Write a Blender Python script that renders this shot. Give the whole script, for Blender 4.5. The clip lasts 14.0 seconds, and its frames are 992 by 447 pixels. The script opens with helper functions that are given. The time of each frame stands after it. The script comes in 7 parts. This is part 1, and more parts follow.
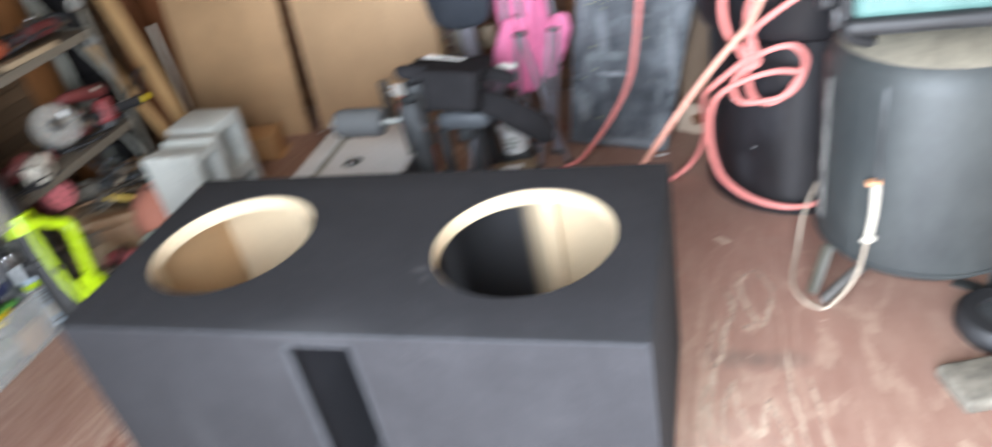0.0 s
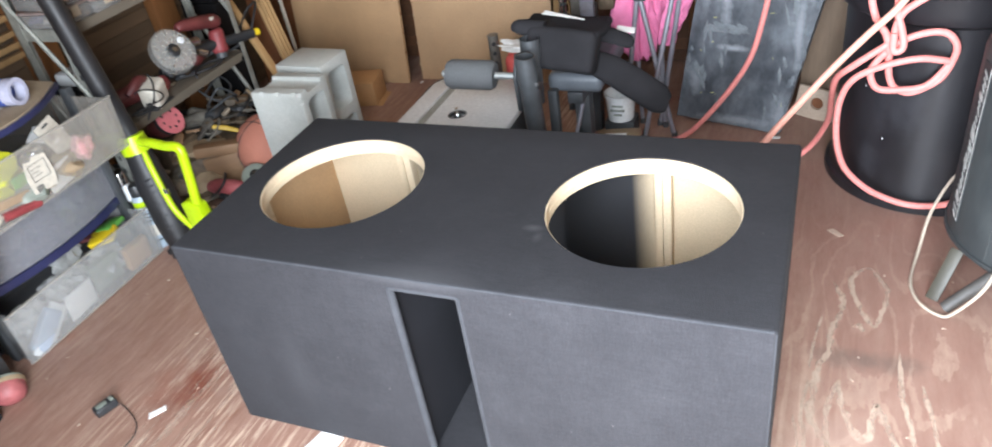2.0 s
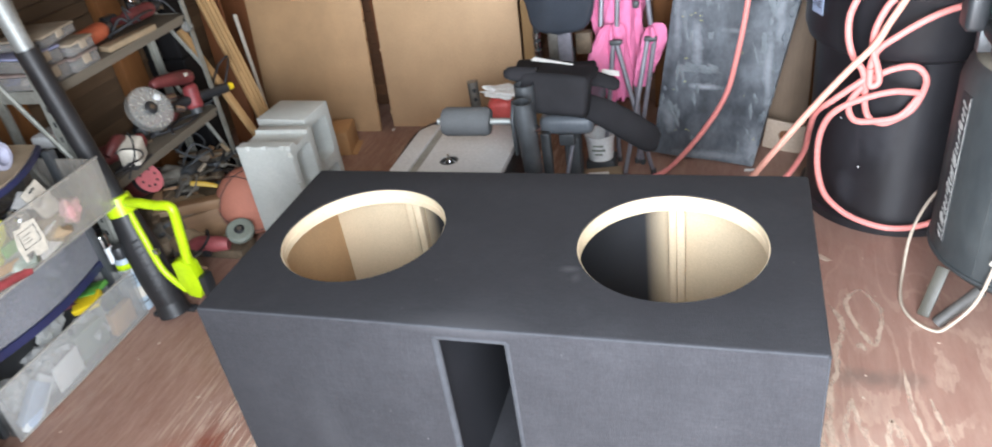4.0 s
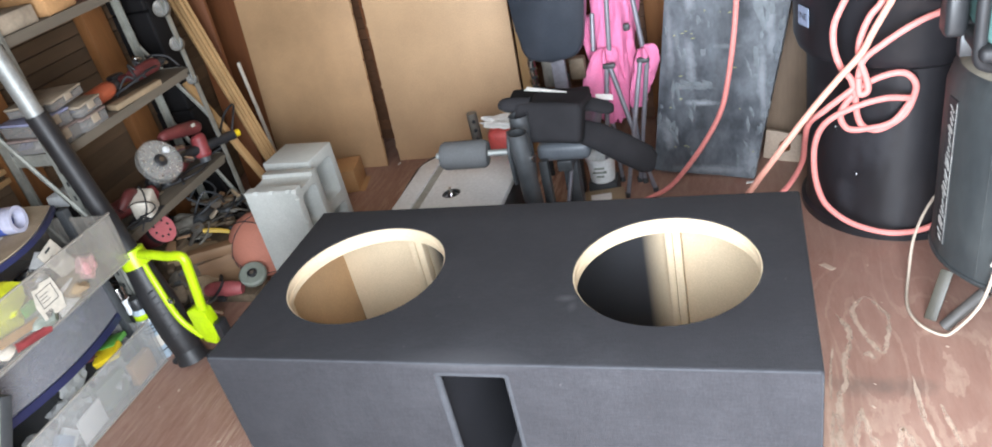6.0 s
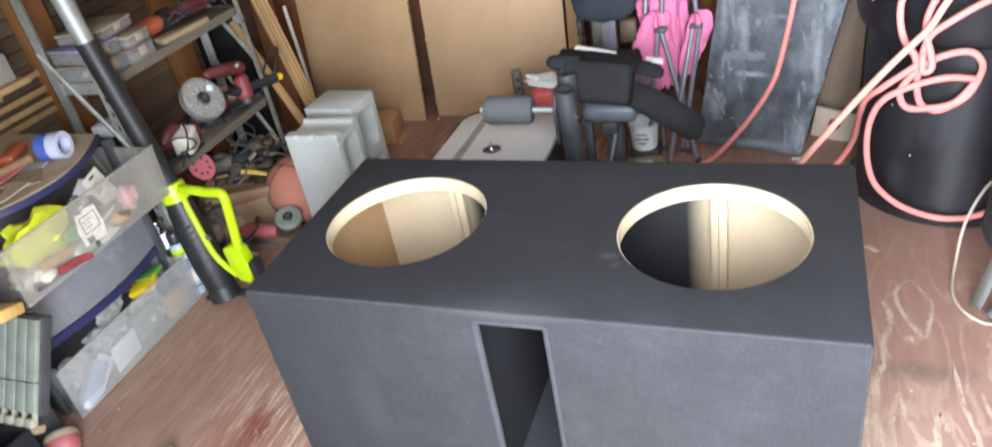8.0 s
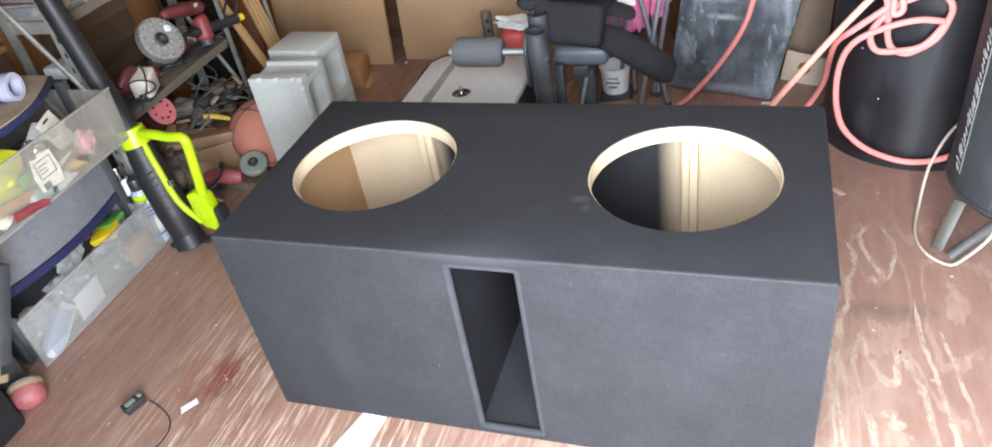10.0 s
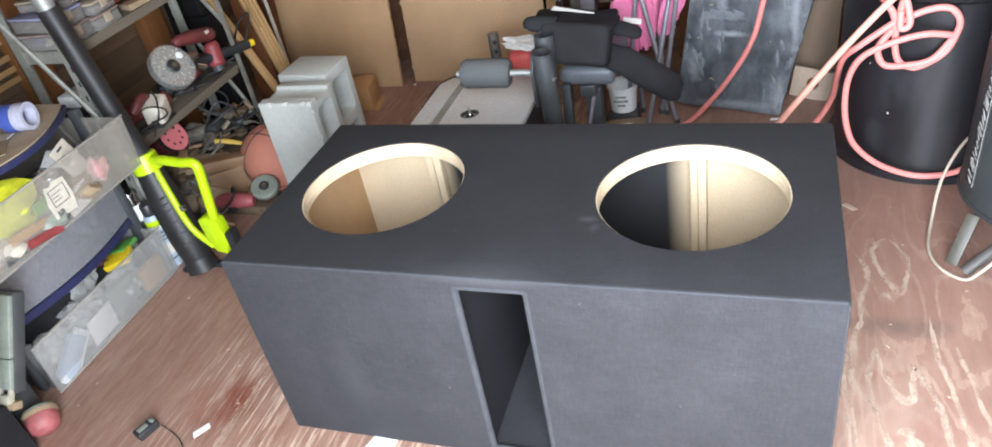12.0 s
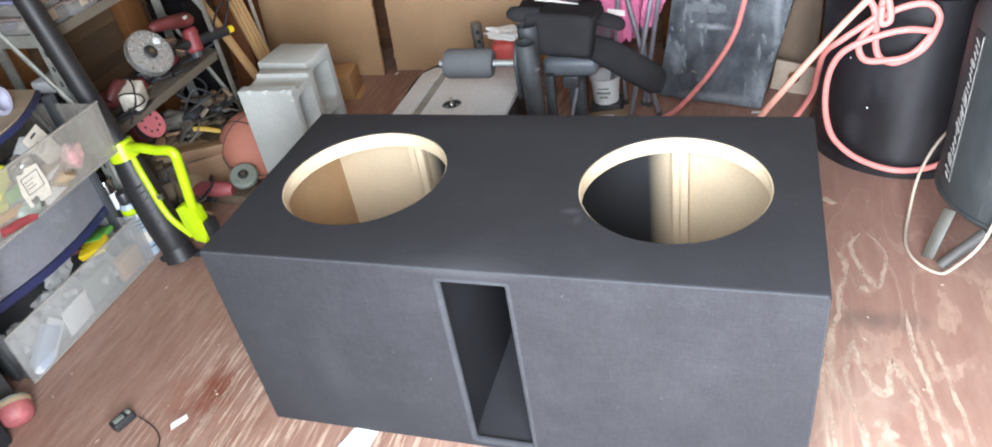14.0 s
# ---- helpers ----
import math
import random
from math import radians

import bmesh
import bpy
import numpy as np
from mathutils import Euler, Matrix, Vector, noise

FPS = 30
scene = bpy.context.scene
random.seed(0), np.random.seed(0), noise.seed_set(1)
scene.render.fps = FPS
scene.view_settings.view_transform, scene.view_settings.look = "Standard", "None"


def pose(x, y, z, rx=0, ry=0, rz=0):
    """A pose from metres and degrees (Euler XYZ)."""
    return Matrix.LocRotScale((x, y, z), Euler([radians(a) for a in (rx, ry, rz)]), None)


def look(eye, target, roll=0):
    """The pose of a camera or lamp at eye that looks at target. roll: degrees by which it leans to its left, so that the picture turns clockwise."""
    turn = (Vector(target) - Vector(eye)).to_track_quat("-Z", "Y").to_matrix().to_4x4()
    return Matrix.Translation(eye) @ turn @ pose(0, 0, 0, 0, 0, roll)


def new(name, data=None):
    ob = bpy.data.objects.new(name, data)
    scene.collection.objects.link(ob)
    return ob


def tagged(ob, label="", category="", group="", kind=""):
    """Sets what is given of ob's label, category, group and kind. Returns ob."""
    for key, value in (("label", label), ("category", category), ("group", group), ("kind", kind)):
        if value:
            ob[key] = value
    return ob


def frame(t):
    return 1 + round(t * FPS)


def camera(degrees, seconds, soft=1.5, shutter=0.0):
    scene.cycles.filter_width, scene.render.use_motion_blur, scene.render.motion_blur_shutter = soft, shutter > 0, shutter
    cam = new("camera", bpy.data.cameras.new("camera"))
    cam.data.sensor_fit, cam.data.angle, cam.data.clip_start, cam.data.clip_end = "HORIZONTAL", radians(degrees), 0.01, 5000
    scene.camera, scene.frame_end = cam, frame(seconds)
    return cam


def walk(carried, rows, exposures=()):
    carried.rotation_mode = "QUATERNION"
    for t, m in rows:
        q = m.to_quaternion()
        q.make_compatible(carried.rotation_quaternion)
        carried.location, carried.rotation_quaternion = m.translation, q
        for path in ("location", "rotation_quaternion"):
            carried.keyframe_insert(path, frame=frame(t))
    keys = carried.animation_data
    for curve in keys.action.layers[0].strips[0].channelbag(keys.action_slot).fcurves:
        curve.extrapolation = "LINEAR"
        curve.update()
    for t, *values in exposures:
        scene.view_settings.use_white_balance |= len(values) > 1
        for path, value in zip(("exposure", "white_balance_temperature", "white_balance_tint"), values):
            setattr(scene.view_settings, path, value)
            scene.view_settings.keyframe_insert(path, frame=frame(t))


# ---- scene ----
# the camera: held by hand in front of the speaker box; x y z, then yaw, pitch, roll
cam = camera(66.11, 14.0, soft=1.8, shutter=0.8)
ROWS = [
    (0.0, 1.250, -0.858, 1.311, 20.08, -32.68, -12.09),
    (0.1, 1.239, -0.889, 1.315, 22.66, -33.10, -12.30),
    (0.4, 1.198, -0.903, 1.315, 28.82, -34.21, -13.71),
    (0.5, 1.205, -0.889, 1.311, 30.35, -34.19, -14.44),
    (1.0, 1.199, -0.880, 1.302, 28.78, -34.61, -12.57),
    (1.5, 1.190, -0.869, 1.306, 28.55, -34.18, -13.15),
    (2.0, 1.155, -0.859, 1.293, 26.65, -34.18, -9.68),
    (2.5, 1.084, -0.854, 1.292, 21.93, -34.99, -8.96),
    (3.0, 0.963, -0.891, 1.309, 18.78, -33.42, -7.63),
    (3.2, 0.940, -0.905, 1.314, 17.17, -33.17, -7.64),
    (5.3, 1.074, -0.942, 1.368, 26.25, -30.11, -12.05),
    (5.5, 1.062, -0.928, 1.361, 23.50, -30.44, -12.67),
    (6.0, 1.043, -0.930, 1.369, 21.61, -30.19, -13.48),
    (6.5, 1.018, -0.928, 1.358, 22.33, -30.58, -11.33),
    (7.0, 1.018, -0.924, 1.354, 22.64, -30.44, -10.71),
    (7.5, 1.008, -0.943, 1.357, 23.26, -30.53, -11.54),
    (8.0, 1.000, -0.946, 1.339, 24.28, -32.08, -10.98),
    (8.5, 0.997, -0.946, 1.325, 24.09, -35.33, -11.67),
    (8.7, 0.990, -0.953, 1.329, 23.62, -36.19, -11.64),
    (10.8, 1.001, -0.933, 1.320, 22.23, -35.80, -9.84),
    (11.0, 1.007, -0.935, 1.325, 22.90, -35.27, -10.89),
    (11.5, 1.010, -0.931, 1.323, 22.92, -34.90, -11.53),
    (12.0, 1.001, -0.934, 1.327, 23.25, -34.82, -11.47),
    (12.5, 0.996, -0.934, 1.321, 22.45, -35.97, -10.72),
    (13.0, 0.996, -0.930, 1.320, 22.07, -36.30, -10.81),
    (13.5, 0.998, -0.932, 1.328, 21.80, -35.52, -10.85),
    (14.0, 0.995, -0.929, 1.326, 21.64, -35.82, -10.14),
]
walk(cam, [(t, pose(x, y, z, 90 + pitch, 0, yaw) @ pose(0, 0, 0, 0, 0, roll)) for t, x, y, z, yaw, pitch, roll in ROWS],
     exposures=((0.0, -0.10), (0.5, 0.03), (1.8, 0.03), (3.0, -0.03), (7.5, -0.04), (8.5, 0.02), (11.5, -0.02), (13.0, 0.02), (14.0, 0.03)))
scene.view_settings.exposure = 0.0

# ---- light: an open doorway behind the camera, under a bright overcast sky ----
world = bpy.data.worlds.new("sky")
scene.world = world
world.use_nodes = True
wn = world.node_tree.nodes
sky = wn.new("ShaderNodeTexSky")
sky.sky_type, sky.sun_disc = "NISHITA", False
sky.sun_elevation, sky.sun_rotation = radians(55), radians(150)
wn["Background"].inputs["Strength"].default_value = 0.12
world.node_tree.links.new(sky.outputs[0], wn["Background"].inputs["Color"])

sun = new("sun", bpy.data.lights.new("sun", "SUN"))
sun.data.energy, sun.data.angle, sun.data.color = 1.2, radians(12), (1.0, 0.95, 0.88)
sun.matrix_world = look((1.5, -4.0, 7.0), (0.3, -1.9, 0.0))

DOOR = (0.36, 1.84, 2.12)          # left and right jamb, head height
day = new("doorway_daylight", bpy.data.lights.new("doorway_daylight", "AREA"))
day.data.shape, day.data.size, day.data.size_y = "RECTANGLE", 1.30, 1.70
day.data.energy, day.data.color = 276.0, (0.81, 0.895, 1.0)
day.matrix_world = look((1.13, -1.33, 0.88), (1.42, 0.0, 0.50))

# ---- materials ----
def C(r, g, b):
    return tuple((v / 255 / 12.92) if v <= 10 else ((v / 255 + 0.055) / 1.055) ** 2.4 for v in (r, g, b))


def mat(name, rgb, rough=0.6, metal=0.0, var=0.15, scale=7.0, bump=0.15, grain=90.0, stretch=(1, 1, 1), second=None, amount=0.5, sheen=0.0, spec=0.5, coat=0.0, alpha=1.0, per_object=0.0):
    """A surface with two scales of variation: broad stains (scale) and fine grain; second: a stain colour."""
    m = bpy.data.materials.new(name)
    m.use_nodes = True
    n, l = m.node_tree.nodes, m.node_tree.links
    p = n["Principled BSDF"]
    tc = n.new("ShaderNodeTexCoord")
    mp = n.new("ShaderNodeMapping")
    mp.inputs["Scale"].default_value = stretch
    l.new(tc.outputs["Object"], mp.inputs["Vector"])
    big = n.new("ShaderNodeTexNoise")
    big.inputs["Scale"].default_value, big.inputs["Detail"].default_value, big.inputs["Roughness"].default_value = scale, 5, 0.6
    fine = n.new("ShaderNodeTexNoise")
    fine.inputs["Scale"].default_value, fine.inputs["Detail"].default_value = grain, 4
    l.new(mp.outputs[0], big.inputs["Vector"])
    l.new(mp.outputs[0], fine.inputs["Vector"])
    ramp = n.new("ShaderNodeValToRGB")
    a, b = ramp.color_ramp.elements
    a.position, b.position = 0.35, 0.68
    a.color = (*[min(1, v * (1 - var)) for v in rgb], 1)
    b.color = (*[min(1, v * (1 + var)) for v in rgb], 1)
    if second:
        b.color = (*[v * (1 - amount) + s * amount for v, s in zip(rgb, second)], 1)
    l.new(big.outputs["Fac"], ramp.inputs["Fac"])
    mix = n.new("ShaderNodeMixRGB")
    mix.blend_type = "MULTIPLY"
    mix.inputs["Fac"].default_value = 0.35
    l.new(ramp.outputs["Color"], mix.inputs["Color1"])
    gr = n.new("ShaderNodeMapRange")
    gr.inputs["From Min"].default_value, gr.inputs["From Max"].default_value = 0.3, 0.7
    gr.inputs["To Min"].default_value, gr.inputs["To Max"].default_value = 0.65, 1.15
    l.new(fine.outputs["Fac"], gr.inputs["Value"])
    l.new(gr.outputs[0], mix.inputs["Color2"])
    out = mix.outputs["Color"]
    if per_object:
        oi = n.new("ShaderNodeObjectInfo")
        hs = n.new("ShaderNodeHueSaturation")
        mr = n.new("ShaderNodeMapRange")
        mr.inputs["To Min"].default_value, mr.inputs["To Max"].default_value = 1 - per_object, 1 + per_object
        l.new(oi.outputs["Random"], mr.inputs["Value"])
        l.new(mr.outputs[0], hs.inputs["Value"])
        l.new(out, hs.inputs["Color"])
        out = hs.outputs["Color"]
    l.new(out, p.inputs["Base Color"])
    rr = n.new("ShaderNodeMapRange")
    rr.inputs["To Min"].default_value, rr.inputs["To Max"].default_value = max(0.03, rough - 0.12), min(1, rough + 0.12)
    l.new(big.outputs["Fac"], rr.inputs["Value"])
    l.new(rr.outputs[0], p.inputs["Roughness"])
    p.inputs["Metallic"].default_value = metal
    p.inputs["Specular IOR Level"].default_value = spec
    p.inputs["Coat Weight"].default_value = coat
    p.inputs["Sheen Weight"].default_value = sheen
    if bump:
        bp = n.new("ShaderNodeBump")
        bp.inputs["Strength"].default_value, bp.inputs["Distance"].default_value = bump, 0.004
        l.new(fine.outputs["Fac"], bp.inputs["Height"])
        l.new(bp.outputs[0], p.inputs["Normal"])
    if alpha < 1:
        p.inputs["Alpha"].default_value = alpha
    return m


def wood(name, rgb, dark, along="y", rough=0.65, scale=9.0, per_object=0.0):
    s = {"x": (0.12, 1, 1), "y": (1, 0.12, 1), "z": (1, 1, 0.12)}[along]
    return mat(name, rgb, rough, var=0.2, scale=scale * 2.2, bump=0.25, grain=70, stretch=s, second=dark, amount=0.6, per_object=per_object)


def floor_material():
    """Brown floor paint worn down to plywood: the grain runs along y and opens into cathedral figures."""
    m = bpy.data.materials.new("worn_floor_paint")
    m.use_nodes = True
    n, l = m.node_tree.nodes, m.node_tree.links
    p = n["Principled BSDF"]

    def node(kind, **values):
        k = n.new("ShaderNode" + kind)
        for key, v in values.items():
            k.inputs[key.replace("_", " ")].default_value = v
        return k

    def maths(op, a, b=None):
        k = n.new("ShaderNodeMath")
        k.operation = op
        for i, v in enumerate((a, b)):
            if v is None:
                continue
            if isinstance(v, bpy.types.NodeSocket):
                l.new(v, k.inputs[i])
            else:
                k.inputs[i].default_value = v
        return k.outputs[0]

    def remap(v, lo, hi, to_lo=0.0, to_hi=1.0):
        k = node("MapRange", From_Min=lo, From_Max=hi, To_Min=to_lo, To_Max=to_hi)
        l.new(v, k.inputs["Value"])
        return k.outputs[0]

    def mix(fac, a, b, blend="MIX"):
        k = n.new("ShaderNodeMixRGB")
        k.blend_type = blend
        for i, v in ((0, fac), (1, a), (2, b)):
            if isinstance(v, bpy.types.NodeSocket):
                l.new(v, k.inputs[i])
            else:
                k.inputs[i].default_value = v if i == 0 else (*v, 1)
        return k.outputs[0]

    tc = n.new("ShaderNodeTexCoord")

    def noise_at(stretch, scale, detail=4.0, rough=0.55):
        mp = node("Mapping", Scale=stretch)
        l.new(tc.outputs["Object"], mp.inputs["Vector"])
        k = node("TexNoise", Scale=scale, Detail=detail, Roughness=rough)
        l.new(mp.outputs[0], k.inputs["Vector"])
        return k.outputs["Fac"]

    sep = n.new("ShaderNodeSeparateXYZ")
    l.new(tc.outputs["Object"], sep.inputs[0])
    X = maths("ADD", sep.outputs["X"], 0.675)
    Y = maths("ADD", sep.outputs["Y"], 0.31)
    fibre = noise_at((1, 0.035, 1), 160.0, 3.0)
    wear = noise_at((1, 0.45, 1), 3.2, 6.0, 0.65)
    scuff = noise_at((1, 0.6, 1), 22.0, 6.0, 0.7)
    # one sheet: close straight grain, the paint gone from broken ridges
    ridges = remap(noise_at((1, 0.05, 1), 135.0, 3.0, 0.55), 0.525, 0.565)
    patchy = remap(noise_at((1, 0.22, 1), 13.0, 5.0, 0.65), 0.44, 0.56)
    strip = remap(maths("ADD", X, maths("MULTIPLY", wear, 0.16)), -0.30, -0.10)
    front = maths("MULTIPLY", remap(maths("ADD", Y, maths("MULTIPLY", wear, 0.35)), 0.16, -0.02), remap(X, -0.55, -0.05))
    left = maths("MULTIPLY", maths("MULTIPLY", ridges, patchy), maths("ADD", 0.17, maths("MULTIPLY", strip, 0.72)))
    left = maths("ADD", left, maths("MULTIPLY", maths("MULTIPLY", front, remap(scuff, 0.38, 0.58)), maths("ADD", 0.20, maths("MULTIPLY", ridges, 0.26))))
    # the other sheet: a few ragged loops and zigzags of bare early wood
    ragged = noise_at((1.0, 0.4, 1), 34.0, 4.0, 0.65)
    drift = noise_at((1, 0.10, 1), 7.0, 3.0, 0.5)
    figure = maths("ADD", noise_at((1, 0.36, 1), 5.2, 1.0, 0.4), maths("MULTIPLY", ragged, 0.075))
    loops = remap(maths("SINE", maths("MULTIPLY", figure, 68.0)), 0.74, 0.86)
    wavy = remap(maths("SINE", maths("ADD", maths("MULTIPLY", X, 270.0), maths("MULTIPLY", maths("ADD", drift, maths("MULTIPLY", ragged, 0.12)), 24.0))), 0.35, 0.9)
    wavy = maths("MULTIPLY", maths("MULTIPLY", wavy, remap(X, 1.31, 1.22)), remap(Y, 0.75, 0.45))
    gone = remap(noise_at((1, 0.5, 1), 7.5, 5.0, 0.65), 0.33, 0.43)
    right = maths("MULTIPLY", maths("MULTIPLY", maths("MAXIMUM", loops, wavy), gone), remap(Y, 1.1, 0.6, 0.10, 0.46))
    right = maths("MULTIPLY", right, remap(noise_at((1, 0.4, 1), 60.0, 4.0, 0.7), 0.32, 0.58, 0.35, 1.0))
    worn = maths("ADD", maths("MULTIPLY", remap(wear, 0.44, 0.62), 0.42), maths("MULTIPLY", remap(Y, 0.5, -0.2), 0.22))
    right = maths("ADD", right, maths("MULTIPLY", worn, remap(scuff, 0.36, 0.62)))
    which = remap(X, 0.3, 0.5)
    right = maths("MULTIPLY", right, 0.55)
    bare = n.new("ShaderNodeMapRange")
    l.new(which, bare.inputs["Value"])
    l.new(left, bare.inputs["To Min"])
    l.new(right, bare.inputs["To Max"])
    bare = maths("MULTIPLY", maths("MINIMUM", bare.outputs[0], 1.0), remap(fibre, 0.28, 0.6, 0.72, 1.0))
    tone = noise_at((1, 1, 1), 1.7, 5.0, 0.6)
    paint = mix(remap(tone, 0.35, 0.65), C(137, 97, 81), C(153, 116, 100))
    paint = mix(0.42, paint, mix(remap(noise_at((1, 0.2, 1), 46.0, 6.0, 0.75), 0.35, 0.68), C(112, 82, 71), C(165, 140, 125)))
    paint = mix(remap(noise_at((1, 0.7, 1), 5.0, 3.0), 0.62, 0.72, 0.0, 0.5), paint, C(136, 80, 64))
    paint = mix(remap(X, 0.9, 1.3, 0.0, 0.5), paint, C(139, 108, 97))
    timber = mix(remap(tone, 0.4, 0.6), C(194, 168, 147), C(208, 186, 164))
    col = mix(bare, paint, timber)
    col = mix(remap(noise_at((1, 1, 1), 2.6, 8.0, 0.7), 0.55, 0.70, 0.0, 0.5), col, C(150, 126, 114))   # trodden dust

    def spill(x, y, rx, ry, colour, strength):
        """One ragged stain round a place on the floor."""
        nonlocal col
        a = maths("POWER", maths("DIVIDE", maths("SUBTRACT", X, x), rx), 2.0)
        b = maths("POWER", maths("DIVIDE", maths("SUBTRACT", Y, y), ry), 2.0)
        d = maths("ADD", maths("SQRT", maths("ADD", a, b)), maths("MULTIPLY", maths("SUBTRACT", scuff, 0.5), 2.4))
        col = mix(remap(d, 1.2, 0.2, 0.0, strength), col, colour)

    spill(-0.21, 0.05, 0.06, 0.12, C(112, 52, 36), 0.8)
    spill(-0.12, 0.33, 0.05, 0.16, C(122, 68, 50), 0.6)
    spill(1.31, 0.49, 0.13, 0.035, C(104, 90, 82), 0.65)
    col = mix(remap(noise_at((1, 1, 1), 240.0, 2.0), 0.72, 0.78, 0.0, 0.5), col, C(216, 200, 182))     # specks
    l.new(col, p.inputs["Base Color"])
    l.new(remap(scuff, 0.3, 0.7, 0.42, 0.72), p.inputs["Roughness"])
    bp = node("Bump", Strength=0.35, Distance=0.003)
    l.new(maths("SUBTRACT", maths("MULTIPLY", fibre, 0.5), maths("MULTIPLY", bare, 0.5)), bp.inputs["Height"])
    l.new(bp.outputs[0], p.inputs["Normal"])
    return m


def carpet_material(name="black_box_carpet", rgb=C(46, 45.5, 48)):
    """Thin needle-punched speaker carpet: a fine crossed weave, lint and rubbed patches."""
    m = mat(name, rgb, 0.95, var=0.08, scale=9.0, bump=0.30, grain=420, sheen=0.02, spec=0.10)
    n, l = m.node_tree.nodes, m.node_tree.links
    p = n["Principled BSDF"]
    tc = n.new("ShaderNodeTexCoord")
    old = p.inputs["Base Color"].links[0].from_socket
    for stretch, lo in (((2, 14, 14), 0.93), ((14, 14, 2), 0.93), ((18, 4, 18), 0.95)):
        mp = n.new("ShaderNodeMapping")
        mp.inputs["Scale"].default_value = stretch
        l.new(tc.outputs["Object"], mp.inputs["Vector"])
        t = n.new("ShaderNodeTexNoise")
        t.inputs["Scale"].default_value, t.inputs["Detail"].default_value = 24, 3
        l.new(mp.outputs[0], t.inputs["Vector"])
        r = n.new("ShaderNodeMapRange")
        r.inputs["From Min"].default_value, r.inputs["From Max"].default_value = 0.3, 0.7
        r.inputs["To Min"].default_value, r.inputs["To Max"].default_value = lo, 2 - lo
        l.new(t.outputs["Fac"], r.inputs["Value"])
        mx = n.new("ShaderNodeMixRGB")
        mx.blend_type, mx.inputs["Fac"].default_value = "MULTIPLY", 1.0
        l.new(old, mx.inputs["Color1"])
        l.new(r.outputs[0], mx.inputs["Color2"])
        old = mx.outputs[0]
    lint = n.new("ShaderNodeTexNoise")
    lint.inputs["Scale"].default_value, lint.inputs["Detail"].default_value = 75, 2
    l.new(tc.outputs["Object"], lint.inputs["Vector"])
    lr = n.new("ShaderNodeMapRange")
    lr.inputs["From Min"].default_value, lr.inputs["From Max"].default_value, lr.inputs["To Max"].default_value = 0.775, 0.81, 0.18
    l.new(lint.outputs["Fac"], lr.inputs["Value"])
    mx = n.new("ShaderNodeMixRGB")
    l.new(lr.outputs[0], mx.inputs["Fac"])
    l.new(old, mx.inputs["Color1"])
    mx.inputs["Color2"].default_value = (*C(150, 146, 140), 1)
    rub = n.new("ShaderNodeTexNoise")
    rub.inputs["Scale"].default_value, rub.inputs["Detail"].default_value, rub.inputs["Roughness"].default_value = 4.5, 8, 0.72
    l.new(tc.outputs["Object"], rub.inputs["Vector"])
    rr = n.new("ShaderNodeMapRange")
    rr.inputs["From Min"].default_value, rr.inputs["From Max"].default_value, rr.inputs["To Max"].default_value = 0.52, 0.80, 0.07
    l.new(rub.outputs["Fac"], rr.inputs["Value"])
    m2 = n.new("ShaderNodeMixRGB")
    l.new(rr.outputs[0], m2.inputs["Fac"])
    l.new(mx.outputs[0], m2.inputs["Color1"])
    m2.inputs["Color2"].default_value = (*C(84, 84, 86), 1)
    old = m2.outputs[0]
    for at, size, strength in (((-0.03, -0.272, 0.497), (0.17, 0.05, 0.022), 0.34), ((0.0, -0.25, 0.498), (0.10, 0.10, 0.02), 0.08), ((0.134, -0.089, 0.498), (0.026, 0.014, 0.05), 0.6), ((0.15, -0.115, 0.498), (0.012, 0.02, 0.05), 0.4), ((-0.36, -0.275, 0.2), (0.05, 0.02, 0.14), 0.12)):
        sub_v = n.new("ShaderNodeVectorMath")
        sub_v.operation = "SUBTRACT"
        sub_v.inputs[1].default_value = at
        l.new(tc.outputs["Object"], sub_v.inputs[0])
        div_v = n.new("ShaderNodeVectorMath")
        div_v.operation = "DIVIDE"
        div_v.inputs[1].default_value = size
        l.new(sub_v.outputs[0], div_v.inputs[0])
        far = n.new("ShaderNodeVectorMath")
        far.operation = "LENGTH"
        l.new(div_v.outputs[0], far.inputs[0])
        add = n.new("ShaderNodeMath")
        l.new(far.outputs["Value"], add.inputs[0])
        l.new(rub.outputs["Fac"], add.inputs[1])
        fade = n.new("ShaderNodeMapRange")
        fade.inputs["From Min"].default_value, fade.inputs["From Max"].default_value, fade.inputs["To Max"].default_value = 1.45, 0.5, strength
        l.new(add.outputs[0], fade.inputs["Value"])
        m3 = n.new("ShaderNodeMixRGB")
        l.new(fade.outputs[0], m3.inputs["Fac"])
        l.new(old, m3.inputs["Color1"])
        m3.inputs["Color2"].default_value = (*C(80, 80, 82), 1)
        old = m3.outputs[0]
    l.new(old, p.inputs["Base Color"])
    return m


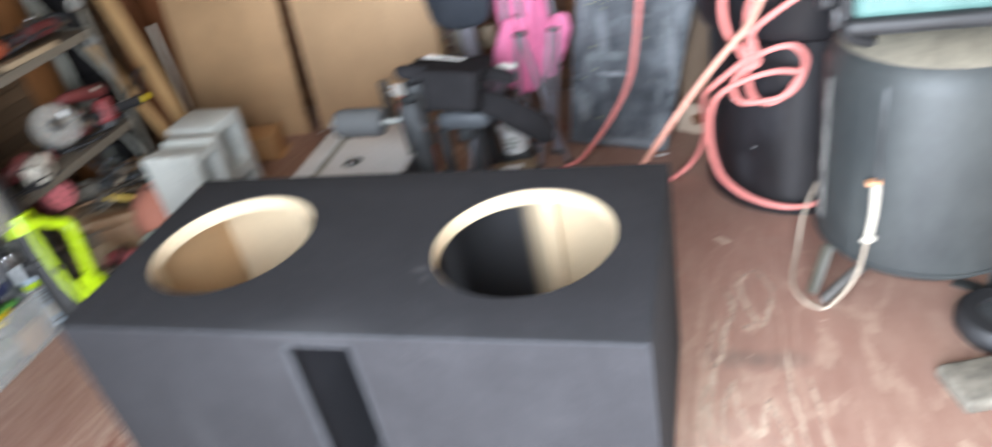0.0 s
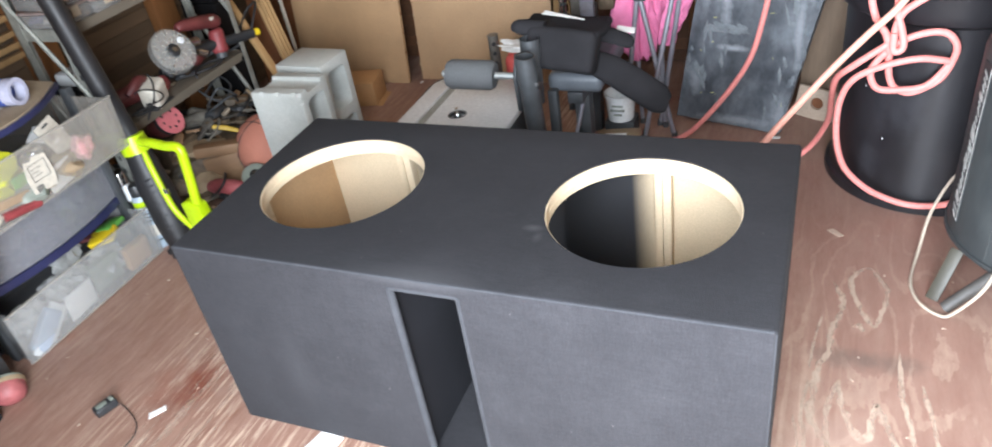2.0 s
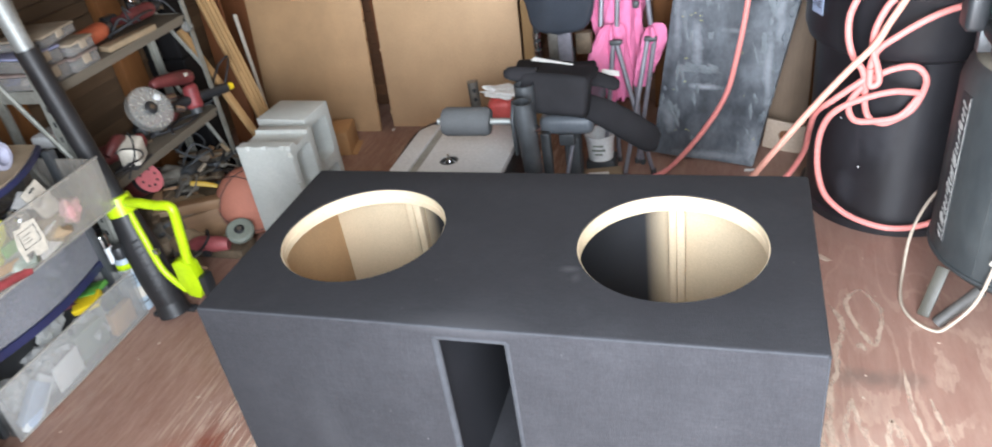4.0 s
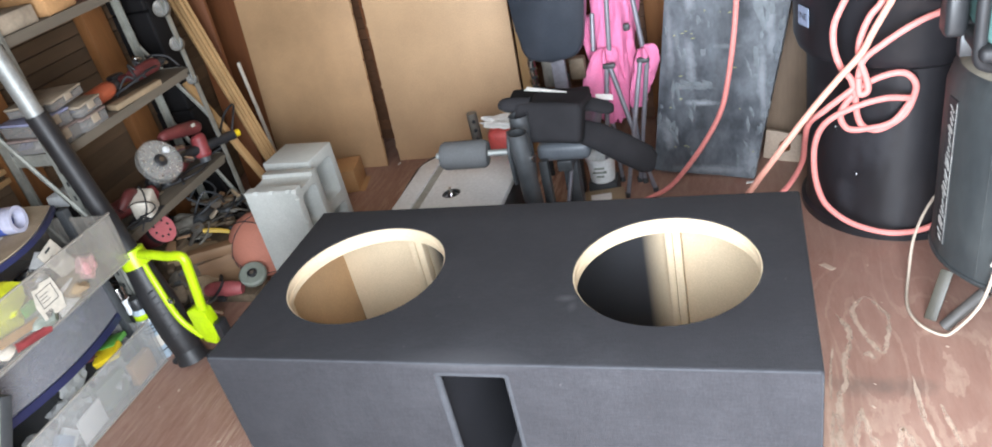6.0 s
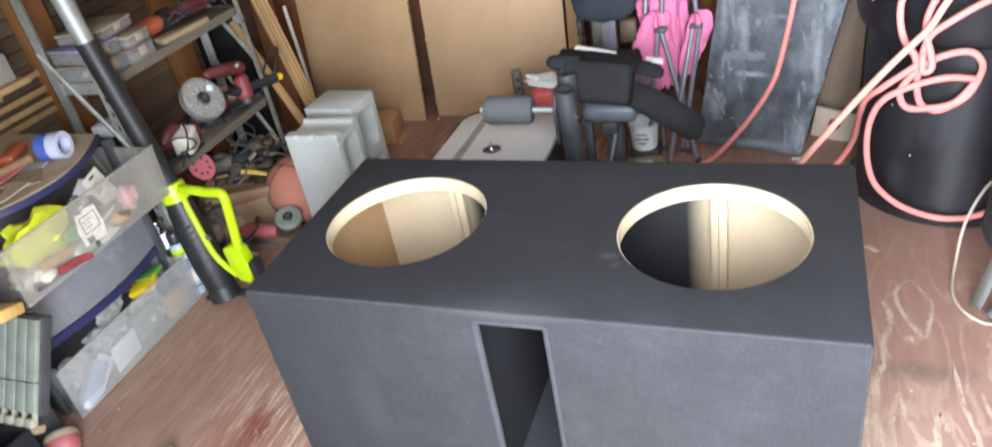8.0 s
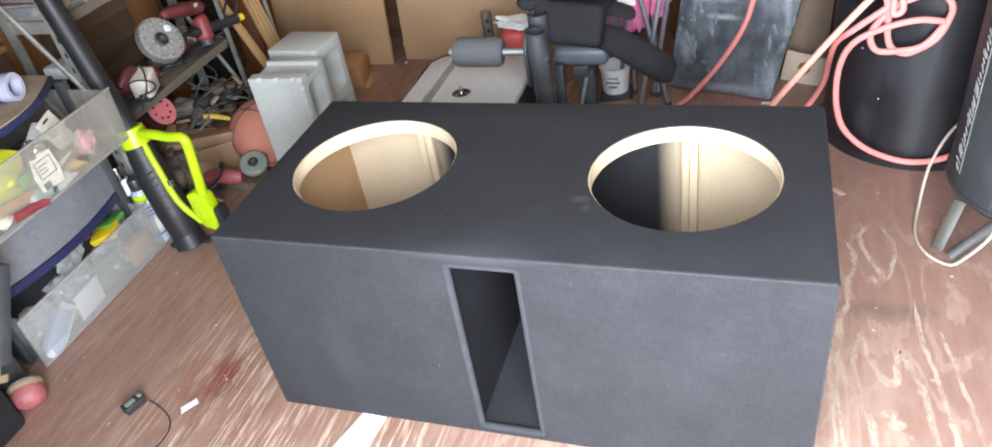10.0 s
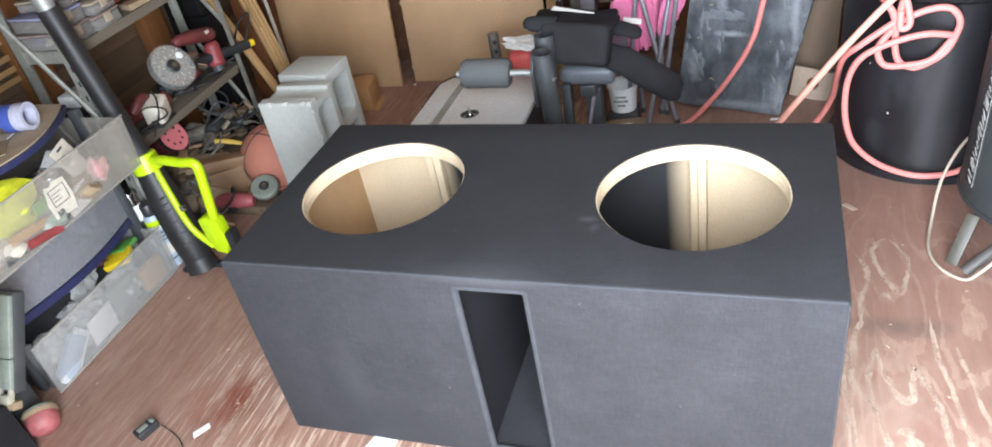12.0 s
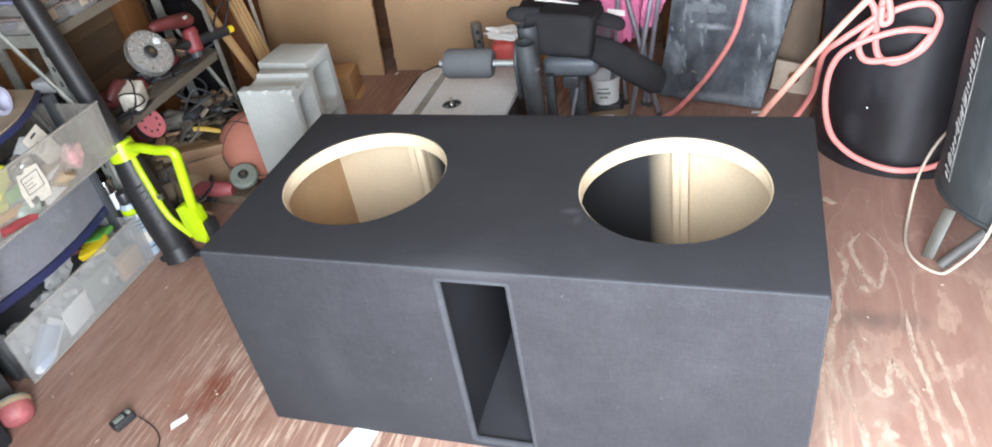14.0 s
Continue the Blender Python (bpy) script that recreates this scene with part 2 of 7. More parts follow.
def mdf_material():
    """Raw fibreboard; the middle of the back panel goes black with a soft edge."""
    m = mat("raw_fibreboard", C(214, 192, 160), 0.75, var=0.06, scale=4, bump=0.1, grain=300)
    n, l = m.node_tree.nodes, m.node_tree.links
    p = n["Principled BSDF"]
    old = p.inputs["Base Color"].links[0].from_socket
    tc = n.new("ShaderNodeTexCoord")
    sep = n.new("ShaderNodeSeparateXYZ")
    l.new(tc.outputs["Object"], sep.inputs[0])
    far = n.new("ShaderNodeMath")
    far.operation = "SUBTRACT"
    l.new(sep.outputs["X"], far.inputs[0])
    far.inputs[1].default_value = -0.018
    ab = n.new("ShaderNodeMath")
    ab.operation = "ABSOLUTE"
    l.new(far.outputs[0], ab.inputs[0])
    # mask: full in the middle of the width, fading out to both sides
    mid_dark = n.new("ShaderNodeMapRange")
    mid_dark.inputs["From Min"].default_value, mid_dark.inputs["From Max"].default_value = 0.312, 0.250
    l.new(ab.outputs[0], mid_dark.inputs["Value"])
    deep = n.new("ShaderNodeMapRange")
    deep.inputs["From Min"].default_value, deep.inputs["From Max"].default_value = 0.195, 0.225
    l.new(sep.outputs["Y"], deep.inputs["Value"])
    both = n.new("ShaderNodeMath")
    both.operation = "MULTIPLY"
    l.new(mid_dark.outputs[0], both.inputs[0])
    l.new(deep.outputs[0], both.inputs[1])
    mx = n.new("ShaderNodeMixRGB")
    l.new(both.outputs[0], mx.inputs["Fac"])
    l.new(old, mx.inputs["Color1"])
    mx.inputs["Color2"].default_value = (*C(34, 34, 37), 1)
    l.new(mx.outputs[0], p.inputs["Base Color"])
    return m


def frosted(name, rgb, see=0.4):
    """Cloudy clear plastic."""
    m = mat(name, rgb, 0.3, var=0.06, scale=4, bump=0.02, grain=500)
    n, l = m.node_tree.nodes, m.node_tree.links
    tr = n.new("ShaderNodeBsdfTransparent")
    mx = n.new("ShaderNodeMixShader")
    mx.inputs["Fac"].default_value = 1 - see
    l.new(tr.outputs[0], mx.inputs[1])
    l.new(n["Principled BSDF"].outputs[0], mx.inputs[2])
    l.new(mx.outputs[0], n["Material Output"].inputs["Surface"])
    return m


def bare_grain_material():
    """Early wood showing through worn floor paint, broken up by what paint is left."""
    m = mat("bare_early_wood", C(203, 180, 160), 0.6, var=0.08, scale=14, bump=0.1, grain=160, stretch=(1, 0.15, 1))
    n, l = m.node_tree.nodes, m.node_tree.links
    tc = n.new("ShaderNodeTexCoord")
    mp = n.new("ShaderNodeMapping")
    mp.inputs["Scale"].default_value = (1, 0.45, 1)
    l.new(tc.outputs["Object"], mp.inputs["Vector"])
    left = n.new("ShaderNodeTexNoise")
    left.inputs["Scale"].default_value, left.inputs["Detail"].default_value, left.inputs["Roughness"].default_value = 26, 6, 0.72
    l.new(mp.outputs[0], left.inputs["Vector"])
    r = n.new("ShaderNodeMapRange")
    r.inputs["From Min"].default_value, r.inputs["From Max"].default_value, r.inputs["To Min"].default_value, r.inputs["To Max"].default_value = 0.36, 0.58, 0.08, 0.70
    l.new(left.outputs["Fac"], r.inputs["Value"])
    tr = n.new("ShaderNodeBsdfTransparent")
    mx = n.new("ShaderNodeMixShader")
    l.new(r.outputs[0], mx.inputs["Fac"])
    l.new(tr.outputs[0], mx.inputs[1])
    l.new(n["Principled BSDF"].outputs[0], mx.inputs[2])
    l.new(mx.outputs[0], n["Material Output"].inputs["Surface"])
    return m


FLOOR = floor_material()
BAREGRAIN = bare_grain_material()
CARPET = carpet_material()
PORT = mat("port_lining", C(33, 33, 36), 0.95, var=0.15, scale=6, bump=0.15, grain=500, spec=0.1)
# lighter copy of the carpet for rubbed folds and edges that catch light
CARPETLIT = mat("lit_carpet_edge", C(56, 57, 60), 0.95, var=0.15, scale=30, bump=0.2, grain=500, spec=0.15)
LILACWHITE = mat("white_tape", C(174, 174, 192), 0.6, var=0.06)
DARKROD = mat("dirty_dark_rod", C(74, 71, 68), 0.6, var=0.2)
CASE = mat("matt_black_case", C(20, 19, 20), 0.75, var=0.2, spec=0.2)
DUSTYPACK = mat("dusty_pack", C(146, 132, 114), 0.85, var=0.25, scale=14, bump=0.1)
MDF = mdf_material()
# browner fibreboard that carries the shade of the left side panel
SHADED_MDF = mat("shaded_fibreboard", C(184, 149, 110), 0.8, var=0.1, scale=4, bump=0.1, grain=300)
PALE_MDF = mat("cut_fibreboard_edge", C(214, 193, 162), 0.7, var=0.06, scale=10, grain=300)
BOARD = mat("hardboard_panel", C(199, 164, 127), 0.6, var=0.12, scale=2.5, bump=0.05, grain=200)
# darker copy of the hardboard: the left panel's shade is in the colour
SHADEDBOARD = mat("shaded_hardboard", C(184, 148, 110), 0.6, var=0.2, scale=2.2, bump=0.05, grain=200)
SIDING = wood("old_wall_boards", C(102, 80, 58), C(66, 50, 37), "y", per_object=0.3)
SIDING_X = wood("old_wall_boards_back", C(112, 72, 42), C(74, 46, 28), "x", per_object=0.18)
STUD = wood("framing_timber", C(144, 94, 50), C(106, 64, 32), "z", per_object=0.12)
DARKPLY = wood("dark_plywood", C(122, 72, 38), C(86, 48, 24), "z")
PINE = wood("pine_strip", C(182, 146, 100), C(146, 110, 70), "z", per_object=0.1)
SHELFWOOD = wood("dusty_shelf_board", C(112, 103, 90), C(78, 71, 61), "y")
# ceiling boards kept pale so that they throw fill light downwards
CEIL = wood("pale_bounce_boards", C(186, 178, 164), C(158, 150, 138), "y")
PALEWALL = wood("brown_wall_boards", C(150, 130, 108), C(116, 98, 78), "y")
ZINC = mat("galvanised_steel", C(146, 146, 138), 0.45, 0.45, var=0.2, scale=18, bump=0.05)
CHROME = mat("bright_steel", C(205, 206, 205), 0.22, 1.0, var=0.08, scale=12, bump=0.0)
ALU = mat("dull_aluminium", C(156, 158, 155), 0.58, 0.65, var=0.16, scale=22, bump=0.08, grain=160)
POLE = mat("matt_black_tube", C(31, 30, 31), 0.5, var=0.25, scale=9, bump=0.05, spec=0.45)
CONCRETE = mat("concrete_block", C(202, 203, 197), 0.94, var=0.08, scale=9, bump=0.35, grain=240, second=C(176, 178, 172), amount=0.8)
RUBBER = mat("black_rubber", C(37, 37, 39), 0.6, var=0.25, scale=14, bump=0.1)
PLASTIC = mat("black_plastic", C(42, 43, 45), 0.38, var=0.2, scale=9, bump=0.04)
DARK = mat("dark_grey_plastic", C(62, 64, 66), 0.5, var=0.2, scale=10, bump=0.06)
LIME = mat("lime_plastic", C(172, 200, 16), 0.35, var=0.06, scale=9, bump=0.03)
YELLOW = mat("yellow_plastic", C(236, 204, 40), 0.4, var=0.07, scale=9, bump=0.03)
GREEN = mat("green_plastic", C(96, 160, 70), 0.45, var=0.1, scale=9, bump=0.03)
RED = mat("red_plastic", C(212, 92, 86), 0.42, var=0.12, scale=11, bump=0.03)
PINKTOOL = mat("faded_red_tool", C(98, 46, 45), 0.5, var=0.3, scale=14, bump=0.06)
ORANGE = mat("orange_plastic", C(160, 80, 54), 0.45, var=0.12, scale=11, bump=0.04)
NAVY = mat("navy_plastic", C(40, 43, 76), 0.4, var=0.12, scale=9, bump=0.04)
CLEAR = frosted("cloudy_clear_plastic", C(174, 167, 157), 0.70)
SMOKED = frosted("smoky_grey_plastic", C(142, 142, 147), 0.48)
CLEARLOW = frosted("cloudy_white_plastic", C(178, 177, 174), 0.68)
CLEARER = frosted("clear_tool_guard", C(196, 194, 188), 0.84)
RIM = frosted("drawer_rim_plastic", C(180, 174, 164), 0.55)
BAG = frosted("plastic_bag", C(206, 206, 203), 0.50)
TANCORD = mat("tan_cord", C(172, 158, 142), 0.6, var=0.1)
PAPER = mat("white_paper", C(226, 224, 220), 0.7, var=0.04, scale=8, bump=0.03)
WHITE = mat("white_plastic", C(220, 222, 222), 0.4, var=0.05, scale=8, bump=0.03)
CREAM = mat("dirty_white", C(196, 188, 174), 0.6, var=0.12, scale=10, bump=0.08)
CARD = mat("cardboard", C(176, 134, 90), 0.8, var=0.1, scale=7, bump=0.08, grain=130)
GREYTOP = mat("grey_laminate", C(214, 214, 213), 0.45, var=0.07, scale=5, bump=0.03)
FOAM = mat("grey_foam", C(82, 83, 84), 0.85, var=0.12, scale=10, bump=0.25, grain=220)
SEATVINYL = mat("grey_vinyl", C(84, 88, 93), 0.45, var=0.15, scale=8, bump=0.1, grain=160)
TANBOARD = mat("pale_tan_board", C(178, 158, 140), 0.7, var=0.08, scale=8, bump=0.08, grain=130)
BROWNBOARD = mat("grey_brown_board", C(124, 104, 86), 0.7, var=0.1, scale=5, bump=0.08, grain=90, stretch=(1, 1, 0.2))
WORNSTEEL = mat("worn_dark_steel", C(110, 105, 98), 0.45, 0.4, var=0.3, scale=20, bump=0.06)
VINYL = mat("dark_vinyl", C(50, 54, 61), 0.34, var=0.15, scale=8, bump=0.1, grain=160)
STEELBLACK = mat("black_painted_steel", C(66, 68, 70), 0.4, 0.2, var=0.25, scale=14, bump=0.05)
def stained(m, stains, colour):
    """Adds ragged stains, each with a place, a size and a strength."""
    n, l = m.node_tree.nodes, m.node_tree.links
    p = n["Principled BSDF"]
    tc = n.new("ShaderNodeTexCoord")
    ragged = n.new("ShaderNodeTexNoise")
    ragged.inputs["Scale"].default_value, ragged.inputs["Detail"].default_value, ragged.inputs["Roughness"].default_value = 22, 7, 0.7
    l.new(tc.outputs["Object"], ragged.inputs["Vector"])
    for at, size, strength in stains:
        away = n.new("ShaderNodeVectorMath")
        away.operation = "SUBTRACT"
        away.inputs[1].default_value = at
        l.new(tc.outputs["Object"], away.inputs[0])
        scaled = n.new("ShaderNodeVectorMath")
        scaled.operation = "DIVIDE"
        scaled.inputs[1].default_value = size
        l.new(away.outputs[0], scaled.inputs[0])
        far = n.new("ShaderNodeVectorMath")
        far.operation = "LENGTH"
        l.new(scaled.outputs[0], far.inputs[0])
        wild = n.new("ShaderNodeMath")
        wild.operation = "MULTIPLY_ADD"
        l.new(ragged.outputs["Fac"], wild.inputs[0])
        wild.inputs[1].default_value = 2.2
        l.new(far.outputs["Value"], wild.inputs[2])
        fade = n.new("ShaderNodeMapRange")
        fade.inputs["From Min"].default_value, fade.inputs["From Max"].default_value, fade.inputs["To Max"].default_value = 2.1, 1.3, strength
        l.new(wild.outputs[0], fade.inputs["Value"])
        mx = n.new("ShaderNodeMixRGB")
        l.new(fade.outputs[0], mx.inputs["Fac"])
        l.new(p.inputs["Base Color"].links[0].from_socket, mx.inputs["Color1"])
        mx.inputs["Color2"].default_value = (*colour, 1)
        l.new(mx.outputs[0], p.inputs["Base Color"])
    return m


CLOTH = mat("black_cloth", C(38, 37, 39), 0.95, var=0.2, scale=8, bump=0.2, grain=400, spec=0.15)
PINK = mat("pink_canvas", C(222, 124, 164), 0.85, var=0.12, scale=9, bump=0.3, grain=260)
TUBE = mat("grey_tube", C(136, 134, 142), 0.45, 0.4, var=0.12, scale=14, bump=0.03)
HOSE = mat("coral_air_hose", C(221, 135, 128), 0.55, var=0.08, scale=10, bump=0.04, spec=0.3)
HOSEPALE = mat("faded_coral_air_hose", C(220, 158, 140), 0.55, var=0.08, scale=10, bump=0.04, spec=0.3)
# near-black brown that stands for the shade between wall boards
GAPDARK = mat("dark_gap_shade", C(44, 32, 24), 0.9, var=0.2)
LOGO = mat("raised_grey_mark", C(44, 44, 46), 0.6)
SPECK = frosted("scratched_cloudy_plastic", C(192, 190, 184), 0.74)
DUSTGREY = mat("dusty_grey_casting", C(116, 110, 100), 0.8, 0.1, var=0.35, scale=26, bump=0.2)
JARPINK = mat("dull_pink_plastic", C(152, 84, 84), 0.55, var=0.25, scale=20)
DUSTYCLEAR = frosted("dusty_clear_plastic", C(146, 142, 138), 0.55)
LINER = mat("dusty_tan_liner", C(168, 150, 126), 0.9, var=0.15, scale=12, bump=0.15, grain=140)
TOOLRED = mat("worn_red_tool", C(132, 56, 58), 0.5, var=0.3, scale=18, bump=0.06)
SLOT = mat("dirty_grey_slot", C(150, 147, 138), 0.7, var=0.15, scale=16)
DULLPINK = mat("dull_pink_wrap", C(196, 150, 148), 0.6, var=0.2, scale=30)
NAMEMARK = mat("silvered_print", C(168, 168, 164), 0.4, 0.3, var=0.3, scale=60)
LILAC = mat("lilac_lid_plastic", C(136, 138, 166), 0.5, var=0.15, scale=20)
GRIMYLID = mat("grimy_pinkish_lid", C(128, 112, 106), 0.6, var=0.3, scale=30, bump=0.15)
CLASP = mat("grubby_clasp", C(150, 146, 130), 0.6, var=0.2, scale=30)
GLOVE = mat("bright_yellow_cloth", C(206, 210, 40), 0.85, var=0.15, scale=14, bump=0.2)
OLIVE = mat("olive_steel", C(62, 58, 48), 0.5, var=0.2, scale=12, bump=0.06)
SHEET = stained(mat("smeared_rubber_sheet", C(65, 69, 75), 0.5, var=0.25, scale=10.0, bump=0.18, grain=70, stretch=(1.2, 1, 0.8), second=C(116, 121, 127), amount=0.65), (
    ((-0.01, 0.12, 0.60), (0.022, 0.3, 0.10), 0.55), ((-0.02, 0.09, 0.40), (0.020, 0.3, 0.11), 0.6), ((0.01, 0.05, 0.262), (0.062, 0.3, 0.012), 0.9), ((-0.112, 0.06, 0.144), (0.030, 0.3, 0.06), 0.55),
    ((0.165, -0.02, 0.07), (0.030, 0.3, 0.08), 0.5), ((0.206, 0.02, 0.32), (0.016, 0.3, 0.16), 0.5), ((0.235, 0.04, 0.52), (0.018, 0.3, 0.10), 0.45), ((0.03, 0.0, 0.03), (0.15, 0.3, 0.020), 0.5), ((-0.085, 0.12, 0.48), (0.014, 0.3, 0.14), 0.4), ((0.10, 0.05, 0.45), (0.05, 0.3, 0.012), 0.35)), C(148, 152, 157))
SMEAR = mat("pale_smear", C(134, 140, 144), 0.6, var=0.12, scale=20, bump=0.1, alpha=0.6)
SHEETEDGE = mat("grey_rubber_edge", C(92, 98, 104), 0.55, var=0.2, scale=9, bump=0.1)
FOAMBIT = mat("yellow_foam_crumb", C(158, 156, 108), 0.9, var=0.2, scale=40, bump=0.3)
DRUM = stained(mat("black_drum_plastic", C(30, 29, 32), 0.40, var=0.35, scale=9, bump=0.12, grain=40, stretch=(1, 1, 0.35)), (
    ((-0.10, -0.23, 0.30), (0.06, 0.2, 0.10), 0.12), ((-0.20, -0.12, 0.42), (0.05, 0.1, 0.03), 0.15), ((-0.16, -0.18, 0.12), (0.03, 0.1, 0.06), 0.14)), C(86, 86, 92))
TANK = mat("dusty_grey_tank", C(48, 52, 54), 0.55, 0.1, var=0.2, scale=7, bump=0.06, stretch=(1, 1, 0.4), second=C(76, 79, 77), amount=0.45)
DUST = mat("dust_layer", C(106, 100, 88), 0.95, var=0.2, scale=12, bump=0.2)
TEAL = mat("teal_enamel", C(84, 116, 112), 0.5, var=0.15, scale=9, bump=0.04)
BALL = mat("worn_basketball", C(184, 118, 98), 0.75, var=0.12, scale=8, bump=0.5, grain=330)
DISC = mat("sanding_disc", C(192, 104, 108), 0.9, var=0.1, scale=14, bump=0.3, grain=300)
BLUE = mat("blue_tape", C(66, 86, 160), 0.55, var=0.08, scale=14, bump=0.05)
PADGREY = mat("grey_green_plastic", C(128, 134, 124), 0.55, var=0.12, scale=12, bump=0.06)
CONCRETE_OUT = mat("outside_concrete", C(150, 146, 138), 0.9, var=0.12, scale=1.5, bump=0.3, grain=60)
BROWNBIT = wood("scrap_wood", C(138, 106, 76), C(98, 70, 48), "x", per_object=0.25)
GRIME = mat("grimy_metal", C(94, 80, 64), 0.65, 0.2, var=0.35, scale=22, bump=0.1)
KHAKI = mat("khaki_cloth", C(144, 124, 98), 0.9, var=0.12, scale=9, bump=0.3, grain=200)

# ---- helpers for meshes ----
POSE = {}


def finish(bm, name, material, angle=38):
    bmesh.ops.remove_doubles(bm, verts=bm.verts, dist=1e-5)
    bmesh.ops.recalc_face_normals(bm, faces=bm.faces)
    for f in bm.faces:
        f.smooth = True
    for e in bm.edges:
        if len(e.link_faces) == 2 and e.calc_face_angle(0) > radians(angle):
            e.smooth = False
    data = bpy.data.meshes.new(name)
    bm.to_mesh(data)
    bm.free()
    data.materials.append(material)
    return data


def thing(name, at, label, category, group="", rz=0, rx=0, ry=0, kind=""):
    """An Empty at the base of a thing that has parts."""
    ob = new(name)
    ob.empty_display_size = 0.05
    POSE[ob] = pose(*at, rx, ry, rz)
    ob.matrix_world = POSE[ob]
    return tagged(ob, label, category, group, kind)


def part(name, bm, material, parent, label="", local=False, angle=38):
    """One mesh under a thing or a part; its coordinates are the room's, or with local the thing's own."""
    if not local:
        bm.transform(POSE[parent].inverted())
    ob = new(name, finish(bm, name, material, angle))
    ob.parent = parent
    POSE[ob] = POSE[parent]
    return tagged(ob, label)


def solo(name, bm, material, label, category, group="", kind="", at=None, rot=(0, 0, 0), angle=38):
    """A thing of one mesh. With at, the mesh is in its own coordinates and stands there."""
    if at is None:
        lo = [min(v.co[i] for v in bm.verts) for i in range(3)]
        hi = [max(v.co[i] for v in bm.verts) for i in range(3)]
        m = pose((lo[0] + hi[0]) / 2, (lo[1] + hi[1]) / 2, lo[2])
        bm.transform(m.inverted())
    else:
        m = pose(*at, *rot)
    ob = new(name, finish(bm, name, material, angle))
    ob.matrix_world = m
    POSE[ob] = m
    return tagged(ob, label, category, group, kind)


def B():
    return bmesh.new()


def box(bm, lo, hi, bevel=0.0, m=None, segments=2):
    lo, hi = [min(a, b) for a, b in zip(lo, hi)], [max(a, b) for a, b in zip(lo, hi)]
    mid, size = [(a + b) / 2 for a, b in zip(lo, hi)], [b - a for a, b in zip(lo, hi)]
    one = bmesh.new()
    bmesh.ops.create_cube(one, size=1.0, matrix=Matrix.LocRotScale(mid, None, size))
    if bevel:
        bmesh.ops.bevel(one, geom=list(one.edges), offset=min(bevel, 0.49 * min(size)), segments=segments, affect="EDGES", profile=0.5)
    if m:
        one.transform(m)
    join(bm, one)
    return bm


def join(bm, one):
    data = bpy.data.meshes.new("tmp")
    one.to_mesh(data)
    one.free()
    bm.from_mesh(data)
    bpy.data.meshes.remove(data)
    return bm


def rod(bm, p, q, r, r2=None, n=16, caps=True):
    p, q = Vector(p), Vector(q)
    turn = (q - p).to_track_quat("Z", "Y").to_matrix().to_4x4()
    bmesh.ops.create_cone(bm, cap_ends=caps, segments=n, radius1=r, radius2=r if r2 is None else r2, depth=(q - p).length, matrix=Matrix.Translation((p + q) / 2) @ turn)
    return bm


def lathe(bm, profile, n=32, m=None, close=False):
    """profile: (radius, height) from bottom to top, turned about z."""
    rings = []
    m = m or Matrix()
    for r, z in profile:
        rings.append([bm.verts.new(m @ Vector((r * math.cos(2 * math.pi * k / n), r * math.sin(2 * math.pi * k / n), z))) for k in range(n)] if r > 1e-6 else [bm.verts.new(m @ Vector((0, 0, z)))])
    pairs = list(zip(rings, rings[1:])) + ([(rings[-1], rings[0])] if close else [])
    for a, b in pairs:
        for k in range(n):
            j = (k + 1) % n
            if len(a) == 1 and len(b) == 1:
                continue
            if len(a) == 1:
                bm.faces.new((a[0], b[j], b[k]))
            elif len(b) == 1:
                bm.faces.new((a[k], a[j], b[0]))
            else:
                bm.faces.new((a[k], a[j], b[j], b[k]))
    return bm


def smooth_line(points, steps=8, closed=False):
    """Catmull-Rom through the points."""
    pts = [Vector(p) for p in points]
    n = len(pts)
    out = []
    for i in range(n if closed else n - 1):
        if closed:
            a, b, c, d = pts[(i - 1) % n], pts[i], pts[(i + 1) % n], pts[(i + 2) % n]
        else:
            a, b, c, d = pts[max(i - 1, 0)], pts[i], pts[i + 1], pts[min(i + 2, n - 1)]
        for k in range(steps):
            t = k / steps
            out.append(0.5 * (2 * b + (c - a) * t + (2 * a - 5 * b + 4 * c - d) * t * t + (3 * b - a - 3 * c + d) * t ** 3))
    if not closed:
        out.append(pts[-1])
    return out


def sweep(bm, points, r, n=8, steps=8, smooth=True, closed=False, flat=1.0):
    """A tube of radius r (a number, or a list along the points) along a line."""
    line = smooth_line(points, steps, closed) if smooth else [Vector(p) for p in points]
    count = len(line)
    rings, side = [], None
    for i, p in enumerate(line):
        ahead = (line[(i + 1) % count] if closed or i + 1 < count else p) - (line[i - 1] if closed or i else p)
        ahead.normalize()
        side = (side - side.dot(ahead) * ahead).normalized() if side is not None and (side - side.dot(ahead) * ahead).length > 1e-4 else ahead.orthogonal().normalized()
        up = ahead.cross(side)
        if isinstance(r, (list, tuple)):
            f = i / max(1, count - 1) * (len(r) - 1)
            a = int(min(f, len(r) - 2))
            rad = r[a] + (r[a + 1] - r[a]) * (f - a)
        else:
            rad = r
        rings.append([bm.verts.new(p + rad * (math.cos(2 * math.pi * k / n) * side + flat * math.sin(2 * math.pi * k / n) * up)) for k in range(n)])
    for a, b in zip(rings, rings[1:] + ([rings[0]] if closed else [])):
        for k in range(n):
            bm.faces.new((a[k], a[(k + 1) % n], b[(k + 1) % n], b[k]))
    if not closed:
        bm.faces.new(rings[0][::-1])
        bm.faces.new(rings[-1])
    return bm


